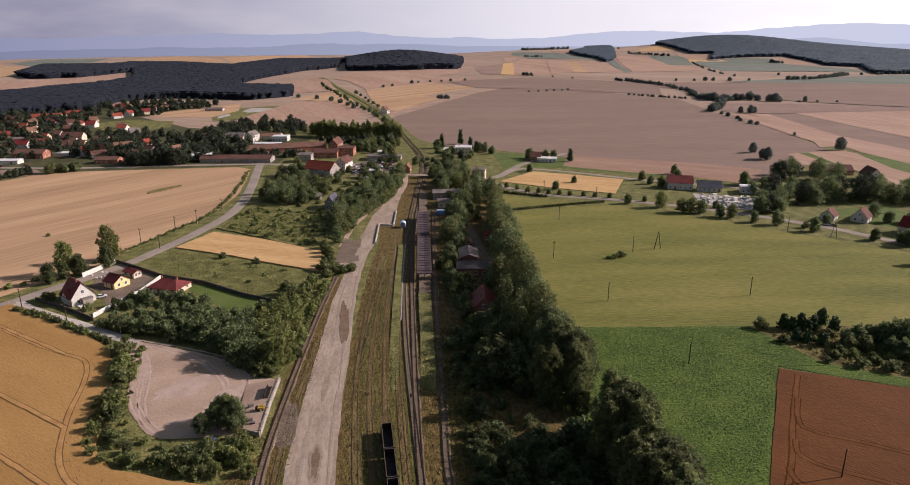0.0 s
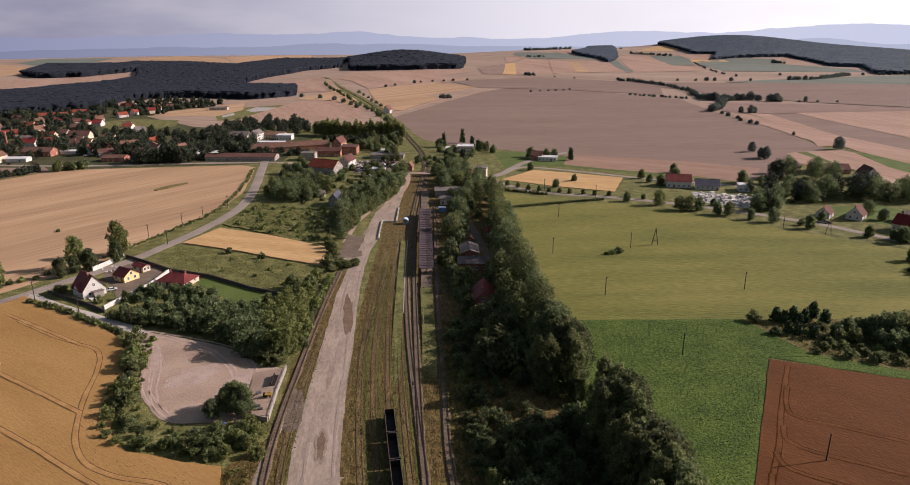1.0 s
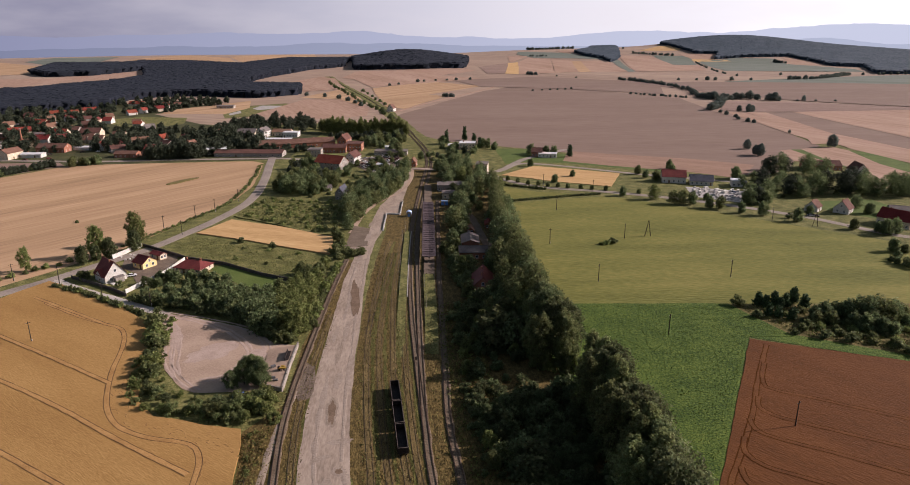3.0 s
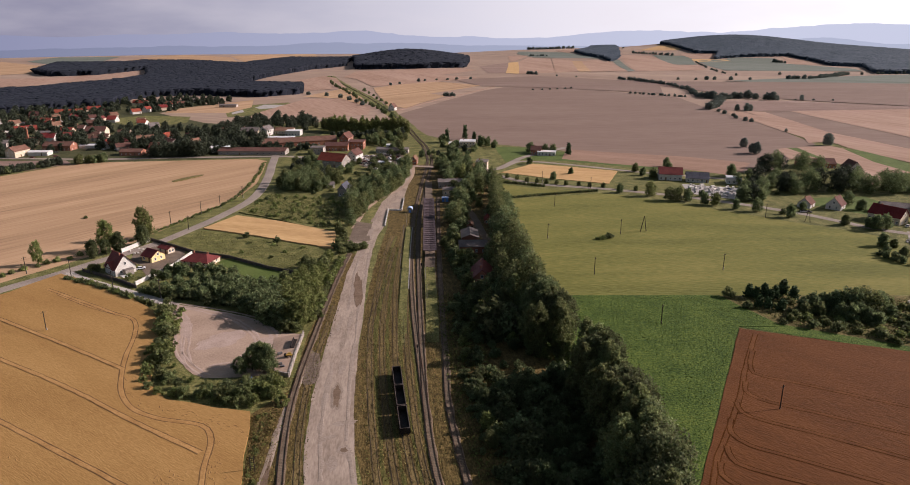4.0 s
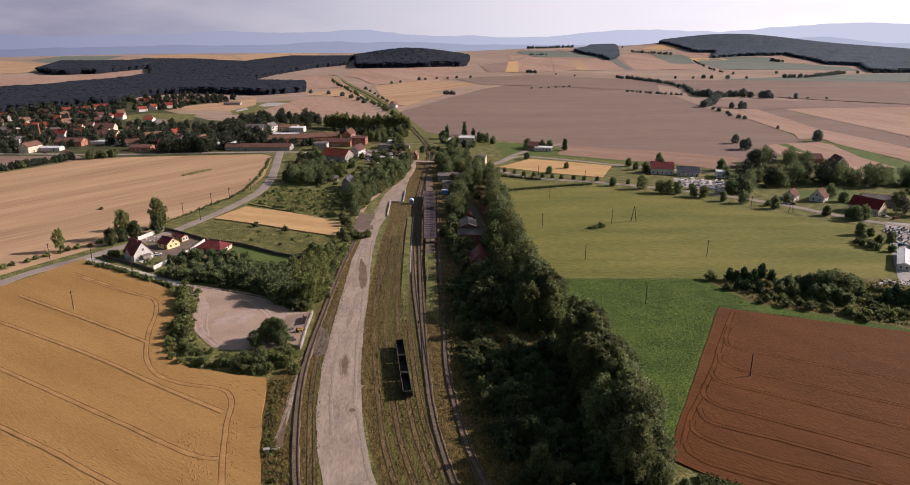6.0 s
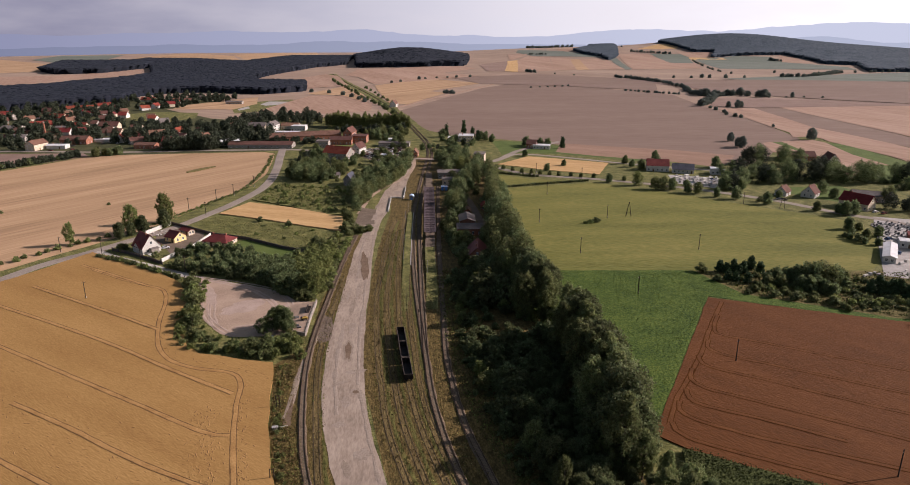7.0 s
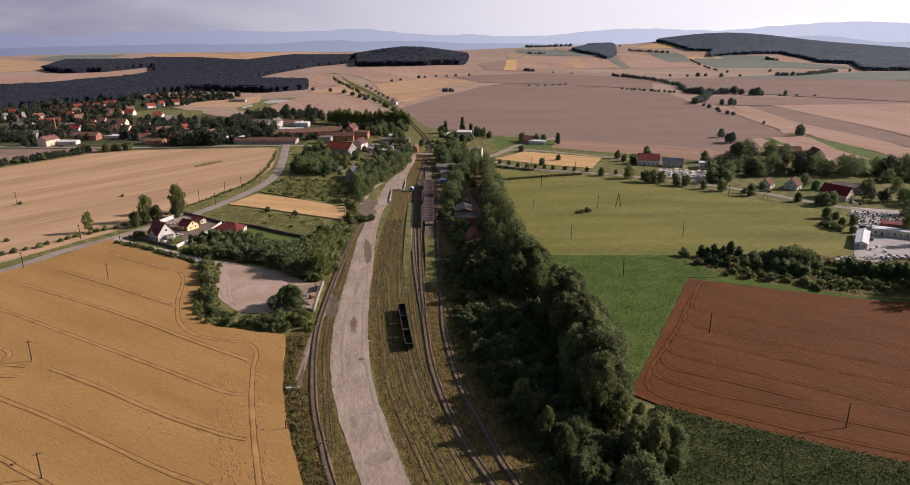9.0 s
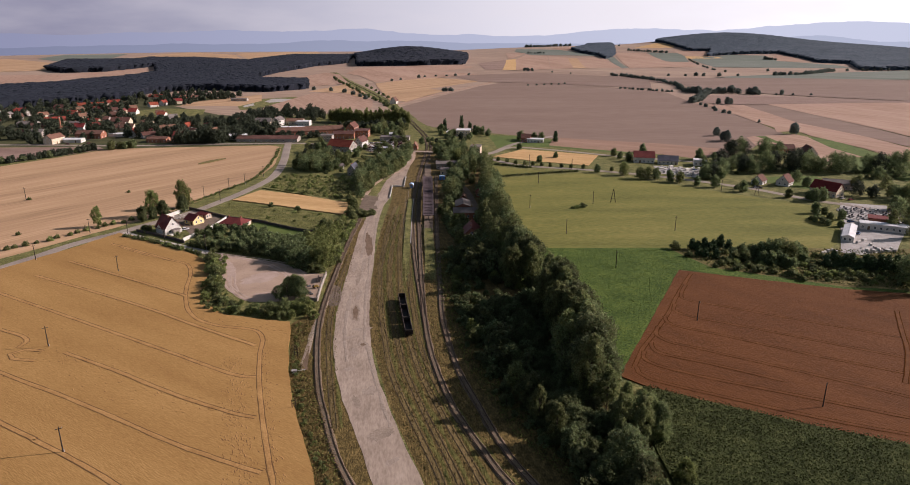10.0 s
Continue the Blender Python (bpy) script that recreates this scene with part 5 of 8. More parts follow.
# hedges and thicket north of the small wheat plot
grove(["broad", "green", "tall"], [(-76, 350), (-66, 385), (-48, 375), (-30, 352), (-30, 328), (-54, 330), (-70, 340)], 20, 6, 8, 13, 31)
grove(["broad", "green", "tall"], [(-22, 262), (-24, 300), (-18, 330), (-8, 362), (4, 372), (22, 398), (24, 386), (16, 350), (0, 318), (-8, 290)], 34, 5, 8, 13, 32)
row(["green", "broad"], [(-16, 280), (-12, 300), (0, 318), (12, 340), (20, 372)], 5, 7, 11, 1, 33)
grove(["leafy_bush", "pale_bush", "pale_bush"], [(-86, 302), (-80, 335), (-58, 325), (-34, 318), (-26, 300), (-24, 268), (-36, 264), (-60, 281)], 70, 2.6, 0.8, 2.0, 34, 1.0)
grove(["leafy_bush", "pale_bush"], [(-118, 262), (-104, 272), (-74, 257), (-48, 243), (-30, 232), (-46, 215), (-78, 236)], 6, 7, 0.35, 0.6, 35, 2.2)
grove(["bush", "leafy_bush"], [(-26, 240), (-10, 236), (-12, 230), (-24, 228)], 10, 2.4, 2, 4, 36)
row(["green", "leafy_bush"], [(-27, 260), (-23, 246), (-25, 236)], 4, 3, 6, 1, 37)
plant("bush", -58, 249, 2.6)
plant("bush", -76, 258, 2.8)
# scrub beside the ripe field
for x, y, h in [(154.0, 156.8, 5), (156.2, 155.3, 4.5), (159.4, 154.8, 6), (161.3, 153.4, 4), (164.3, 154.0, 5), (169.4, 155.7, 6.5), (170.9, 151.6, 5.5), (152.7, 149.2, 4), (155.3, 147.5, 4), (159.0, 144.9, 4.5), (206.2, 128.5, 5.5), (210.2, 128.8, 7), (209.3, 125.4, 6), (212.5, 124.9, 7), (214.6, 123.4, 7.5), (216.4, 121.1, 6), (220.9, 122.4, 7), (222.1, 120.1, 7), (226.7, 120.3, 7.5), (228.4, 118.0, 8), (233.4, 118.1, 8)]:
    plant("conifer", x, y, h * 1.1, 1.7)
for x, y, h in [(168.0, 143.7, 5.5), (172.2, 143.5, 7), (177.6, 143.9, 6.5), (181.1, 142.1, 8), (184.0, 140.4, 10), (187.0, 138.6, 11), (190.3, 138.1, 11), (192.6, 136.5, 10), (196.9, 137.1, 9), (200.6, 137.7, 7), (166.3, 140.7, 5), (171.6, 139.6, 5.5), (180.2, 133.6, 7), (185.9, 131.7, 6), (189.0, 129.8, 5), (198.2, 133.1, 5), (178.9, 136.5, 6), (184.5, 134.3, 7)]:
    plant(tree_rnd.choice(["broad", "broad", "green"]), x, y, h, 1.05)
for x, y, h in [(145.2, 157.9, 4.2), (146.7, 148.6, 3), (157.4, 137.7, 2.5), (160.8, 139.1, 3), (152.6, 136.1, 1.8), (160.8, 132.0, 3), (163.2, 132.8, 2.5), (168.7, 128.4, 3.5), (171.1, 129.2, 3), (176.2, 126.1, 2), (181.9, 121.9, 3), (182.6, 124.0, 2.5), (183.5, 117.3, 2), (183.2, 119.5, 2.5), (211.9, 115.2, 3.5), (209.5, 119.7, 3), (191.5, 118.4, 1.5), (194.8, 115.8, 1.5), (195.0, 124.5, 2)]:
    plant(tree_rnd.choice(["bush", "leafy_bush"]), x, y, h)
for x, y, h in [(230.7, 112.2, 11), (226.4, 106.6, 14), (224.8, 102.8, 15), (233.6, 109.6, 15), (222.9, 98.3, 16), (243.1, 116.8, 13), (282.5, 162.6, 12), (302.5, 175.2, 13), (297.1, 165.4, 14), (329.4, 190.4, 13), (339.9, 203.9, 10), (281.6, 150.1, 14), (315.7, 188.5, 10)]:
    plant(tree_rnd.choice(["broad", "tall"]), x, y, h)
grove(["pale_bush", "leafy_bush", "bush"], [(150, 153), (212, 140), (250, 126), (262, 112), (222, 106), (170, 130)], 110, 2.2, 1.0, 2.6, 42)
plant("bush", 122.5, 225.5, 2.6, 1.5)
plant("pale_bush", 119, 225, 1.5, 1.8)
plant("pale_bush", 116, 224.5, 1.0, 1.8)
plant("leafy_bush", -180.5, 304.5, 1.0)
plant("leafy_bush", -239.5, 298, 1.2)
plant("leafy_bush", -207, 233, 1.3)
# along the east road and round the farm houses
for x, y in ((97, 348), (103.4, 342), (109.3, 335.5), (116, 332), (122, 328), (128.7, 325), (135, 322), (144, 319), (151, 316), (160, 312.5), (170, 307), (180, 302)):
    plant("street", x, y, 3.2)
for x, y, h, k in ((166.6, 299.8, 6.5, "clipped"), (184.0, 289.7, 10.4, "light"), (191.3, 278.8, 9.2, "green"), (196.2, 276.7, 10.0, "green"), (202.9, 275.6, 8.7, "broad"), (210.1, 267.8, 7.8, "clipped"),
                   (218.4, 282.6, 4.4, "broad"), (215.6, 264.8, 8.6, "green"), (224.1, 256.0, 6.7, "clipped"), (234.6, 250.3, 8.8, "broad"), (247.4, 237.9, 7.9, "broad"), (246.8, 243.3, 3.6, "bush"),
                   (263.2, 245.6, 6.1, "broad"), (269.2, 221.6, 6.1, "green"), (280.2, 211.9, 8.8, "broad"), (279.9, 216.5, 5.7, "broad"), (262.0, 192.4, 7.0, "broad"), (204.2, 348.3, 6.9, "green"),
                   (205.2, 337.9, 6.1, "broad"), (208.6, 328.8, 8.1, "green"), (240.4, 269.0, 10.9, "broad"), (251.1, 272.6, 9.7, "broad"),
                   (273, 326, 9, "clipped"), (263, 305, 9, "broad"), (228, 340, 9, "clipped"), (127, 386, 6, "broad"), (140, 428, 9, "broad"), (150, 350, 5, "broad"), (131, 338, 6, "broad"), (172, 411, 11, "conifer"), (160, 420, 8, "broad"), (153, 422, 8, "broad"),
                   (69, 483, 13, "conifer"), (90, 495, 14, "conifer"), (95, 470, 12, "conifer"), (102, 464, 8, "broad"), (111, 450, 7, "broad"), (64, 480, 9, "broad"), (106, 458, 9, "broad"), (98, 458, 11, "conifer")):
    plant(k, x, y, h)
for x, y, h in ((239.2, 271, 9), (245.8, 269.9, 12), (258, 275.7, 14), (278.5, 290.2, 12), (307.8, 330.8, 15), (316.6, 332.5, 17), (323.7, 333, 13), (282.6, 283.3, 14), (287.6, 282.5, 13), (287.3, 276.6, 10), (300.1, 280.4, 17), (309.5, 282.6, 16), (348.8, 337.1, 11), (319.5, 277.2, 18), (329.9, 281.7, 18), (331.2, 275.3, 15), (339, 274, 13), (344.8, 273, 12), (358.8, 276.8, 15), (302.7, 252, 9), (302.1, 242, 7), (314.3, 342.9, 9.5), (277.6, 303.4, 14), (336, 325.1, 17), (344.1, 317.7, 15), (345.1, 285.3, 15), (355.9, 266.7, 17), (365.7, 268.4, 14), (382.4, 269.1, 14), (388.4, 264.8, 16), (399.8, 263, 17), (408.9, 261.5, 18), (250, 281, 11), (266, 283, 10), (272, 296, 9), (294, 296, 9), (262, 290, 9), (252, 268, 9), (320, 300, 8), (300, 310, 9), (372, 250, 10), (390, 248, 11), (404, 244, 12), (318, 217, 11), (325, 212, 9), (337, 206, 10)):
    plant(tree_rnd.choice(["broad", "dim", "broad"]), x, y, h, 1.1)
grove(["bush", "leafy_bush"], [(250, 285), (262, 300), (300, 312), (345, 335), (420, 285), (420, 235), (345, 236), (325, 268), (296, 268), (270, 268)], 40, 4, 2, 4.5, 56)
row(["bush", "leafy_bush"], [(78.4, 299.5), (102.3, 302), (127.6, 304), (151.5, 305)], 1.6, 0.8, 1.3, 0.3, 57, 0.8)
row(["leafy_bush", "bush"], [(92, 336), (105, 329), (118, 322)], 2.2, 1.0, 1.8, 0.5, 58)
for x, y, h, k in ((238.1, 359, 7.5, "clipped"), (270.7, 321.6, 10, "clipped"), (277.6, 311.7, 9, "broad"), (280.5, 213.2, 8.5, "broad"), (286.2, 212.3, 9, "broad"), (258.1, 178.1, 5.5, "green"), (266, 190, 4.5, "green"), (269, 181, 6, "broad")):
    plant(k, x, y, h)
grove(["broad", "green", "tall"], [(320, 230), (340, 195), (420, 150), (460, 220), (400, 240)], 34, 8, 7, 13, 53)
grove(["broad", "tall"], [(292, 165), (330, 165), (380, 120), (330, 100), (300, 130)], 26, 6, 8, 13, 54)
grove(["bush", "broad"], [(252, 188), (264, 180), (258, 170), (246, 176)], 7, 3.5, 2, 4, 55)
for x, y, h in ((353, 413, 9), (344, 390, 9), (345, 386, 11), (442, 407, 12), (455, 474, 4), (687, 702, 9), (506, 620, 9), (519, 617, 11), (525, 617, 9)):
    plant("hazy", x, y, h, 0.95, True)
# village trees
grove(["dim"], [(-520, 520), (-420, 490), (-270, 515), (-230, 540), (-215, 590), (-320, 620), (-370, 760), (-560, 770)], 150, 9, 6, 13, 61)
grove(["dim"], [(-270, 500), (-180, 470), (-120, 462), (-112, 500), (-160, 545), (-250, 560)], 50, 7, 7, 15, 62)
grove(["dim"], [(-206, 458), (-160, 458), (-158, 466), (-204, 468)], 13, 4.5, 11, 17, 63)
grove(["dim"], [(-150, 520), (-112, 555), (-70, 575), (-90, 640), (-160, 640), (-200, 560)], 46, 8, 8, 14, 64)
row(["row_poplar"], [(-62, 566), (-45, 552), (-30, 545), (-8, 542), (12, 540), (30, 536)], 3.0, 13, 17, 1.5, 65, 1.35)
row(["row_poplar"], [(-50, 580), (-20, 565), (10, 560), (26, 560)], 5, 12, 16, 2, 66, 1.3)
grove(["broad", "green"], [(20, 440), (30, 520), (12, 520), (-20, 500), (-14, 476)], 16, 7, 6, 11, 67)
grove(["broad", "green", "bush"], [(-28, 400), (-10, 375), (24, 410), (24, 436), (-6, 430)], 10, 6, 4, 9, 68)
row(["dim", "dim", "bush"], [(-335, 402), (-310, 413), (-290, 430), (-272, 447)], 3.2, 4, 6.5, 1.5, 69)
grove(["broad", "green"], [(-258, 450), (-238, 456), (-240, 448), (-256, 444)], 6, 4, 5, 8, 70)
row(["broad", "bush"], [(24, 610), (6, 700), (-22, 800), (-46, 900), (-70, 990), (-98, 1110)], 21, 3, 7, 3, 72)
row(["bush", "broad"], [(26, 705), (2, 830), (-24, 940)], 34, 3, 6, 3, 73)
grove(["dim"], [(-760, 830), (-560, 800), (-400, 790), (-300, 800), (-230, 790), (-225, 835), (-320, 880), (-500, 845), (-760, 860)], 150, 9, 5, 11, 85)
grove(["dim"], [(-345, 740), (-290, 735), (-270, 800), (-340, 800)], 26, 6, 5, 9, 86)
# gardens in the middle of the village
grove(["dim", "broad", "green"], [(-78, 392), (-62, 434), (-46, 424), (-52, 398), (-20, 382), (-34, 362), (-70, 376)], 22, 5.5, 4, 9, 77)
grove(["bush", "leafy_bush"], [(-78, 350), (-70, 430), (-50, 398), (-10, 370), (-20, 336), (-50, 330)], 50, 4, 1.5, 3, 78)
grove(["dim"], [(-112, 470), (-60, 466), (-62, 480), (-110, 484)], 12, 6, 4, 7, 79)
grove(["dim"], [(-40, 510), (30, 500), (30, 526), (-50, 530)], 20, 7, 4, 9, 80)
grove(["dim", "broad", "bush"], [(34, 420), (60, 400), (100, 440), (60, 480), (52, 440)], 16, 7, 3, 8, 81)


grove(["dim"], [(-540, 500), (-420, 470), (-270, 500), (-215, 520), (-215, 590), (-320, 620), (-360, 780), (-580, 790)], 120, 7, 5, 11, 74)


# far woods: one heap of small tree-tops each
def woods(name, poly, apart, height, material, label, seed):
    rs = np.random.RandomState(seed)
    # added filler under the crowns, so the gaps between them stay light
    plot("wood_mass", poly, material, 0.0, "filler slab that keeps gaps between the crowns from going dark", "woods", ragged=3, spacing=20, tall=height * 0.95, cell=50, kind="stuff")
    poly = sited(poly)
    xs, ys = [p[0] for p in poly], [p[1] for p in poly]
    verts, faces = [], []
    for y in np.arange(min(ys), max(ys), apart):
        for x in np.arange(min(xs), max(xs), apart):
            px, py = x + rs.uniform(-0.5, 0.5) * apart, y + rs.uniform(-0.5, 0.5) * apart
            if inside(px, py, poly):
                g, h, r = terrain(px, py), height * rs.uniform(0.95, 1.04), apart * rs.uniform(1.0, 1.4)
                b = len(verts)
                for lev, (zz, rr) in enumerate(((0.03, 0.8), (0.74, 1.0), (0.94, 0.6))):
                    for k in range(5):
                        a = k * math.tau / 5 + lev * 0.6 + px
                        q = rr * r * rs.uniform(0.7, 1.25)
                        verts.append((px + q * math.cos(a), py + q * math.sin(a), g + h * zz * rs.uniform(0.9, 1.1)))
                verts.append((px, py, g + h))
                for lev in (0, 5):
                    for k in range(5):
                        faces.append((b + lev + k, b + lev + (k + 1) % 5, b + lev + 5 + (k + 1) % 5, b + lev + 5 + k))
                for k in range(5):
                    faces.append((b + 10 + k, b + 10 + (k + 1) % 5, b + 15))
    me = bpy.data.meshes.new(name)
    me.from_pydata(verts, [], faces)
    me.materials.append(material)
    me.polygons.foreach_set("use_smooth", [True] * len(me.polygons))
    # closed canopy: normals are bent upwards, which softens light and shade on the crowns
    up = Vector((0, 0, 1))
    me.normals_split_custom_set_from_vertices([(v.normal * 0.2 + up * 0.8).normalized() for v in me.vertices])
    return tagged(new(name, me), label, "woods", kind="stuff")


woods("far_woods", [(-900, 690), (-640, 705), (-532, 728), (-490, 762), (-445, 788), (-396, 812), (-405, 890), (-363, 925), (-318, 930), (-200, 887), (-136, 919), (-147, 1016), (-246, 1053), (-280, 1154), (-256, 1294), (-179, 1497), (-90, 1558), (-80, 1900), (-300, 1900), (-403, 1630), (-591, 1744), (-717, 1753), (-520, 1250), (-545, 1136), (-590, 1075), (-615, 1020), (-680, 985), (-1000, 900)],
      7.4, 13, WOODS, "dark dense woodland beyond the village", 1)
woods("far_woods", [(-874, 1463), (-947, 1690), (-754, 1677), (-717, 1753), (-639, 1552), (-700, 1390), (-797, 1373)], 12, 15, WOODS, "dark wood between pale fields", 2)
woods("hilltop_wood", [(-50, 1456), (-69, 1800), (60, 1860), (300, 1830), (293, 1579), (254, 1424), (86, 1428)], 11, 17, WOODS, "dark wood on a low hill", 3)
woods("far_woods", [(787, 1893), (882, 1981), (1523, 3278), (958, 1895), (860, 1687), (784, 1591), (808, 1695), (777, 1794)], 9, 12, WOODS_HAZED, "wood on the far slope", 4)
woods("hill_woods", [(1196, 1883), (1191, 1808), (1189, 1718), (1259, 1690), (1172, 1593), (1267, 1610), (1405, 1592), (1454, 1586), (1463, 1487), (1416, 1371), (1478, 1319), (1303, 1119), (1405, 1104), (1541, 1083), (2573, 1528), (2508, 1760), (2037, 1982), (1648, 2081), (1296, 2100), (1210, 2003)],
      8, 12, WOODS_HAZED, "forest covering the big hill, haze in its bluish colour", 6)
HEDGES = [([(-5, 1010), (110, 1108), (160, 1125), (215, 1132)], 24, 7), ([(120, 850), (128, 846), (134, 842)], 4, 7), ([(-120, 905), (-60, 850), (-20, 760)], 34, 7),
          ([(559, 1086), (582, 1030), (600, 950), (598, 906), (586, 849), (547, 768)], 9, 8),
          ([(547, 768), (551, 743), (569, 741), (520, 681), (478, 637)], 8, 11),
          ([(564, 816), (558, 779), (564, 767)], 10, 8),
          ([(550, 747), (574, 736), (593, 737), (613, 734)], 8, 15),
          ([(624, 725), (634, 716), (650, 715)], 8, 14),
          ([(647, 710), (679, 706), (732, 686)], 26, 2.5),
          ([(478, 620), (460, 548), (464, 536)], 22, 5),
          ([(457, 832), (477, 812), (501, 790), (523, 768)], 7, 3.5),
          ([(681, 2191), (745, 2115), (856, 2106)], 9, 12),
          ([(874, 2024), (1021, 1970)], 30, 9),
          ([(976, 1804), (1024, 1761), (1077, 1706)], 11, 11),
          ([(581, 1838), (636, 1812)], 12, 8),
          ([(383, 1228), (400, 1218)], 6, 9),
          ([(751, 1043), (810, 1029)], 40, 9),
          ([(952, 1022), (1038, 1031), (1201, 1106)], 9, 10),
          ([(870, 1134), (920, 1128), (961, 1131)], 20, 8),
          ([(986, 1135), (1027, 1138)], 30, 8),
          ([(691, 1052), (855, 1028)], 40, 8),
          ([(1307, 1484), (1328, 1459)], 8, 12),
          ([(1056, 1529), (928, 1244), (909, 1186)], 22, 5),
          ([(1222, 1104), (1271, 1107), (1497, 1096)], 20, 8),
          ([(267, 906), (378, 923)], 16, 3),
          ([(405, 1211), (514, 1107), (633, 1024)], 45, 2.5)]
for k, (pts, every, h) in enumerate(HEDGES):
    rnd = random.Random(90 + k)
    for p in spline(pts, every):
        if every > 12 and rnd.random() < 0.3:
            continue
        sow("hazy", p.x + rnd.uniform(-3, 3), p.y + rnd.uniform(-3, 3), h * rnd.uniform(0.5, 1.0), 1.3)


grow_all()


# maize: rows of leafy plants, the near stretch built stalk by stalk as one crop
def maize():
    rs = np.random.RandomState(9)
    c = []
    for x in np.arange(62, 215, 0.8):
        for y in np.arange(-60, 66, 0.33):
            if inside(x, y, CORN_RIM):
                c.append((*site(x + rs.uniform(-0.15, 0.15), y + rs.uniform(-0.2, 0.2)), 0))
    c = np.array(c)
    pts = np.concatenate([c + [0, 0, 1.3], c + [0, 0, 1.9]])
    pts[:, 2] += rs.uniform(-0.25, 0.25, len(pts))
    ob = new("maize_crop", cards("maize_crop", pts, np.tile([[0, 0, 0.6]], (len(pts), 1)), 0.5, CORN, 4))
    tagged(ob, "dense dark green maize crop", "crop", kind="stuff")


plot("maize_field", CORN_RIM, CORN, 0.05, "field of tall dark green maize", tall=1.1, ragged=0.4, spacing=3)
maize()


# ---- buildings ----
def at(x, y, turn=0.0, z=0.0):
    """A place on the grid, as a pose on the land."""
    x, y = site(x, y)
    return pose(x, y, terrain(x, y) + z, 0, 0, heading(turn + 90)[0] - 90)


def gable_shell(L, W, h, rise, hip=0.0):
    """Walls of a house: long side along x, with gables at its ends."""
    bm = bmesh.new()
    box(bm, -L / 2, L / 2, -W / 2, W / 2, -0.3, h)
    if rise and not hip:
        for sx in (-1, 1):
            x0, x1 = sx * L / 2, sx * (L / 2 - 0.3)
            a = [bm.verts.new((x0, y, z)) for y, z in ((-W / 2, h), (W / 2, h), (0, h + rise))]
            b = [bm.verts.new((x1, y, z)) for y, z in ((-W / 2, h), (W / 2, h), (0, h + rise))]
            bm.faces.new(a if sx > 0 else a[::-1])
            bm.faces.new(b[::-1] if sx > 0 else b)
            for k in range(3):
                bm.faces.new((a[k], b[k], b[(k + 1) % 3], a[(k + 1) % 3]))
    return bm


def roof_shell(L, W, h, rise, over=0.45, hip=0.0, thick=0.18):
    bm = bmesh.new()
    hl, hw = L / 2 + over, W / 2 + over
    drop = rise * over / (W / 2)
    e, r = h - drop, h + rise
    for lift in (0.02, thick):
        v = [bm.verts.new(c) for c in ((-hl, -hw, e + lift), (hl, -hw, e + lift), (hl, hw, e + lift), (-hl, hw, e + lift), (-hl + hip, 0, r + lift), (hl - hip, 0, r + lift))]
        fs = [(0, 1, 5, 4), (2, 3, 4, 5)]
        if hip:
            fs += [(1, 2, 5), (3, 0, 4)]
        for f in fs:
            q = [v[i] for i in f]
            bm.faces.new(q if lift > 0.1 else q[::-1])
        if lift < 0.1:
            low = v
    rim = [(0, 1), (1, 2), (2, 3), (3, 0)] if hip else [(0, 1), (1, 5), (5, 2), (2, 3), (3, 4), (4, 0)]
    for i, j in rim:
        bm.faces.new((low[i], low[j], v[j], v[i]))
    # ridge cap
    box(bm, -hl + hip, hl - hip, -0.14, 0.14, r + thick - 0.06, r + thick + 0.06)
    return bm


def flat_roof(L, W, h, over=0.35):
    return boxed((-L / 2 - over, L / 2 + over, -W / 2 - over, W / 2 + over, h, h + 0.28), (-L / 2 + 0.3, L / 2 - 0.3, -W / 2 + 0.3, W / 2 - 0.3, h + 0.28, h + 0.34))


shared = {}


def relief(xs, zs, depth, back=0.03):
    """A plate of cells, each as far forward as its depth says (None: an opening), in one piece."""
    bm = bmesh.new()
    nx, nz = len(xs) - 1, len(zs) - 1
    get = lambda i, j: depth[j][i] if 0 <= i < nx and 0 <= j < nz and depth[j][i] is not None else back
    quad = lambda *c: bm.faces.new([bm.verts.new(p) for p in c])
    for j in range(nz):
        for i in range(nx):
            d = depth[j][i]
            if d is None:
                continue
            x0, x1, z0, z1 = xs[i], xs[i + 1], zs[j], zs[j + 1]
            quad((x0, d, z0), (x1, d, z0), (x1, d, z1), (x0, d, z1))
            for e, (xa, za), (xb, zb) in ((get(i - 1, j), (x0, z1), (x0, z0)), (get(i + 1, j), (x1, z0), (x1, z1)), (get(i, j - 1), (x0, z0), (x1, z0)), (get(i, j + 1), (x1, z1), (x0, z1))):
                if e > d:
                    quad((xa, e, za), (xb, e, zb), (xb, d, zb), (xa, d, za))
    bmesh.ops.remove_doubles(bm, verts=bm.verts[:], dist=0.001)
    return bm


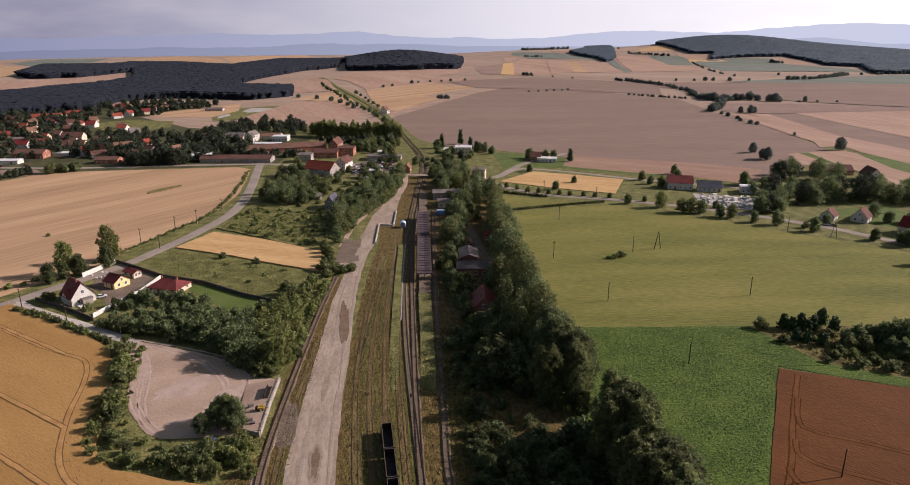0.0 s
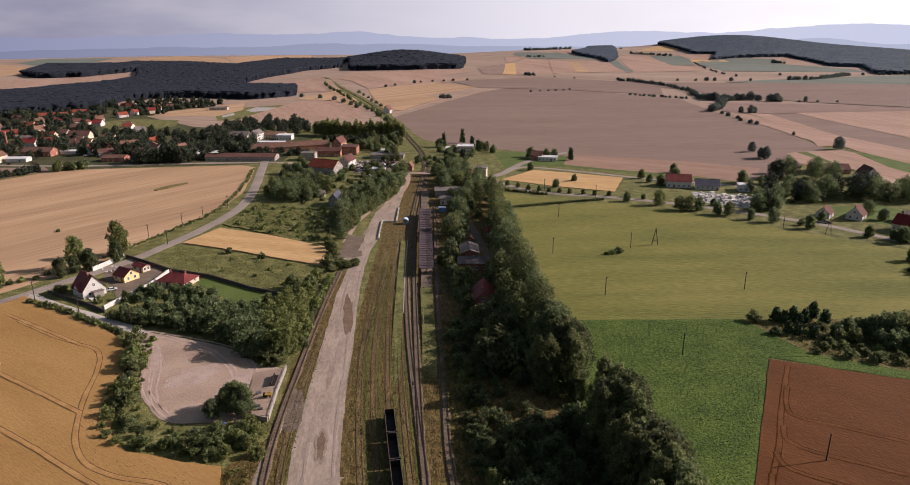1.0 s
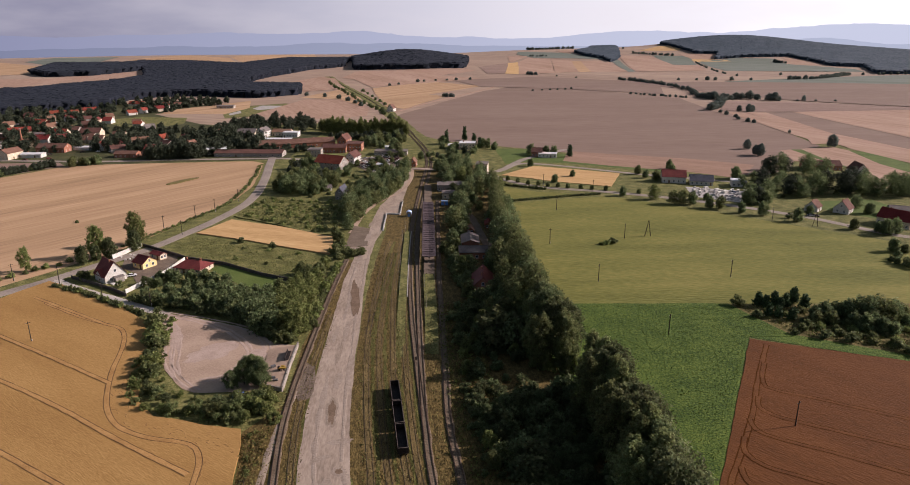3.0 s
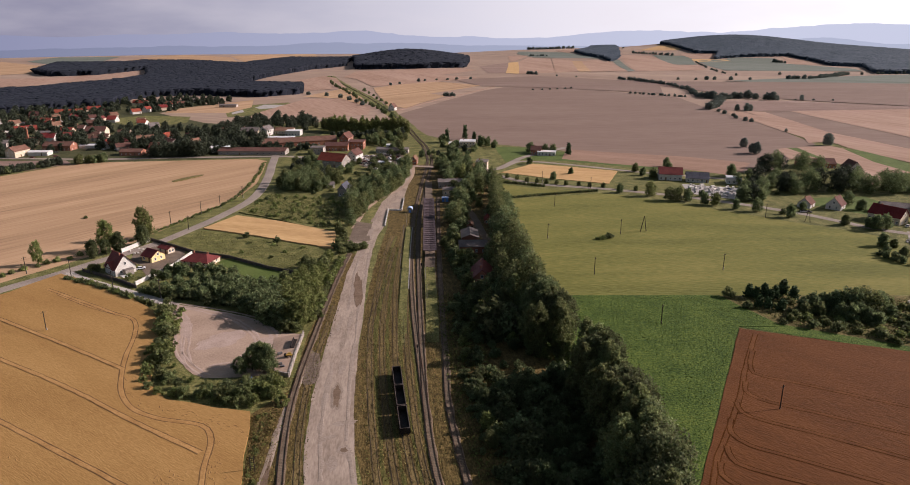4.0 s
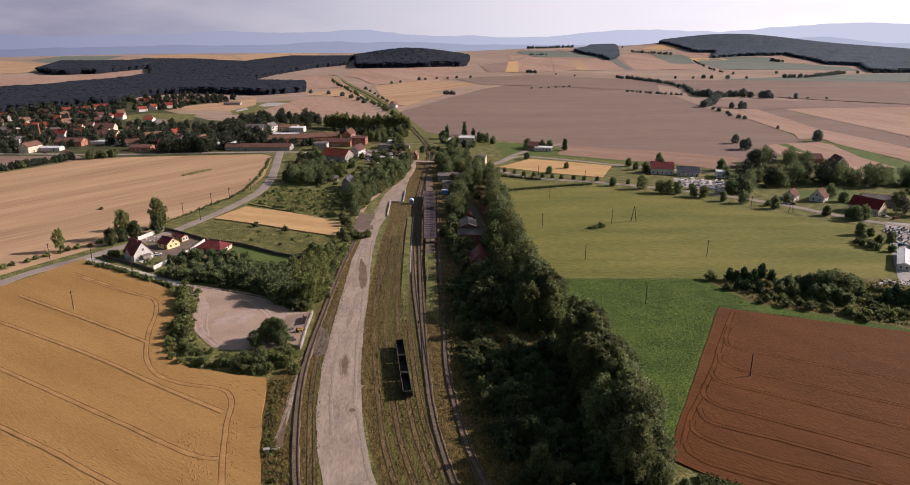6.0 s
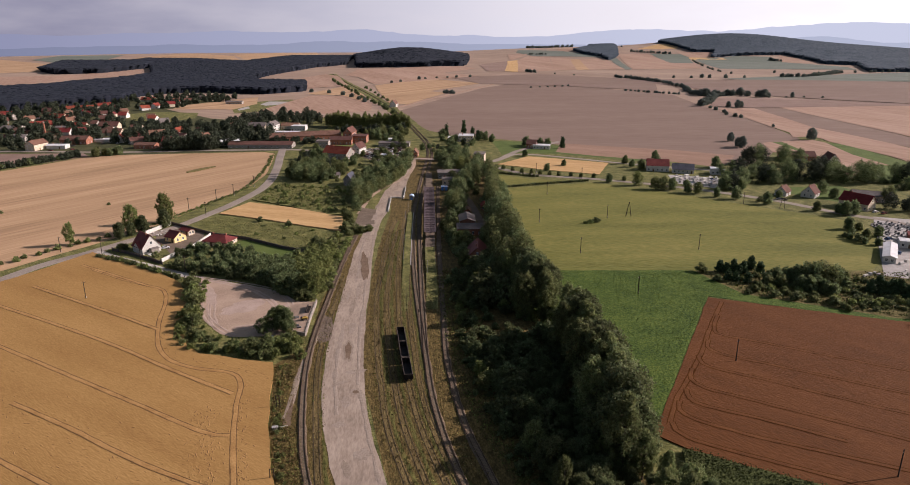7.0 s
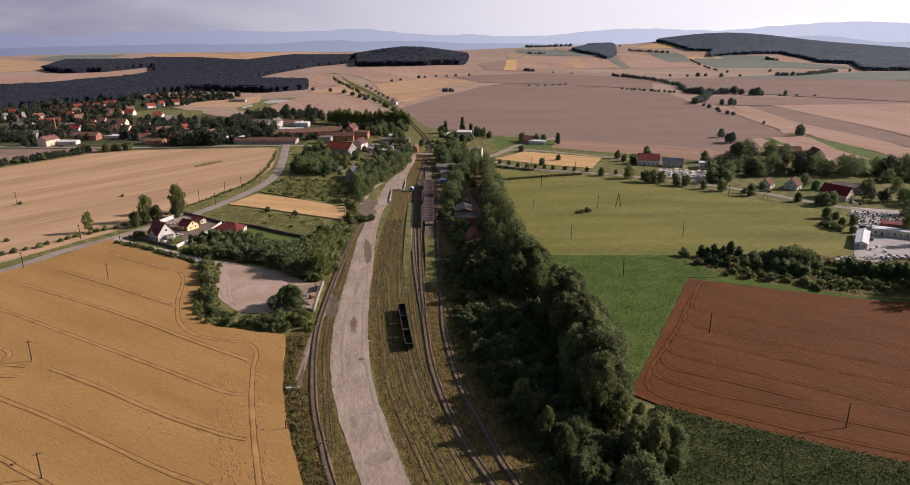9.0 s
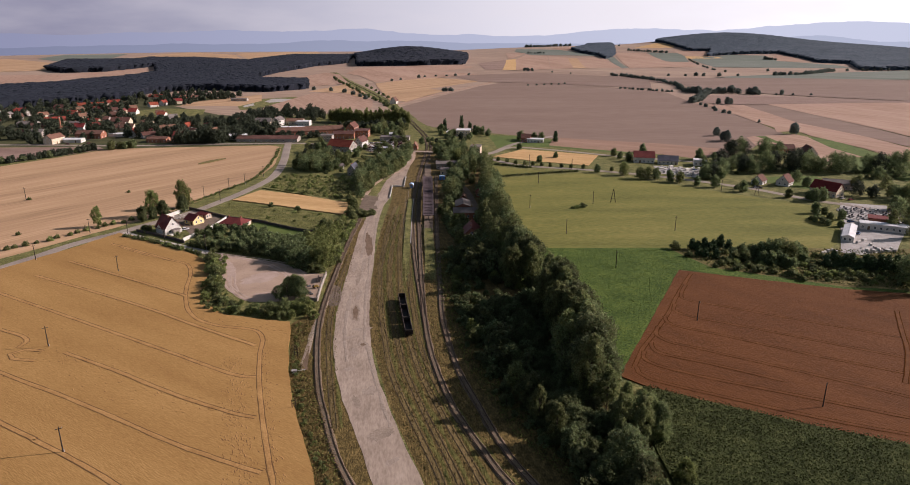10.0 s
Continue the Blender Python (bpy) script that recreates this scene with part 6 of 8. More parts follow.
def window_meshes():
    if not shared:
        f, s = -0.05, -0.14
        shared["window"] = mesh_of("window", relief((-0.7, -0.6, -0.5, -0.04, 0.04, 0.5, 0.6, 0.7), (-0.85, -0.75, -0.65, 0.65, 0.75),
                                                    ((s, s, s, s, s, s, s), (None, f, f, f, f, f, None), (None, f, None, f, None, f, None), (None, f, f, f, f, f, None))), FRAME)
        shared["pane"] = mesh_of("pane", boxed((-0.5, 0.5, -0.025, 0.02, -0.65, 0.65)), PANE)
        shared["door"] = mesh_of("door", relief((-0.6, -0.5, 0.5, 0.6), (0, 2.1, 2.2), ((-0.07, -0.05, -0.07), (-0.07, -0.07, -0.07))), DOOR)
        bm = bmesh.new()
        rings = [[bm.verts.new((sx * r, sy * r, z)) for sx, sy in ((-1, -1), (1, -1), (1, 1), (-1, 1))] for r, z in ((0.32, -1.2), (0.32, 1.0), (0.4, 1.0), (0.4, 1.12), (0.2, 1.12), (0.2, 1.3))]
        for a, b in zip(rings, rings[1:]):
            for k in range(4):
                bm.faces.new((a[k], a[(k + 1) % 4], b[(k + 1) % 4], b[k]))
        bm.faces.new(rings[-1])
        shared["chimney"] = mesh_of("chimney", bm, BRICK)
    return shared


def put_part(name, me, parent, m):
    ob = new(name, me)
    ob.parent = parent
    ob.matrix_basis = m
    return ob


def house(x, y, turn, L, W, h, rise, wall, roof, label, hip=0.0, chimneys=1, panes=True, storeys=1, name="house", category="house", every=2.9, flat=False, group="", exact=False):
    angle, longer = heading(turn)
    t = thing(name, label, category, at(x, y) @ pose(0, 0, 0, 0, 0, angle - heading(90)[0] + 90), group)
    if not exact:
        L, W = L * longer, W * (1 + GRID_STEP) / longer
    part("wall", gable_shell(L, W, h, 0 if flat else rise, hip), wall, t)
    part("roof", flat_roof(L, W, h) if flat else roof_shell(L, W, h, rise, hip=hip), roof, t)
    s = window_meshes()
    rnd = random.Random(int(x * 3 + y))
    for k in range(chimneys):
        cx = (-0.25 + 0.5 * k) * L + rnd.uniform(-0.4, 0.4)
        cz = h + 0.4 if flat else h + rise * 0.9
        put_part("chimney", s["chimney"], t, pose(cx, W * 0.06, cz))
    n = max(1, int(L / every))
    spotsw = []
    for st in range(storeys):
        z = 1.6 + st * 2.8
        if z + 0.9 > h:
            break
        for sgn, ang in ((-1, 0), (1, 180)):
            for k in range(n):
                spotsw.append(((k + 0.5) / n * L - L / 2, sgn * W / 2, z, ang))
        for sgn, ang in ((1, 90), (-1, -90)):
            for yy in (-W * 0.22, W * 0.22):
                spotsw.append((sgn * L / 2, yy, z, ang))
    if rise > 2.4 and not hip and not flat:
        for sgn, ang in ((1, 90), (-1, -90)):
            spotsw.append((sgn * L / 2, 0, h + rise * 0.32, ang))
    doorway = rnd.randrange(n)
    for k, (wx, wy, wz, ang) in enumerate(spotsw):
        if k == doorway:
            put_part("door", s["door"], t, pose(wx, wy, 0.05, 0, 0, ang))
            continue
        w = put_part("window", s["window"], t, pose(wx, wy, wz, 0, 0, ang))
        if panes:
            ob = new("pane", s["pane"])
            ob.parent = w
    return t


# the walled plot by the lane
h1 = house(-125.5, 225.0, 140, 9.5, 7.9, 3.5, 6.0, WALL_WHITE, ROOF_MAROON, "white gabled house with a steep maroon roof", chimneys=1, storeys=2)
wing = bmesh.new()
box(wing, -3.4, 3.4, 0.0, 5.2, -0.3, 3.0)
part("side_wing", wing, WALL_WHITE, h1)
bm = bmesh.new()
for sx in (-1, 1):
    v = [bm.verts.new(c) for c in ((sx * 3.8, -0.5, 2.8), (sx * 3.8, 5.7, 2.8), (0, 5.7, 6.1), (0, -0.5, 6.1))]
    w = [bm.verts.new((p.co.x, p.co.y, p.co.z + 0.18)) for p in v]
    bm.faces.new(v if sx > 0 else v[::-1])
    bm.faces.new(w[::-1] if sx > 0 else w)
    for k in range(4):
        bm.faces.new((v[k], w[k], w[(k + 1) % 4], v[(k + 1) % 4]))
part("wing_roof", bm, ROOF_MAROON, h1, "maroon wing roof")
bm = bmesh.new()
g = [bm.verts.new(c) for c in ((-3.4, 5.2, 3.0), (3.4, 5.2, 3.0), (0, 5.2, 5.95), (-3.4, 5.0, 3.0), (3.4, 5.0, 3.0), (0, 5.0, 5.95))]
bm.faces.new((g[1], g[0], g[2]))
bm.faces.new((g[3], g[4], g[5]))
for a, b in ((0, 1), (1, 2), (2, 0)):
    bm.faces.new((g[a], g[b], g[b + 3], g[a + 3]))
part("wing_gable", bm, WALL_WHITE, h1)
part("porch", boxed((-7.6, -4.75, -2.8, 1.2, 0, 2.6)), WALL_GREY, h1, "grey glazed porch")
part("porch_roof", boxed((-7.9, -4.75, -3.1, 1.5, 2.6, 2.78)), ROOF_GREY, h1)
part("terrace", boxed((-9.2, -4.75, 1.2, 3.4, -0.2, 0.35)), STONE, h1)
house(-115.5, 236.5, -32, 7.2, 6.0, 2.9, 2.6, WALL_YELLOW, ROOF_MAROON, "small yellow house with a maroon roof", chimneys=0)
house(-112.5, 245, -32, 7.0, 3.2, 2.6, 0.9, WALL_CREAM, ROOF_MAROON, "low cream garage with a red roof", chimneys=0, name="garage", category="garage")
house(-90.5, 228.5, -20, 14, 8, 2.5, 2.5, WALL_CREAM, ROOF_MAROON, "low house with a broad hipped maroon roof", hip=4.0, chimneys=2)


def wall_run(pts, height, thick, material, label, name="garden_wall", cap=None, seg=2.5):
    """A wall of panels between posts, with a coping."""
    t = thing(name, label, "wall", kind="structure")
    pts = sited(pts)
    for a, b in zip(pts, pts[1:]):
        va, vb = Vector((*a, 0)), Vector((*b, 0))
        n = max(1, round((vb - va).length / seg))
        ang = math.degrees(math.atan2(vb.y - va.y, vb.x - va.x))
        l = (vb - va).length / n
        key = (round(l, 2), height, material.name)
        if key not in wall_meshes:
            wall_meshes[key] = (mesh_of("panel", boxed((0.12, l - 0.12, -thick / 2, thick / 2, -0.2, height)), material),
                                mesh_of("post", boxed((-0.14, 0.14, -thick / 2 - 0.05, thick / 2 + 0.05, -0.2, height + 0.12), (-0.18, 0.18, -thick / 2 - 0.09, thick / 2 + 0.09, height + 0.12, height + 0.2)), cap or material))
        for k in range(n):
            p = va.lerp(vb, k / n)
            for nm, me in zip(("panel", "post"), wall_meshes[key]):
                put_part(nm, me, t, pose(p.x, p.y, terrain(p.x, p.y), 0, 0, ang))
    return t


wall_meshes = {}
wall_run([(-135, 247.5), (-129.7, 256.4), (-127, 261)], 2.2, 0.3, WALL_WHITE, "white rendered garden wall")
wall_run([(-112.5, 209.4), (-107, 219), (-102.3, 226.6), (-98.5, 240)], 1.9, 0.3, WALL_WHITE, "white rendered garden wall in need of repair")
wall_run([(-126.5, 261.5), (-112.3, 251.5), (-98, 241), (-78, 231.8), (-57, 217), (-43.7, 209.5)], 1.7, 0.25, DARK_WALL, "dark weathered panel fence", name="panel_fence")
wall_run([(-143.5, 228), (-131, 220.6), (-119, 212.6), (-111, 206.6)], 1.5, 0.3, DARK_WALL, "dark hedge-like boundary fence", name="boundary_fence")
plot("driveway", [(-126, 236), (-118, 230), (-110, 219), (-106, 222), (-101, 236), (-104, 246), (-120, 254), (-130, 250)], EARTH, 0.07, "worn earth and gravel yard behind the wall", category="yard", ragged=0.4)
plot("paved_court", [(-119, 229), (-110, 216), (-104, 224), (-113, 232)], EARTH, 0.11, "dark paved court beside the house", category="yard", ragged=0.3)

# ---- the station ----
def canopy():
    t = thing("platform_canopy", "long brown sheet-metal platform roof on posts", "canopy", at(21.9, 216.2, -5.8))
    n = 30
    l = 111.0 / n
    sheet = bmesh.new()
    for sx, z0, z1 in ((-1, 4.25, 3.75), (1, 3.75, 4.25)):
        x0, x1 = (-3.4, 0.0) if sx < 0 else (0.0, 3.4)
        v = [sheet.verts.new(c) for c in ((x0, 0.03, z0), (x1, 0.03, z1), (x1, l - 0.03, z1), (x0, l - 0.03, z0))]
        w = [sheet.verts.new((p.co.x, p.co.y, p.co.z + 0.12)) for p in v]
        sheet.faces.new(v[::-1])
        sheet.faces.new(w)
        for k in range(4):
            sheet.faces.new((v[k], v[(k + 1) % 4], w[(k + 1) % 4], w[k]))
    me = mesh_of("roof_sheet", sheet, CANOPY)
    rib = mesh_of("rib", boxed((-3.4, 3.4, -0.05, 0.05, 4.16, 4.36)), CANOPY)
    post = bmesh.new()
    box(post, -0.13, 0.13, -0.13, 0.13, 0.7, 3.75)
    tube(post, (0, 0, 2.9), (1.6, 0, 3.85), 0.08, 0.06, 6)
    tube(post, (0, 0, 2.9), (-1.6, 0, 3.85), 0.08, 0.06, 6)
    pm = mesh_of("post", post, WALL_GREY)
    for k in range(n):
        put_part("roof_sheet", me, t, pose(0, k * l, 0))
        put_part("rib", rib, t, pose(0, k * l, 0))
        if k % 2 == 0:
            put_part("post", pm, t, pose(0, k * l + l / 2, 0))


canopy()
bm = bmesh.new()
ribbon(bm, spline([(15, 146), (17.3, 168), (20.6, 205), (22.5, 222), (30, 297), (33, 325), (35, 345)], 3), [(-2.5, 0.0), (-2.5, 0.75), (2.6, 0.75), (2.6, 0.0)])
for v in bm.verts:
    v.co.z *= 0.03 + 0.97 * step(202, 259, v.co.y)
tagged(new("platform", mesh_of("platform", bm, EARTH)), "raised earthen platform under the canopy", "platform", kind="structure")
bm = bmesh.new()
ribbon(bm, spline([(15.1, 146), (17.4, 168), (20.4, 205)], 3), [(-2.5, 0.775), (0, 0.81), (2.5, 0.775)], 0.1)
for v in bm.verts:
    v.co.z = 0.03 + v.co.z * (0.03 + 0.97 * step(202, 259, v.co.y))
tagged(new("platform_turf", mesh_of("platform_turf", bm, GROUND)), "grass grown over the platform end", "grass", kind="structure")
bm = bmesh.new()
ribbon(bm, spline([(4.2, 146), (5.6, 168), (7.6, 190), (10.6, 222), (14.5, 258)], 3), [(-1.9, 0.0), (-1.9, 0.5), (1.5, 0.5), (1.5, 0.0)])
for v in bm.verts:
    v.co.z *= 0.1 + 0.9 * step(205, 266, v.co.y)
tagged(new("side_platform", mesh_of("side_platform", bm, GROUND)), "low platform overgrown with short grass", "platform", kind="structure")
bm = bmesh.new()
ribbon(bm, spline([(9.0, 186), (12.3, 222), (16.2, 258)], 3), [(-0.2, 0.0), (-0.2, 0.56), (0.2, 0.56), (0.2, 0.0)])
tagged(new("platform_edge", mesh_of("platform_edge", bm, STONE)), "pale stone platform edge", "kerb", kind="structure")
wall_run([(0.4, 263), (3.2, 289.5), (11.4, 287)], 0.9, 0.6, STONE, "white concrete edge of a loading ramp", name="ramp_edge", seg=3)
wall_run([(11.6, 287.5), (14.6, 311.6)], 0.9, 0.6, STONE, "white concrete edge of a loading ramp", name="ramp_edge", seg=3)


def kiosk():
    t = thing("blue_shelter", "small shelter with a pale blue barrel roof", "shelter", at(16.8, 284, -7))
    part("body", boxed((-1.4, 1.4, -1.8, 1.8, 0.1, 2.3)), WALL_GREY, t)
    bm = bmesh.new()
    last = None
    for k in range(9):
        a = math.pi * k / 8
        col = [bm.verts.new((1.7 * math.cos(a) * s, yy, 2.2 + 1.3 * math.sin(a) * s)) for s in (1.0, 0.93) for yy in (-2.2, 2.2)]
        if last:
            bm.faces.new((last[0], last[1], col[1], col[0]))
            bm.faces.new((last[2], col[2], col[3], last[3]))
            bm.faces.new((last[0], col[0], col[2], last[2]))
            bm.faces.new((last[1], last[3], col[3], col[1]))
        last = col
    part("barrel_roof", bm, PALE_BLUE, t, "pale blue curved roof")
    part("door", boxed((-0.5, 0.5, -1.86, -1.8, 0.1, 2.0)), BLUE, t)


kiosk()
t = thing("blue_container", "small bright blue metal cabin", "cabin", at(41.5, 301, -8))
part("body", boxed((-2.2, 2.2, -1.6, 1.6, 0.15, 2.7)), BLUE, t)
part("roof", boxed((-2.35, 2.35, -1.75, 1.75, 2.7, 2.85)), PALE_BLUE, t)
part("door", boxed((-0.5, 0.5, -1.66, -1.6, 0.2, 2.2)), WALL_GREY, t)
house(50, 333, -8, 18, 9, 4.6, 1.2, WALL_GREY, ROOF_GREY, "long grey station building with a shallow roof", chimneys=2, storeys=1)
house(46, 316, -8, 8, 7, 4.0, 1.0, WALL_CREAM, ROOF_GREY, "small cream station annex", chimneys=1)
house(46, 235.5, 82, 11, 9, 3.6, 1.6, BRICK, ROOF_GREY, "shed with a sagging grey fibre roof", chimneys=0, name="shed", category="shed")
house(45, 222, -8, 14, 8, 3.8, 1.8, BRICK, ROOF_GREY, "long shed with a grey corrugated roof", chimneys=0, name="shed", category="shed")
house(42.5, 187, 78, 12, 9.5, 4.8, 4.4, BRICK, ROOF_MAROON, "brick railway house with an old red tiled roof", chimneys=2, storeys=2)
house(58, 196, 78, 5, 4, 2.6, 1.6, WALL_GREY, ROOF_BROWN, "little outbuilding with a red tiled roof", chimneys=0, name="shed", category="shed")
house(49.5, 252, 80, 5, 3.5, 2.6, 1.4, BRICK, ROOF_ORANGE, "little brick shed with an orange roof", chimneys=0, name="shed", category="shed")
house(61.5, 259, 80, 6, 4, 2.6, 1.6, BRICK, ROOF_RED, "little shed with a bright red roof", chimneys=0, name="shed", category="shed")
house(81, 367, -15, 9, 9, 9.5, 1, WALL_CREAM, ROOF_GREY, "three-storey cream block with a flat roof", storeys=3, flat=True)
house(29, 402, 75, 8, 5, 4.0, 3.0, BRICK, ROOF_ORANGE, "crossing keeper's brick house with an orange roof", storeys=1)
house(64, 268, 80, 6, 4, 2.6, 0.4, STONE, ROOF_GREY, "low store with a flat roof", flat=True, chimneys=0, name="shed", category="shed")

# ---- the middle of the village ----
house(-39, 407, -26, 23, 11, 5.5, 5.2, WALL_GREY, ROOF_RED, "large house with a bright red tiled roof", storeys=2, chimneys=1)
house(-22, 424, 60, 12, 8, 5.5, 4.2, WALL_WHITE, ROOF_BROWN, "white gabled house with a brown roof", storeys=2)
house(-116, 462, -10, 62, 11, 3.6, 2.2, WALL_GREY, ROOF_BROWN, "very long low shed with a brown roof", chimneys=0, name="shed", category="shed", every=5.5)
house(-152, 478, -9, 26, 12, 4.2, 1.6, WALL_WHITE, ROOF_PALE, "barn with a pale metal roof", chimneys=0, name="barn", category="barn", every=5)
house(-82, 494, 6, 76, 13, 4.5, 3.2, BRICK, ROOF_BROWN, "very long brick factory hall with a dark red roof", chimneys=2, name="factory_hall", category="factory", every=5)
house(-40, 466, -10, 22, 11, 5.0, 2.4, BRICK, ROOF_BROWN, "brick workshop with a brown roof", chimneys=1, storeys=1)
house(-22, 470, -10, 15, 12, 7.0, 1, BRICK, ROOF_BROWN, "tall brick works building with a flat roof", storeys=2, flat=True, chimneys=0)
house(-33, 494, 70, 14, 9, 6.5, 4.5, BRICK, ROOF_ORANGE, "brick house with an orange tiled roof", storeys=2)
house(-57, 452, -10, 12, 8, 6.5, 1, WALL_GREY, ROOF_GREY, "grey block with a flat roof", storeys=2, flat=True, chimneys=0)
house(-122, 550, 65, 12, 10, 6.5, 3.5, WALL_WHITE, ROOF_GREY, "tall white house with a grey roof", storeys=2)
house(-139, 548, -10, 22, 10, 6, 3.5, WALL_CREAM, ROOF_GREY, "long cream house with a grey roof", storeys=2)
house(-103, 556, -10, 20, 10, 4, 2.5, WALL_CREAM, ROOF_ORANGE, "low cream house with an orange roof")
house(-92, 545, -10, 16, 9, 5, 1, WALL_WHITE, ROOF_PALE, "white hall with a flat pale roof", flat=True, chimneys=0)
house(-102, 520, -10, 28, 7, 3.2, 1, WALL_CREAM, ROOF_PALE, "long low pale storage shed", flat=True, chimneys=0, name="shed", category="shed")
house(3, 399, -25, 9, 6, 3.0, 1.0, WALL_WHITE, ROOF_PALE, "low white workshop with a pale roof", chimneys=0, name="workshop", category="workshop")
house(12, 447, -10, 30, 10, 3.6, 1, WALL_GREY, ROOF_GREY, "long low garage hall with a grey flat roof", flat=True, chimneys=0, name="garage_hall", category="garage")
house(14, 462, -10, 14, 6, 3.8, 0.8, WALL_WHITE, ROOF_PALE, "white low building with a pale roof", chimneys=0)
house(-26, 326, 70, 9, 6, 5.0, 3.6, WALL_GREY, ROOF_DARK, "grey house with a steep slate roof among trees", storeys=2)
house(-38, 345, 10, 6, 4, 2.6, 1.4, WALL_WHITE, ROOF_GREY, "small white garden shed", chimneys=0, name="shed", category="shed")
t = thing("factory_chimney", "slim brick factory chimney above low sheds", "chimney", at(-346.0, 533.6))
part("shaft", tube(bmesh.new(), (0, 0, -0.5), (0, 0, 18), 1.1, 0.7, 14), BRICK, t)
part("rim", tube(bmesh.new(), (0, 0, 17.6), (0, 0, 18.5), 0.85, 0.85, 14), WALL_GREY, t)
part("base", boxed((-2.6, 2.6, -2.6, 2.6, -0.3, 4)), BRICK, t)

VILLAGE = [(-388, 600, 20, 24, 12, 5, 5, 0), (-399, 653, -8, 22, 11, 5, 5, 0), (-350, 581, -8, 34, 10, 4, 2.4, 3), (-341, 590, -8, 16, 10, 4, 4.5, 0), (-372, 626, 60, 14, 10, 5, 4.5, 1), (-308, 584, -6, 26, 11, 5, 5, 1),
           (-299, 548, -10, 13, 9, 4, 4, 1), (-284, 545, -10, 18, 9, 4.5, 4.2, 1), (-234, 523, 15, 18, 10, 5, 5, 1), (-217, 535, 60, 12, 9, 5.5, 4.5, 4), (-226, 476, -8, 24, 10, 4, 2.2, 2), (-201, 472, -8, 24, 10, 4, 2.2, 2),
           (-185, 474, 70, 11, 8, 4.5, 4, 3), (-304, 508, -8, 32, 12, 5.5, 3.5, 2), (-327, 486, 65, 16, 12, 6.5, 4, 1), (-310, 488, -8, 22, 8, 3.6, 1.2, 5), (-414, 732, 8, 40, 12, 5, 4, 0), (-448, 722, -8, 18, 10, 4, 4, 2),
           (-395, 755, 20, 22, 10, 5, 4, 0), (-360, 820, -8, 26, 10, 4, 4, 0), (-329, 728, 30, 13, 9, 4, 4, 4), (-320, 743, 60, 10, 9, 5, 4, 4), (-305, 757, 20, 13, 10, 5, 4, 0), (-309, 787, 60, 11, 9, 5, 4, 4),
           (-219, 772, -8, 30, 10, 4, 1.5, 3), (-182, 507, 60, 11, 9, 4, 4, 1), (-262, 509, 80, 10, 8, 5, 4.5, 4), (-386, 568, -8, 24, 11, 5, 3, 2), (-365, 525, -8, 20, 10, 6, 3, 3), (-411, 590, -8, 26, 11, 4, 3, 3), (-286, 828, 10, 15, 9, 4, 4, 3),
           (-293, 796, 10, 14, 9, 4, 4, 1), (-275, 512, -8, 34, 7, 3.2, 1.0, 5), (-440, 560, 10, 20, 10, 5, 4, 2), (-462, 610, 30, 15, 10, 5, 4, 0), (-420, 540, -8, 20, 9, 4, 3, 5), (-345, 700, 30, 12, 9, 4, 4, 1), (-480, 690, 10, 16, 10, 5, 4, 0),
           (-260, 610, 20, 12, 9, 4, 4, 3), (-165, 560, -10, 16, 9, 4.5, 4, 1), (-510, 640, 5, 18, 10, 5, 4, 3), (-385, 690, 40, 12, 9, 4.5, 4, 4), (-430, 650, 40, 12, 9, 4.5, 4, 1), (-340, 640, 0, 14, 9, 4.5, 4, 2), (-290, 650, 0, 12, 8, 4, 3.6, 1)]
LOOKS = [(WALL_CREAM, ROOF_RED, "village house with a bright red tiled roof"), (WALL_CREAM, ROOF_ORANGE, "village house with an orange tiled roof"), (BRICK, ROOF_BROWN, "brick farm building with a brown roof"),
         (WALL_GREY, ROOF_GREY, "grey building with a grey fibre roof"), (WALL_WHITE, ROOF_RED, "white village house with a red roof"), (WALL_WHITE, ROOF_PALE, "long white building with a pale roof")]
for x, y, a, L, W, h, r, k in VILLAGE:
    wall, roof, label = LOOKS[k]
    house(x, y, a, L * 0.82, W * 0.85, h * 0.9, r * 0.85, wall, roof, label, storeys=2 if h > 5 else 1, panes=False, every=3.6, group="village houses")

# the crowded rest of the village
home_rnd = random.Random(31)
taken = [(v[0], v[1]) for v in VILLAGE]
for x, y in spots([(-520, 560), (-430, 500), (-330, 500), (-270, 500), (-200, 486), (-180, 540), (-240, 600), (-330, 690), (-360, 745), (-440, 725), (-520, 690)], 70, 15, 17):
    if min(math.hypot(x - a, y - b) for a, b in taken) < 17:
        continue
    wall, roof, label = home_rnd.choice(((WALL_GREY, ROOF_BROWN, "small village house with a brown roof"), (WALL_CREAM, ROOF_MAROON, "small village house with a maroon roof"), (WALL_GREY, ROOF_GREY, "plain outbuilding with a grey roof"),
                                         (WALL_WHITE, ROOF_BROWN, "white village house with a dark roof"), (WALL_WHITE, ROOF_RED, "white village house with a red roof"), (WALL_CREAM, ROOF_ORANGE, "village house with an orange tiled roof")))
    house(x, y, home_rnd.choice((-8, 82, 20, -30)), home_rnd.uniform(9, 15), home_rnd.uniform(7, 9), home_rnd.uniform(3, 4.5), home_rnd.uniform(2.4, 4), wall, roof, label, panes=False, every=5, group="village houses")

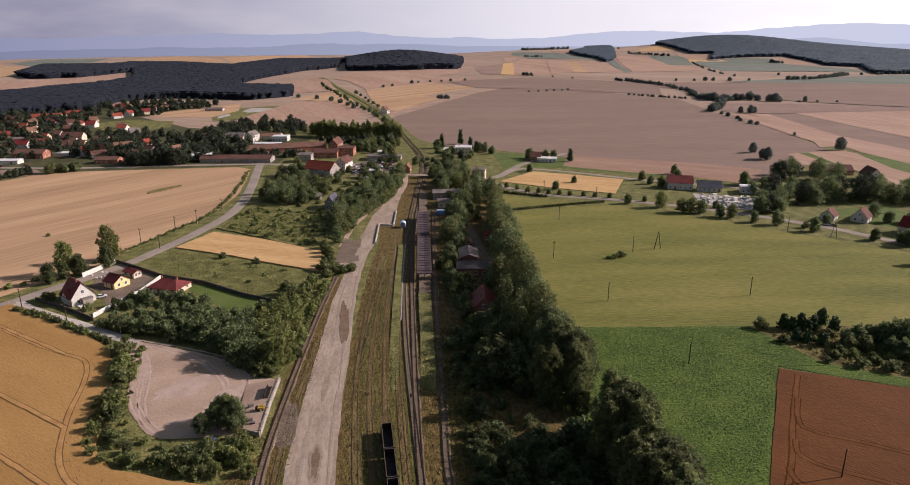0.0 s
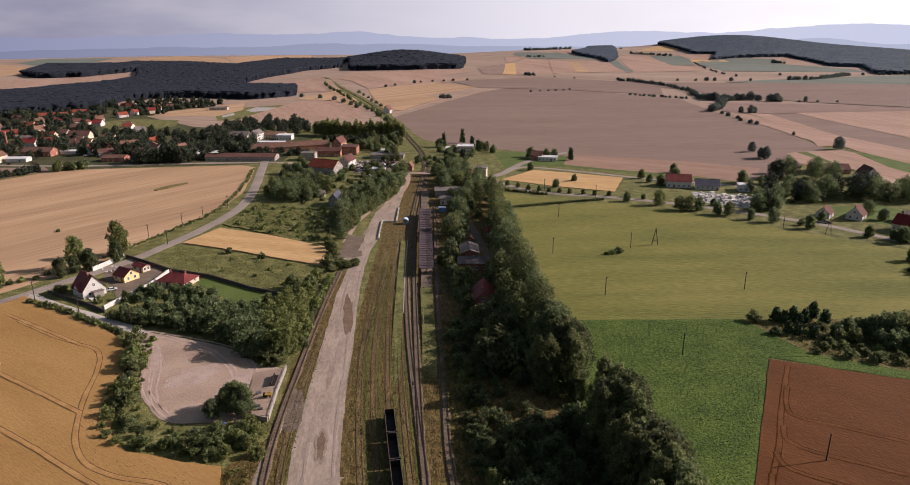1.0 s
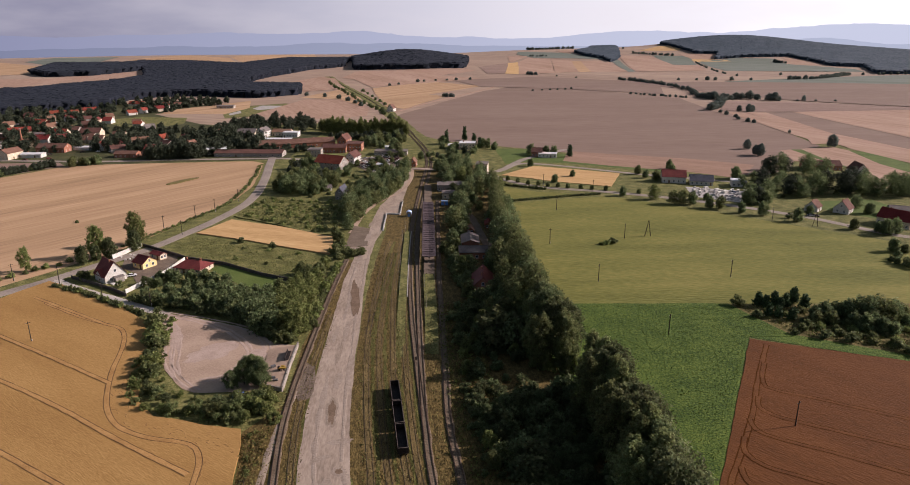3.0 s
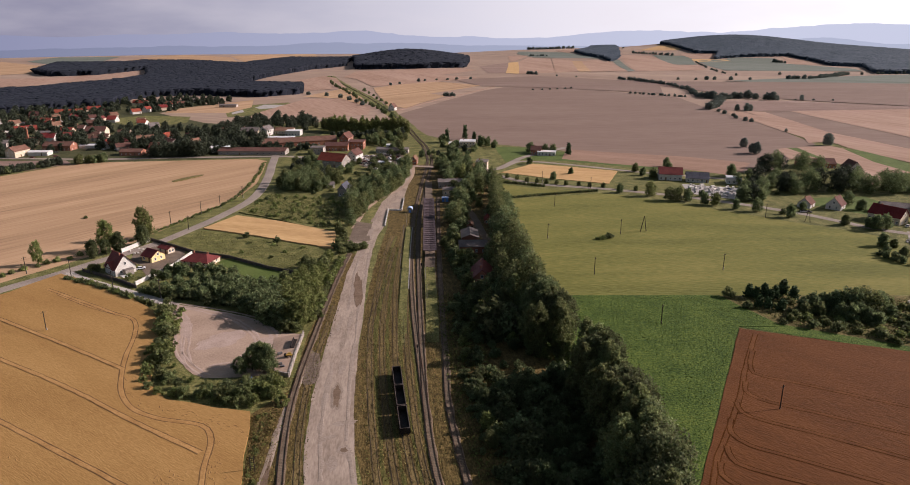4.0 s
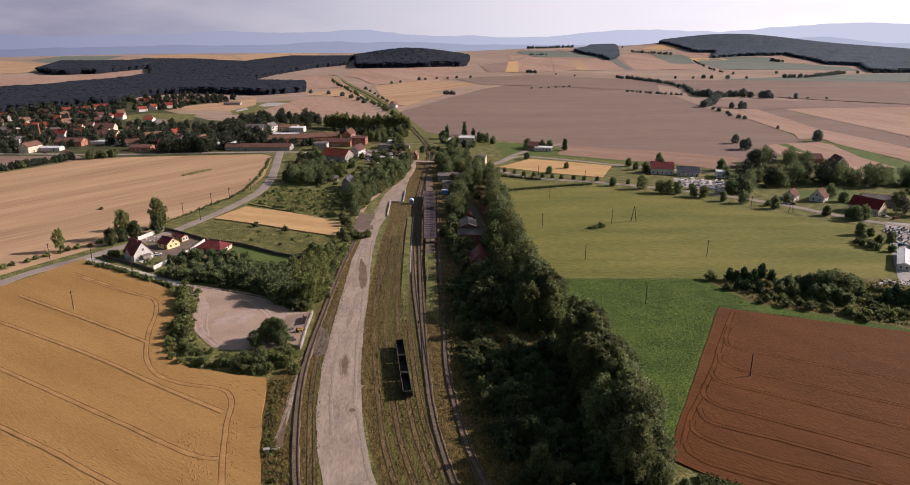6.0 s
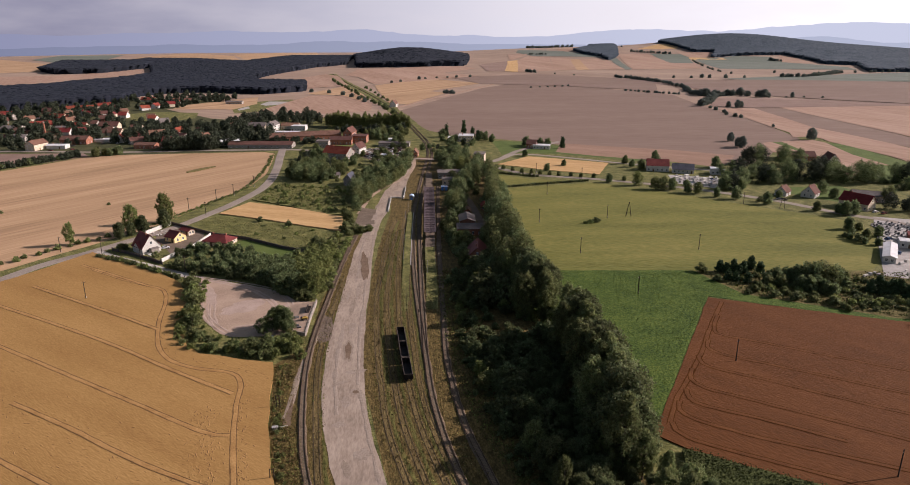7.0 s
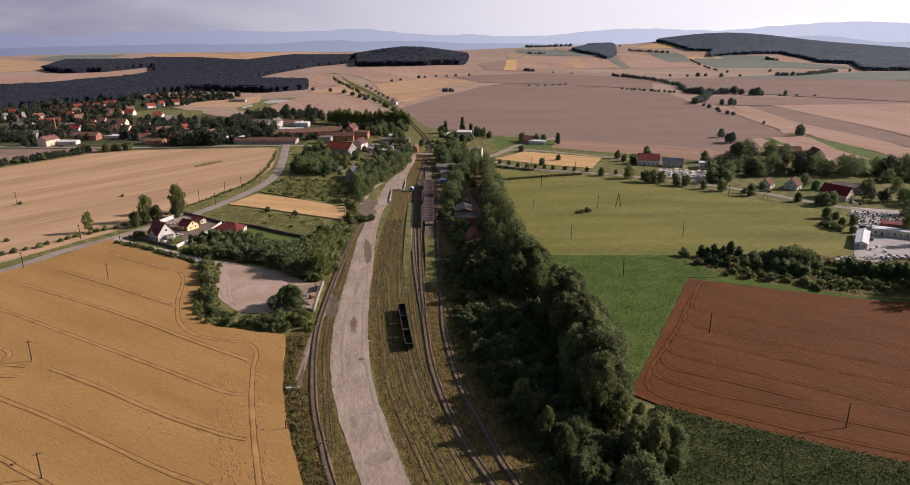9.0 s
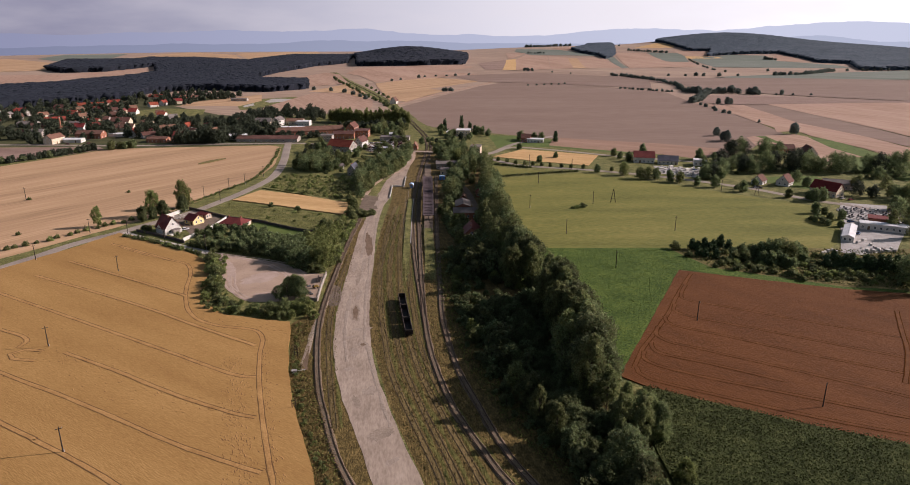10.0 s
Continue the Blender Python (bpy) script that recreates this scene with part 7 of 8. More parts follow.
# ---- the east side ----
house(221, 326, -18, 17, 10, 4.8, 4.2, WALL_WHITE, ROOF_MAROON, "white farmhouse with a maroon roof", storeys=2)
house(238, 317, -20, 16, 9, 3.2, 3.6, WALL_WHITE, ROOF_DARK, "white house with a dark slate roof", storeys=1)
house(262, 308, -20, 10, 7, 4.4, 1, WALL_WHITE, ROOF_PALE, "white workshop cube with a flat roof", flat=True, chimneys=0, name="workshop", category="workshop")
house(152, 414, -18, 16, 7, 3.4, 1, WALL_WHITE, ROOF_PALE, "low white bungalow with a flat roof", flat=True, chimneys=1)
house(144, 420, -18, 9, 8, 4.2, 3.2, BRICK, ROOF_BROWN, "brick house with a reddish roof beside the bungalow")
house(76, 462, -12, 16, 9, 3.4, 1, WALL_CREAM, ROOF_PALE, "low house with a flat pale roof", flat=True, chimneys=0)
house(86, 458, -12, 15, 10, 6.2, 1, WALL_CREAM, ROOF_PALE, "two-storey house with a flat pale roof", flat=True, storeys=2)
house(273, 253.5, 28, 8, 6.5, 3.0, 3.6, WALL_WHITE, ROOF_BROWN, "cream gabled cottage by the road", storeys=1)
house(289, 247.5, 28, 9, 7.5, 3.2, 4.8, WALL_WHITE, ROOF_ORANGE, "steep gabled white cottage by the road", storeys=1)
house(300, 223, -58, 15, 9, 4.6, 4.8, WALL_CREAM, ROOF_RED, "long farmhouse with a red tiled roof", storeys=2)
house(322, 234, -25, 22, 8, 4.2, 2.2, WALL_GREY, ROOF_GREY, "farm shed with a grey metal roof", chimneys=0, name="shed", category="shed")
house(363, 340, -15, 28, 11, 3.6, 3.4, BRICK, ROOF_BROWN, "large barn with a dark red roof", chimneys=0, name="barn", category="barn")
house(375, 318, 70, 12, 10, 4.5, 5.5, WALL_WHITE, ROOF_ORANGE, "white gabled house beyond the trees", storeys=2)
house(22, 706, 70, 12, 9, 4.5, 5, WALL_WHITE, ROOF_BROWN, "lone white house with a dark roof by the line", storeys=1)
house(279, 162, -30, 26, 5, 3.6, 1, WALL_WHITE, ROOF_PALE, "long white open hall with a pale flat roof", flat=True, chimneys=0, name="cemetery_hall", category="hall")
house(251, 159, 40, 22, 5, 3.0, 0.9, WALL_WHITE, ROOF_PALE, "low white shed with a pale roof", chimneys=0, name="shed", category="shed")
house(284, 171, -30, 11, 7, 4, 1, BRICK, ROOF_MAROON, "small hall with a flat maroon roof", flat=True, chimneys=0)

# stone yard and cemetery
plot("stone_yard", [(222, 312), (264, 292), (258, 272), (240, 272), (214, 290)], PAVING, 0.08, "pale paved stone mason's yard", category="yard", ragged=0.4)
plot("cemetery_ground", [(295.4, 207.4), (306.4, 202.5), (319.7, 197.4), (289.1, 168.4), (286.8, 158.0), (258.0, 138.0), (235.5, 137.0), (227.5, 141.0)], PAVING, 0.09, "pale gravel ground of the cemetery", category="yard", ragged=0.5)


def block(w, l, h, material, label, name, category, x, y, turn, group=""):
    bm = boxed((-w / 2, w / 2, -l / 2, l / 2, -0.05, h))
    bmesh.ops.bevel(bm, geom=bm.edges[:], offset=min(w, l, h) * 0.08, segments=1, affect="EDGES")
    ob = new(name, mesh_of(name, bm, material))
    ob.matrix_basis = at(x, y, turn, 0.1)
    return tagged(ob, label, category, group)


rnd = random.Random(77)
first = block(2.6, 1.6, 1.2, STONE, "rough pale stone block on a pile", "stone_block", "stone block", 236, 296, 10, "stone blocks in the yard")
for x, y in spots([(224, 310), (262, 292), (256, 276), (240, 275), (218, 290)], 60, 1.9, 5):
    copy_thing(first, at(x, y, rnd.uniform(0, 90), 0.1) @ Matrix.Diagonal((rnd.uniform(0.5, 1.5), rnd.uniform(0.5, 1.4), rnd.uniform(0.4, 1.5), 1)))


for x, y in [(247.1, 149.6), (242.3, 143.3), (242.6, 140.5), (244.2, 138.9), (248.3, 139.6), (251.9, 140.3), (252.3, 138.9), (257.9, 140.8), (252.8, 151.7), (250.9, 146.1), (264.8, 174.0), (271.9, 180.0), (260.0, 169.6), (281.8, 187.9), (289.7, 194.7), (297.4, 199.7), (248.7, 138.1), (249.2, 142.2), (252.2, 137.6), (255.0, 137.1), (218.0, 141.7), (221.4, 142.5), (224.8, 143.3), (225.4, 141.9)]:
    copy_thing(first, at(x, y, rnd.uniform(0, 90), 0.1) @ Matrix.Diagonal((rnd.uniform(0.4, 1.2), rnd.uniform(0.4, 1.2), rnd.uniform(0.4, 1.4), 1)))
for x, y in spots([(-134, 246), (-129, 254), (-122, 248), (-127, 242)], 7, 1.8, 6):
    copy_thing(first, at(x, y, rnd.uniform(0, 90), 0.05) @ Matrix.Diagonal((0.4, 0.5, 0.5, 1)))


def grave(material, label):
    t = thing("grave", label, "grave", group="graves in the cemetery")
    part("slab", boxed((-0.6, 0.6, -1.1, 1.1, 0, 0.35)), material, t)
    part("headstone", boxed((-0.5, 0.5, 1.1, 1.3, 0, 1.15)), material, t)
    return t


kinds = [grave(STONE, "pale stone grave with an upright headstone"), grave(DARK_STONE, "dark polished grave with an upright headstone")]
spare = list(kinds)
c, s = math.cos(radians(-18)), math.sin(radians(-18))
for i in range(11):
    for j in range(13):
        u, v = i * 3.6 + (0.8 if i % 3 == 0 else 0), j * 2.5
        x, y = 272 + u * c - v * s, 167 + u * s + v * c + 4
        if rnd.random() < 0.12 or not inside(x, y, [(268, 188), (290, 200), (317, 195.5), (324, 180), (306, 158), (272, 166)]):
            continue
        m = at(x, y, -18 + rnd.uniform(-3, 3), 0.1)
        if spare:
            spare.pop().matrix_basis = m
        else:
            copy_thing(rnd.choice(kinds), m)


# ---- cars ----
def car(paint, label):
    t = thing("car", label, "car", group="parked cars")
    bm = bmesh.new()
    prof = [(-2.1, 0.35), (-2.15, 0.75), (-1.6, 0.92), (1.15, 0.92), (2.0, 0.78), (2.12, 0.4)]
    a = [bm.verts.new((x, -0.85, z)) for x, z in prof]
    b = [bm.verts.new((x, 0.85, z)) for x, z in prof]
    bm.faces.new(a)
    bm.faces.new(b[::-1])
    for k in range(len(prof)):
        bm.faces.new((a[k], b[k], b[(k + 1) % len(prof)], a[(k + 1) % len(prof)]))
    part("body", bm, paint, t)
    bm = bmesh.new()
    prof = [(-1.75, 0.9), (-1.25, 1.38), (0.35, 1.42), (1.05, 0.92)]
    a = [bm.verts.new((x, -0.74, z)) for x, z in prof]
    b = [bm.verts.new((x, 0.74, z)) for x, z in prof]
    bm.faces.new(a)
    bm.faces.new(b[::-1])
    for k in range(4):
        bm.faces.new((a[k], b[k], b[(k + 1) % 4], a[(k + 1) % 4]))
    part("cabin_glass", bm, PANE, t)
    part("roof_panel", boxed((-1.2, 0.32, -0.72, 0.72, 1.41, 1.45)), paint, t)
    for x in (-1.35, 1.3):
        for y in (-0.86, 0.86):
            part("wheel", tube(bmesh.new(), (x, y - 0.1, 0.32), (x, y + 0.1, 0.32), 0.32, 0.32, 12), TYRE, t)
    return t


cars = [car(ROOF_PALE, "silver car parked in the open"), car(PAINT_BLUE, "blue car parked in the open"), car(ROOF_MAROON, "dark red car parked in the open"), car(WALL_WHITE, "white car parked in the open"), car(DARK_WALL, "dark grey car parked in the open")]
lot = spots([(-24, 434), (16, 440), (20, 404), (-2, 384), (-20, 412)], 70, 3.3, 8) + [(-262, 500), (-250, 498), (-276, 500), (-300, 494), (-240, 500), (-232, 498), (-310, 476), (-292, 478)]
plot("car_yard", [(-26, 436), (20, 444), (23, 404), (-2, 380), (-22, 412)], EARTH, 0.10, "earthen yard crowded with old cars", category="yard", ragged=0.6)
cars[1].matrix_basis = at(-47.6, 134.6, 70)
cars[0].matrix_basis = at(262.5, 244, -40, 0.18)
for c2, (x, y) in zip((cars[2], cars[3], cars[4]), lot[:3]):
    c2.matrix_basis = at(x, y, 40, 0.12)
for x, y in lot[3:]:
    copy_thing(rnd.choice([cars[0], cars[0], cars[2], cars[3], cars[4], cars[4]]), at(x, y, rnd.uniform(0, 180), 0.12))
for x, y, a in ((265, 243, -40), (243, 296, 20), (247, 293, 30), (240, 285, 60), (-117, 226, 30), (303, 213, 20), (306, 210, 20), (270, 176, 10), (262, 174, 40), (258, 160, 50)):
    copy_thing(rnd.choice(cars), at(x, y, a, 0.15))


# ---- coal wagons ----
def wagon():
    t = thing("open_wagon", "sooty black open coal wagon on the siding", "wagon", group="coal wagons")
    L, W = 11.9, 2.75
    part("floor", boxed((-W / 2, W / 2, -L / 2, L / 2, 1.1, 1.25)), WAGON, t)
    for sx in (-1, 1):
        part("side", boxed((sx * W / 2 - 0.05, sx * W / 2 + 0.05, -L / 2, L / 2, 1.25, 2.95)), WAGON, t)
        x0, x1 = sorted((sx * (W / 2 + 0.05), sx * (W / 2 + 0.15)))
        for k in range(10):
            yy = -L / 2 + 0.15 + k * (L - 0.3) / 9
            part("side_rib", boxed((x0, x1, yy - 0.07, yy + 0.07, 1.2, 2.9)), WAGON, t)
        part("side_rim", boxed((sx * W / 2 - 0.08, sx * W / 2 + 0.10, -L / 2, L / 2, 2.95, 3.04)), WAGON_RIM, t)
        part("sill", boxed((sx * 1.0 - 0.08, sx * 1.0 + 0.08, -L / 2, L / 2, 0.82, 1.1)), WAGON, t)
    for sy in (-1, 1):
        part("end", boxed((-W / 2 + 0.05, W / 2 - 0.05, sy * L / 2 - 0.06, sy * L / 2 + 0.06, 1.25, 2.95)), WAGON, t)
        part("end_rim", boxed((-W / 2 + 0.08, W / 2 - 0.08, sy * L / 2 - 0.09, sy * L / 2 + 0.09, 2.95, 3.04)), WAGON_RIM, t)
        bogie = part("bogie", boxed((-0.98, -0.84, sy * 3.9 - 1.3, sy * 3.9 + 1.3, 0.5, 0.8), (0.84, 0.98, sy * 3.9 - 1.3, sy * 3.9 + 1.3, 0.5, 0.8), (-0.84, 0.84, sy * 3.9 - 0.2, sy * 3.9 + 0.2, 0.55, 0.82)), WAGON, t)
        for dy in (-0.9, 0.9):
            yy = sy * 3.9 + dy
            part("axle", tube(bmesh.new(), (-0.7, yy, 0.62), (0.7, yy, 0.62), 0.08, 0.08, 8), RUST, bogie)
            for sx in (-1, 1):
                part("wheel", tube(bmesh.new(), (sx * 0.755 - 0.06, yy, 0.62), (sx * 0.755 + 0.06, yy, 0.62), 0.46, 0.46, 18), RUST, bogie)
        for sx in (-1, 1):
            part("buffer", tube(bmesh.new(), (sx * 0.87, sy * L / 2, 1.0), (sx * 0.87, sy * (L / 2 + 0.32), 1.0), 0.1, 0.2, 10), WAGON, t)
    return t


w1 = wagon()
w1.matrix_basis = at(1.35, 125.9, 2.4)
copy_thing(w1, at(1.72, 116.7, 2.6))
copy_thing(w1, at(2.18, 107.4, 2.9))


# ---- the loading ramp in the gravel yard ----
wall_run([(-32.6, 158), (-33.6, 147), (-34.2, 135)], 1.75, 0.5, WALL_GREY, "pale concrete retaining wall beside the siding", name="retaining_wall", seg=4)
wall_run([(-34.3, 134.6), (-42, 138)], 1.5, 0.4, WALL_GREY, "grey concrete end wall of the ramp", name="retaining_wall", seg=4)
bm = bmesh.new()
v = [bm.verts.new((*site(x, y), z)) for x, y, z in ((-41.8, 138.4, 0.9), (-34.6, 135.2, 1.5), (-33.0, 157, 1.5), (-43, 158, 0.1), (-41.8, 138.4, -0.1), (-34.6, 135.2, -0.1), (-33, 157, -0.1), (-43, 158, -0.1))]
for f in ((0, 1, 2, 3), (0, 4, 5, 1), (1, 5, 6, 2), (2, 6, 7, 3), (3, 7, 4, 0)):
    bm.faces.new([v[i] for i in f])
tagged(new("ramp", mesh_of("ramp", bm, GRAVEL)), "sloping gravel loading ramp", "ramp", kind="structure")
t = thing("conveyor", "yellow belt loader standing on the ramp", "conveyor", at(-35.6, 143.5, -12, 1.5) @ Matrix.Diagonal((0.62, 0.62, 0.6, 1)))
part("belt_frame", boxed((-1.6, 1.9, -0.9, 0.9, 0.9, 1.5)), YELLOW, t)
part("hopper", boxed((-0.9, 0.9, 0.9, 1.9, 0.6, 1.8)), YELLOW, t)
part("cab", boxed((-2.4, -1.4, -0.7, 0.7, 0.3, 2.0)), WAGON, t)
for x in (-1.2, 1.2):
    for y in (-0.9, 0.9):
        part("wheel", tube(bmesh.new(), (x, y - 0.14, 0.4), (x, y + 0.14, 0.4), 0.4, 0.4, 12), TYRE, t)
t = thing("steel_beam", "long rusty steel channel lying on the ramp", "beam", at(-35.0, 151, -4, 1.52))
part("channel", boxed((-0.7, -0.5, -3.5, 3.5, 0, 0.9), (-0.7, 0.7, -3.5, 3.5, 0, 0.12)), WAGON, t)
for x, y, a in ((-38, 140, 20), (-40.5, 141.5, 60), (-37, 138.6, 0), (-39, 146, 30)):
    block(1.6, 0.9, 0.8, DARK_STONE, "dark concrete lump on the ramp", "concrete_block", "block", x, y, a).location.z = 1.0


# ---- poles, lamps, signals ----
def pole(x, y, h, label="weathered wooden utility pole", lean=0.0, arm=True):
    t = thing("utility_pole", label, "pole", at(x, y, random.Random(int(x + y)).uniform(0, 60)), "utility poles")
    part("shaft", tube(bmesh.new(), (0, 0, -0.4), (lean, 0, h), 0.19, 0.13, 8), WOOD_POLE, t)
    if arm:
        part("crossarm", boxed((-0.9 + lean, 0.9 + lean, -0.06, 0.06, h - 0.7, h - 0.56)), WOOD_POLE, t)
        for xx in (-0.75, 0, 0.75):
            part("insulator", tube(bmesh.new(), (xx + lean, 0, h - 0.56), (xx + lean, 0, h - 0.36), 0.05, 0.04, 6), STONE, t)
    part("foot_stub", tube(bmesh.new(), (0.25, 0, -0.3), (0.22, 0, 1.6), 0.12, 0.12, 6), STONE, t)
    return t


for x, y in ((89, 230.6), (111, 280), (96.6, 186.6), (132, 230.4), (104.8, 143.2), (159.4, 180.8), (115.4, 95.6), (124.4, 47.1), (-168.7, 229.7), (-176.4, 195.6), (-126.9, 117), (-94.1, 64.6), (-241.4, 298.1),
             (-124.6, 284.5), (-112.6, 300.5), (-104.2, 310.8), (-94.9, 330), (-111.6, 275), (-146, 223), (-121, 207.5), (-97, 196), (232, 240), (150, 312), (120, 332), (-130, 116 + 60)):
    pole(x, y, 8.6)
t = thing("a_frame_pole", "two-legged wooden A-frame utility pole in the meadow", "pole", at(146.5, 231.5, -8))
part("leg", tube(bmesh.new(), (-1.7, 0, -0.3), (-0.05, 0, 9.2), 0.24, 0.16, 8), WOOD_POLE, t)
part("leg", tube(bmesh.new(), (1.7, 0, -0.3), (0.05, 0, 9.2), 0.24, 0.16, 8), WOOD_POLE, t)
part("brace", tube(bmesh.new(), (-1.2, 0, 2.6), (1.2, 0, 2.6), 0.08, 0.08, 6), WOOD_POLE, t)
t = thing("a_frame_pole", "two-legged wooden A-frame pole beside the road", "pole", at(251, 229, -40))
part("leg", tube(bmesh.new(), (-1.5, 0, -0.3), (-0.05, 0, 9), 0.16, 0.1, 8), WOOD_POLE, t)
part("leg", tube(bmesh.new(), (1.5, 0, -0.3), (0.05, 0, 9), 0.16, 0.1, 8), WOOD_POLE, t)
part("brace", tube(bmesh.new(), (-1.1, 0, 2.6), (1.1, 0, 2.6), 0.08, 0.08, 6), WOOD_POLE, t)


def double_post(x, y, h):
    t = thing("double_post", "old wooden double post with rungs in the weeds", "post", at(x, y, 10))
    for o in (-0.55, 0.55):
        bm = bmesh.new()
        tube(bm, (o, 0, -0.3), (o * 0.85, 0, h), 0.13, 0.1, 8)
        part("post", bm, WOOD_POLE, t)
    for z in (0.35, 0.62, 0.9):
        bm = bmesh.new()
        tube(bm, (-0.62, 0, h * z), (0.62, 0, h * z), 0.07, 0.07, 6)
        part("rung", bm, WOOD_POLE, t)


def culvert():
    t = thing("culvert_head", "small whitish concrete culvert head beside the path", "culvert", at(*CULVERT, 8))
    bm = boxed((-0.7, 0.7, -0.45, 0.45, -0.2, 0.9))
    bmesh.ops.bevel(bm, geom=bm.edges[:], offset=0.06, segments=1, affect="EDGES")
    part("headwall", bm, STONE, t)
    bm = boxed((-0.85, 0.85, -0.6, 0.6, 0.9, 1.02))
    part("cap", bm, STONE, t)
    bm = bmesh.new()
    tube(bm, (0.5, 0, 0.7), (3.6, 0.1, 0.75), 0.08, 0.08, 8)
    part("pipe", bm, FRAME, t, "pale pipe railing")
    for u in (2.0, 3.4):
        bm = bmesh.new()
        tube(bm, (u, 0.05, -0.2), (u, 0.05, 0.75), 0.05, 0.05, 6)
        part("support", bm, FRAME, t)


CULVERT = (-37.1, 89.1)
culvert()
double_post(-37.7, 97.8, 4.6)
double_post(-34.7, 71.9, 3.4)


def platform_lamp(x, y, z):
    t = thing("platform_lamp", "slim concrete platform lamp post", "lamp post", at(x, y, 0, z), "platform lamps")
    part("post", tube(bmesh.new(), (0, 0, -0.1), (0, 0, 6.2), 0.11, 0.07, 8), WALL_GREY, t)
    part("arm", tube(bmesh.new(), (0, 0, 6.1), (0.8, 0, 6.35), 0.05, 0.04, 6), WALL_GREY, t)
    part("lamp_head", boxed((0.6, 1.1, -0.12, 0.12, 6.28, 6.42)), WAGON, t)


for x, y in ((13, 262), (10.4, 246), (7.9, 217), (6.0, 193), (6.7, 209)):
    platform_lamp(x, y, 0.5)
platform_lamp(17.3, 193, 0.78)
platform_lamp(16.2, 176, 0.78)


def signal(x, y):
    t = thing("railway_signal", "small dark railway signal beside the track", "signal", at(x, y, 0, 0.2))
    part("mast", tube(bmesh.new(), (0, 0, -0.2), (0, 0, 3.2), 0.08, 0.07, 8), WAGON, t)
    part("signal_head", boxed((-0.25, 0.25, -0.12, 0.12, 2.4, 3.6)), WAGON, t)


signal(16.4, 203.5)
signal(9.0, 140)
signal(28, 330)
for y in (388, 396):
    t = thing("crossing_barrier", "raised red and white crossing barrier arm", "barrier", at(24.5 if y > 390 else 49.5, y, 0))
    part("post", boxed((-0.2, 0.2, -0.2, 0.2, 0, 1.2)), WALL_GREY, t)
    part("arm", tube(bmesh.new(), (0, 0, 1.0), (0.8, 0, 6.8), 0.08, 0.05, 6), WALL_WHITE, t)


# ---- tramlines in the crops ----
def tramlines(pts, lift, gauge=1.6, parent=None, dark=None, ridge_mat=None, broad=1.0):
    """A tractor lane: a pressed strip between two wheel ruts, ribbons darkened like shaded grooves."""
    line = spline(pts, 2.5)
    lift += 0.0025 * len(parent.children)
    bm = bmesh.new()
    w = gauge / 2
    ribbon(bm, line, [(-w, lift - 0.02), (-w * 0.5, lift + 0.01), (w * 0.5, lift + 0.01), (w, lift - 0.02)], 0.25)
    part("pressed_strip", bm, ridge_mat, parent)
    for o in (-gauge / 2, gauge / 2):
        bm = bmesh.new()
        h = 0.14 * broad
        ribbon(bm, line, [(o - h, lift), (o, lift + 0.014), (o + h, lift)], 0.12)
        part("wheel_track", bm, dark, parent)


PRESSED = surface("pressed_straw", (0.25, 0.133, 0.046), (0.325, 0.18, 0.066), (0.41, 0.236, 0.09), big=6, fine=0.5, bump=0.3)
# dark straw tone holding the shade of wheel ruts and laid ears
RUT_SHADE = surface("tramline_shadow_straw", (0.085, 0.044, 0.018), (0.125, 0.066, 0.027), (0.18, 0.10, 0.04), big=6, fine=0.5, bump=0.3)
PALE_RIDGE = surface("bent_brown_straw", (0.07, 0.026, 0.0075), (0.1, 0.037, 0.0105), (0.135, 0.054, 0.016), big=6, fine=0.5, bump=0.3)
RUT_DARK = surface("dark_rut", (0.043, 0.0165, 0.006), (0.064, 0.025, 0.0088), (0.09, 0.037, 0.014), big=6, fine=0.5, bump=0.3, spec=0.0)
ripe_field = next(o for o in scene.objects if o.name == "ripe_field")
for pts in ([(-30, 25), (-35.9, 45), (-38.7, 53.7), (-43.3, 69), (-47.5, 85), (-50.4, 100), (-51.5, 110), (-56, 116), (-69, 120.7), (-79.5, 127), (-86.6, 137), (-92, 152), (-95.7, 169), (-101, 179), (-111, 185), (-123.4, 192.3), (-141.6, 205)],
            [(-260, 218), (-171, 162), (-136.4, 140.5), (-106.5, 121.7), (-80.3, 105.2), (-57.2, 90.7), (-49.3, 88)],
            [(-260, 178), (-134, 103.8), (-108.6, 89.3), (-85.7, 75.4), (-65.4, 62.9), (-47.7, 53.3), (-39.6, 49.3)],
            [(-240, 152), (-118, 78.7), (-104, 70), (-91, 62), (-75, 51.3), (-50, 34), (-36, 24)],
            [(-119, 112), (-96, 98.4), (-72.6, 83.5), (-52.6, 72.4), (-45.3, 69.4)],
            [(-166, 177.4), (-135, 159), (-103.6, 139.6), (-78, 122), (-53, 105.6)],
            [(-149, 210.7), (-108, 183.2)],
            [(-151.5, 131.5), (-139.8, 125), (-136.4, 121), (-137.2, 117.6)],
            [(-127, 114), (-134, 116), (-137.5, 114), (-134.8, 111), (-126.4, 108.7)],
            [(-158.8, 191), (-122, 167.5), (-90.4, 146.8)]):
    tramlines(pts, 0.77, parent=wheat_field, dark=RUT_SHADE, ridge_mat=PRESSED)
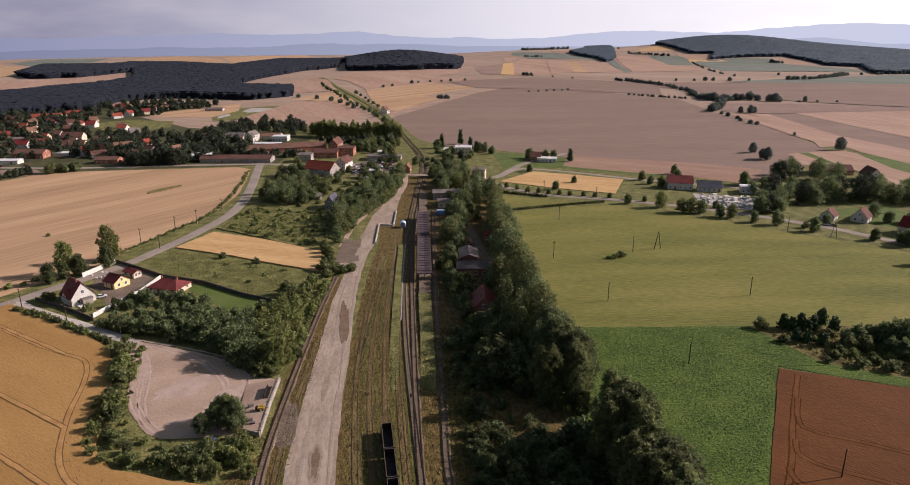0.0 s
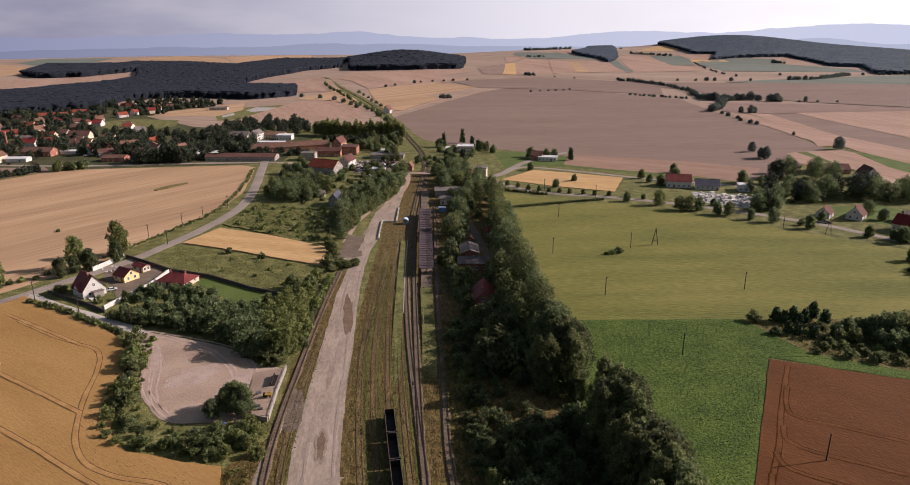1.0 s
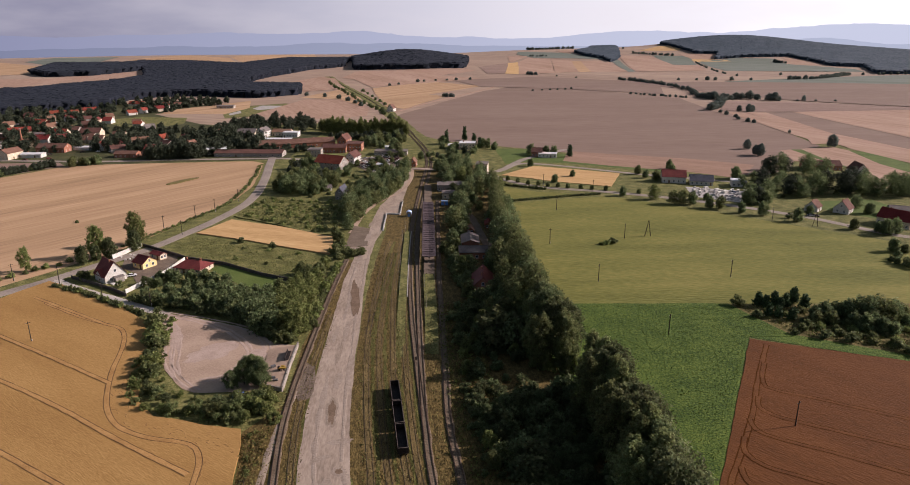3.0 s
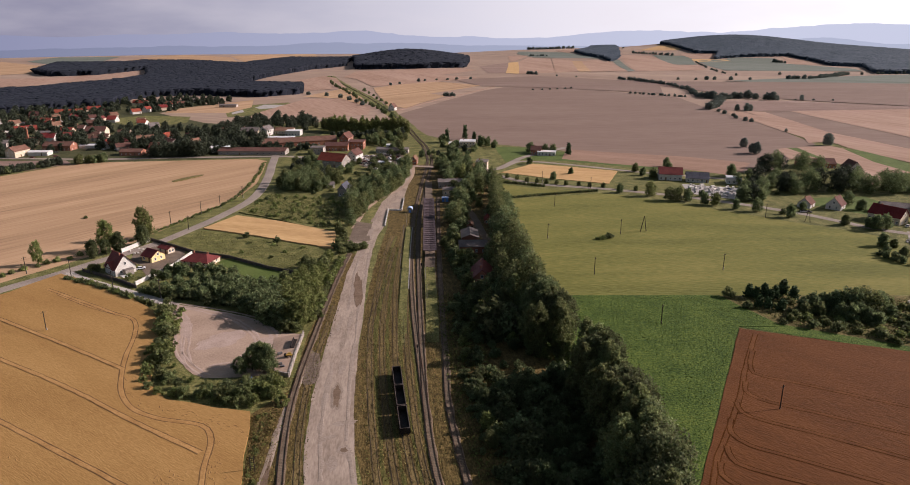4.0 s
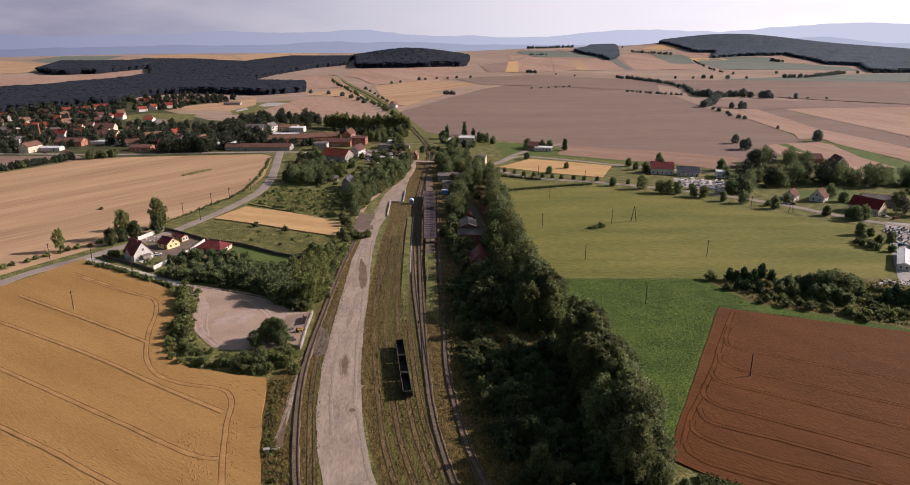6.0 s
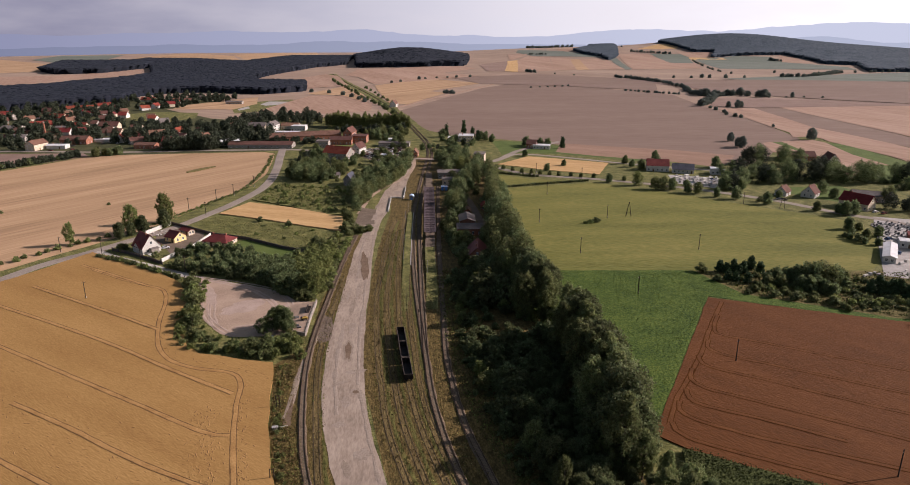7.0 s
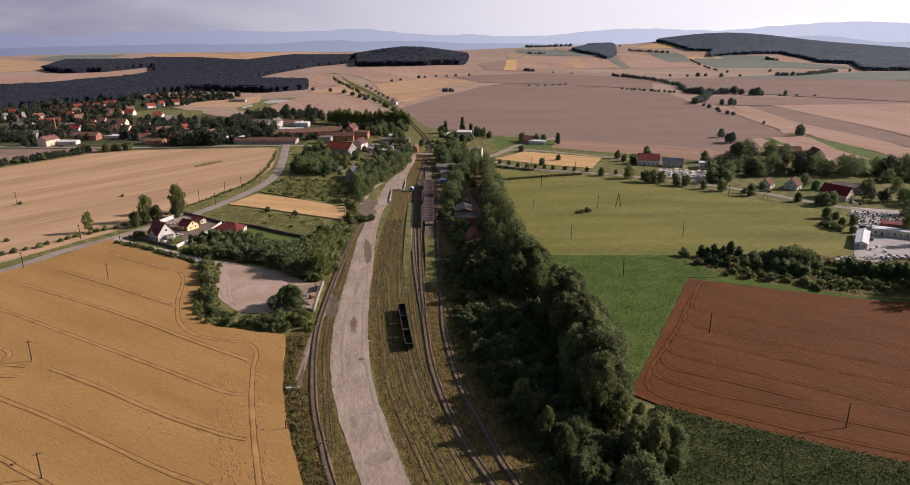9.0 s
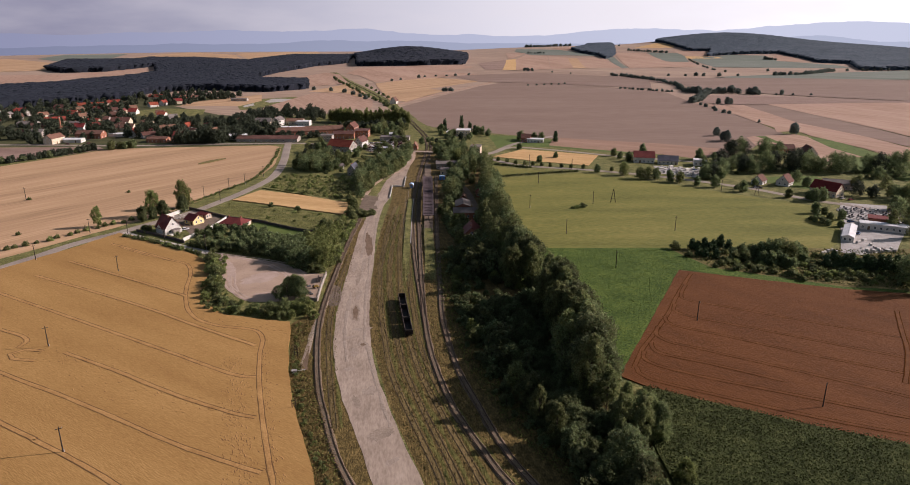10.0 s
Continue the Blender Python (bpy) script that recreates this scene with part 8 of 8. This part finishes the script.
for pts in ([(136.5, 131.5), (118.5, 114.2), (106.9, 102.0), (93.3, 89.6), (84.2, 81.6), (76.3, 72.6)],
            [(128, 122.5), (121.8, 116.1), (119.5, 111.7), (122.3, 109), (130, 105), (150, 93), (200, 64)],
            [(113.8, 108.1), (110.8, 104.3), (112.5, 100.4), (118, 96.6), (137.5, 85), (161.8, 70), (200, 47)],
            [(104.4, 100.2), (103.2, 96.2), (107.2, 92), (118, 85.6), (140, 71), (170, 53)],
            [(98, 94.3), (94.4, 89.4), (96.6, 84.6), (103.7, 80), (120, 69.5), (140, 56.4), (170, 36)],
            [(84.8, 80.8), (82.5, 77.4), (85.1, 73), (92.5, 68), (99, 64), (118.5, 53.8), (148, 38)],
            [(77.6, 73.4), (77, 70.3), (78.8, 67.2), (83.5, 63.8), (97.6, 55.6), (111.6, 47.6), (126, 40), (140, 33.5)],
            [(90, 85.5), (88.6, 81.5), (91, 78), (104, 70.5), (122, 59)],
            [(200, 89), (188, 76.7), (176, 64.5), (160, 52)]):
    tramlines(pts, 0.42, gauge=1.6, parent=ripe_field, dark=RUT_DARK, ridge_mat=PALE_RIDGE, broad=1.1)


def lodged_wheat():
    """Wind-laid streaks of wheat: short ragged ridges, each with painted shade on its west side, thickest along the
    headland.
    """
    rs = np.random.RandomState(12)
    rim = sited(LEFT_WHEAT)
    ridges, shade_marks = bmesh.new(), bmesh.new()
    bands = (([(-28, 25), (-37, 52), (-45.5, 84), (-50, 108)], 1.5, 260), ([(-40, 36), (-48.5, 63), (-53, 79), (-58.6, 100)], 2.3, 380),
             ([(-43, 112), (-60, 121), (-78, 128), (-88, 148)], 1.6, 70), ([(-120, 112), (-90, 92), (-60, 76), (-46, 68)], 2.6, 70), ([(-150, 128), (-110, 104), (-70, 80)], 9.0, 90))
    for band, half, n in bands:
        line = spline(band, 0.6)
        for _ in range(n):
            k = rs.randint(len(line) - 1)
            d = (line[k + 1] - line[k]).normalized()
            a = math.atan2(d.y, d.x) + rs.normal() * 0.5
            x, y = line[k].x + rs.normal() * half, line[k].y + rs.normal() * half
            if not inside(x, y, rim):
                continue
            run, w = rs.uniform(0.25, 1.1), rs.uniform(0.07, 0.16)
            # each ridge gets a dark copy just west of it as its shade
            for bm, off, top in ((ridges, 0.0, 0.07), (shade_marks, -0.16, 0.015)):
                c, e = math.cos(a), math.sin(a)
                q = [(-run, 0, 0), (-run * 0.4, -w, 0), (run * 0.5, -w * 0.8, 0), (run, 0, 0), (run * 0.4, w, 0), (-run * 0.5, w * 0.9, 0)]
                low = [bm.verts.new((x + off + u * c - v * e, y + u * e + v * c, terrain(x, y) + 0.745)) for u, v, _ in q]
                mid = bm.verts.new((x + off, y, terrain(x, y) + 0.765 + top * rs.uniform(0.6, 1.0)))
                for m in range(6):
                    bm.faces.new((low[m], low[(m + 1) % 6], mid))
    for name, bm, material, label in (("lodged_ears", ridges, PRESSED, "ragged half-flattened ripe wheat ears"), ("lodged_hollows", shade_marks, RUT_SHADE, "dark painted shade beside flattened wheat ears")):
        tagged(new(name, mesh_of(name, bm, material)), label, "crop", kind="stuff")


lodged_wheat()


# ---- weeds ----
def tufts(name, spots3, size, material, label, seed):
    pts = np.array(spots3)
    ob = new(name, cards(name, pts, np.tile([[0.1, 0, 0.5]], (len(pts), 1)), size, material, seed))
    tagged(ob, label, "weeds", kind="stuff")


def rail_yard_weeds():
    """Dry and green tufts in rows beside and between the rusty rails."""
    rs = np.random.RandomState(21)
    lines = [[(40, -10), (20, 29), (5.2, 80), (2.4, 103), (1.25, 130.5), (1.4, 150), (3.4, 190), (8, 232)], [(32, -10), (14, 29), (0.6, 80), (-2.2, 103), (-3.4, 130), (-3.1, 160), (0.4, 200), (4.4, 232)],
             [(25, -10), (9, 29), (-4.2, 80), (-6.6, 103), (-7.8, 130), (-7.4, 160), (-4, 195), (1, 230)], [(45, -8), (26.5, 29), (10.2, 72), (6.2, 96), (5.4, 130), (6.3, 165), (9.6, 200)],
             [(-22, 62), (-24.8, 82), (-27.6, 110), (-27.4, 132), (-25, 156), (-22.5, 178)], [(43, 0), (26, 38), (14.5, 82), (13, 101), (13.2, 130), (16, 165)], [(-22, 50), (-33, 90), (-34.5, 118), (-33.5, 134)]]
    dry, green = [], []
    for pts in lines:
        line = spline(pts, 0.7)
        side = sides_of(line)
        for k in range(len(line)):
            for _ in range(8):
                lane = rs.choice([-2.2, -1.35, -0.2, 0.3, 1.3, 2.2]) + rs.normal() * 0.28
                p = line[k] + side[k] * lane
                q = (p.x + rs.normal() * 0.2, p.y + rs.normal() * 0.3, terrain(p.x, p.y) + rs.uniform(0.04, 0.22))
                (dry if rs.rand() < (0.92 if abs(lane) < 1.0 else 0.7) else green).append(q)
    tufts("dry_weeds", dry, 0.42, WEEDS, "dry brown and golden weeds between old rails", 3)
    tufts("green_weeds", green, 0.42, GREEN_TUFTS, "low green weeds between old rails", 4)


rail_yard_weeds()
rs = np.random.RandomState(33)
CLOVER = [(58, 168), (79, 168.5), (141, 158.5), (146, 145), (150, 135.5), (134, 138), (96, 98.5), (72, 73), (60, 68), (58, 120)]
c = [(*site(x, y), 0.23 + rs.uniform(-0.06, 0.07)) for x, y in zip(rs.uniform(56, 152, 26000), rs.uniform(64, 172, 26000)) if inside(x, y, CLOVER)]
tufts("clover_tufts", c, 0.4, CLOVER_TUFTS, "uneven leafy clover tufts", 5)
SCRUB_RIM = [(144, 157), (212, 147), (262, 138), (262, 96), (222, 104), (198, 111), (153, 136), (149, 146)]
c = [(*site(x, y), 0.2 + rs.uniform(0, 0.5)) for x, y in zip(rs.uniform(144, 262, 9000), rs.uniform(96, 158, 9000)) if inside(x, y, SCRUB_RIM)]
tufts("fallow_weeds", c, 0.8, GREEN_TUFTS, "tall rough weeds on the fallow strip", 6)
MEADOW = [(-88, 300), (-79, 333), (-58, 324), (-36, 316), (-28, 300), (-26, 264), (-36, 264), (-60, 282)]
c = [(*site(x, y), 0.42 + rs.uniform(0, 0.5)) for x, y in zip(rs.uniform(-88, -26, 9000), rs.uniform(264, 333, 9000)) if inside(x, y, MEADOW)]
tufts("meadow_weeds", c, 0.55, GREEN_TUFTS, "tall green weeds in the neglected meadow", 7)
VERGE = [(-42.5, 118), (-34.5, 119), (-35.6, 108), (-36, 96), (-34.4, 90), (-31, 86), (-28.5, 76), (-25, 62), (-19, 44), (-10, 22), (-16, 20), (-24, 40), (-29, 55), (-35, 73), (-39, 90)]
c = [(*site(x, y), 0.1 + rs.uniform(0, 0.7)) for x, y in zip(rs.uniform(-43, -10, 16000), rs.uniform(20, 119, 16000)) if inside(x, y, VERGE)]
tufts("verge_weeds", c[::2], 0.5, GREEN_TUFTS, "tall rank weeds between the wheat and the siding", 9)
tufts("verge_straws", [(x + 0.4, y + 0.5, z + 0.1) for x, y, z in c], 0.45, WEEDS, "dry stalks between the rank weeds", 10)
SHADE = [(20, 178), (36, 180), (34, 150), (33, 112), (34, 84), (40, 58), (54, 28), (46, 22), (29, 50), (21.5, 78), (18.5, 100), (18, 125), (19, 150)]
c = [(*site(x, y), 0.05 + rs.uniform(0, 0.75)) for x, y in zip(rs.uniform(18, 54, 16000), rs.uniform(22, 180, 16000)) if inside(x, y, SHADE)]
tufts("shade_weeds", c, 0.6, GREEN_TUFTS, "rank weeds in the shade of the trees", 11)
GRASS_RIM = [(-112, 262), (-103, 271), (-74, 257), (-48, 243), (-30, 231), (-44, 213), (-57, 219), (-77, 234), (-97, 243)]
c = [(*site(x, y), 0.05 + rs.uniform(0, 0.2)) for x, y in zip(rs.uniform(-112, -30, 9000), rs.uniform(213, 271, 9000)) if inside(x, y, GRASS_RIM)]
tufts("long_grass", c, 0.4, GREEN_TUFTS, "long rough grass behind the panel fence", 8)
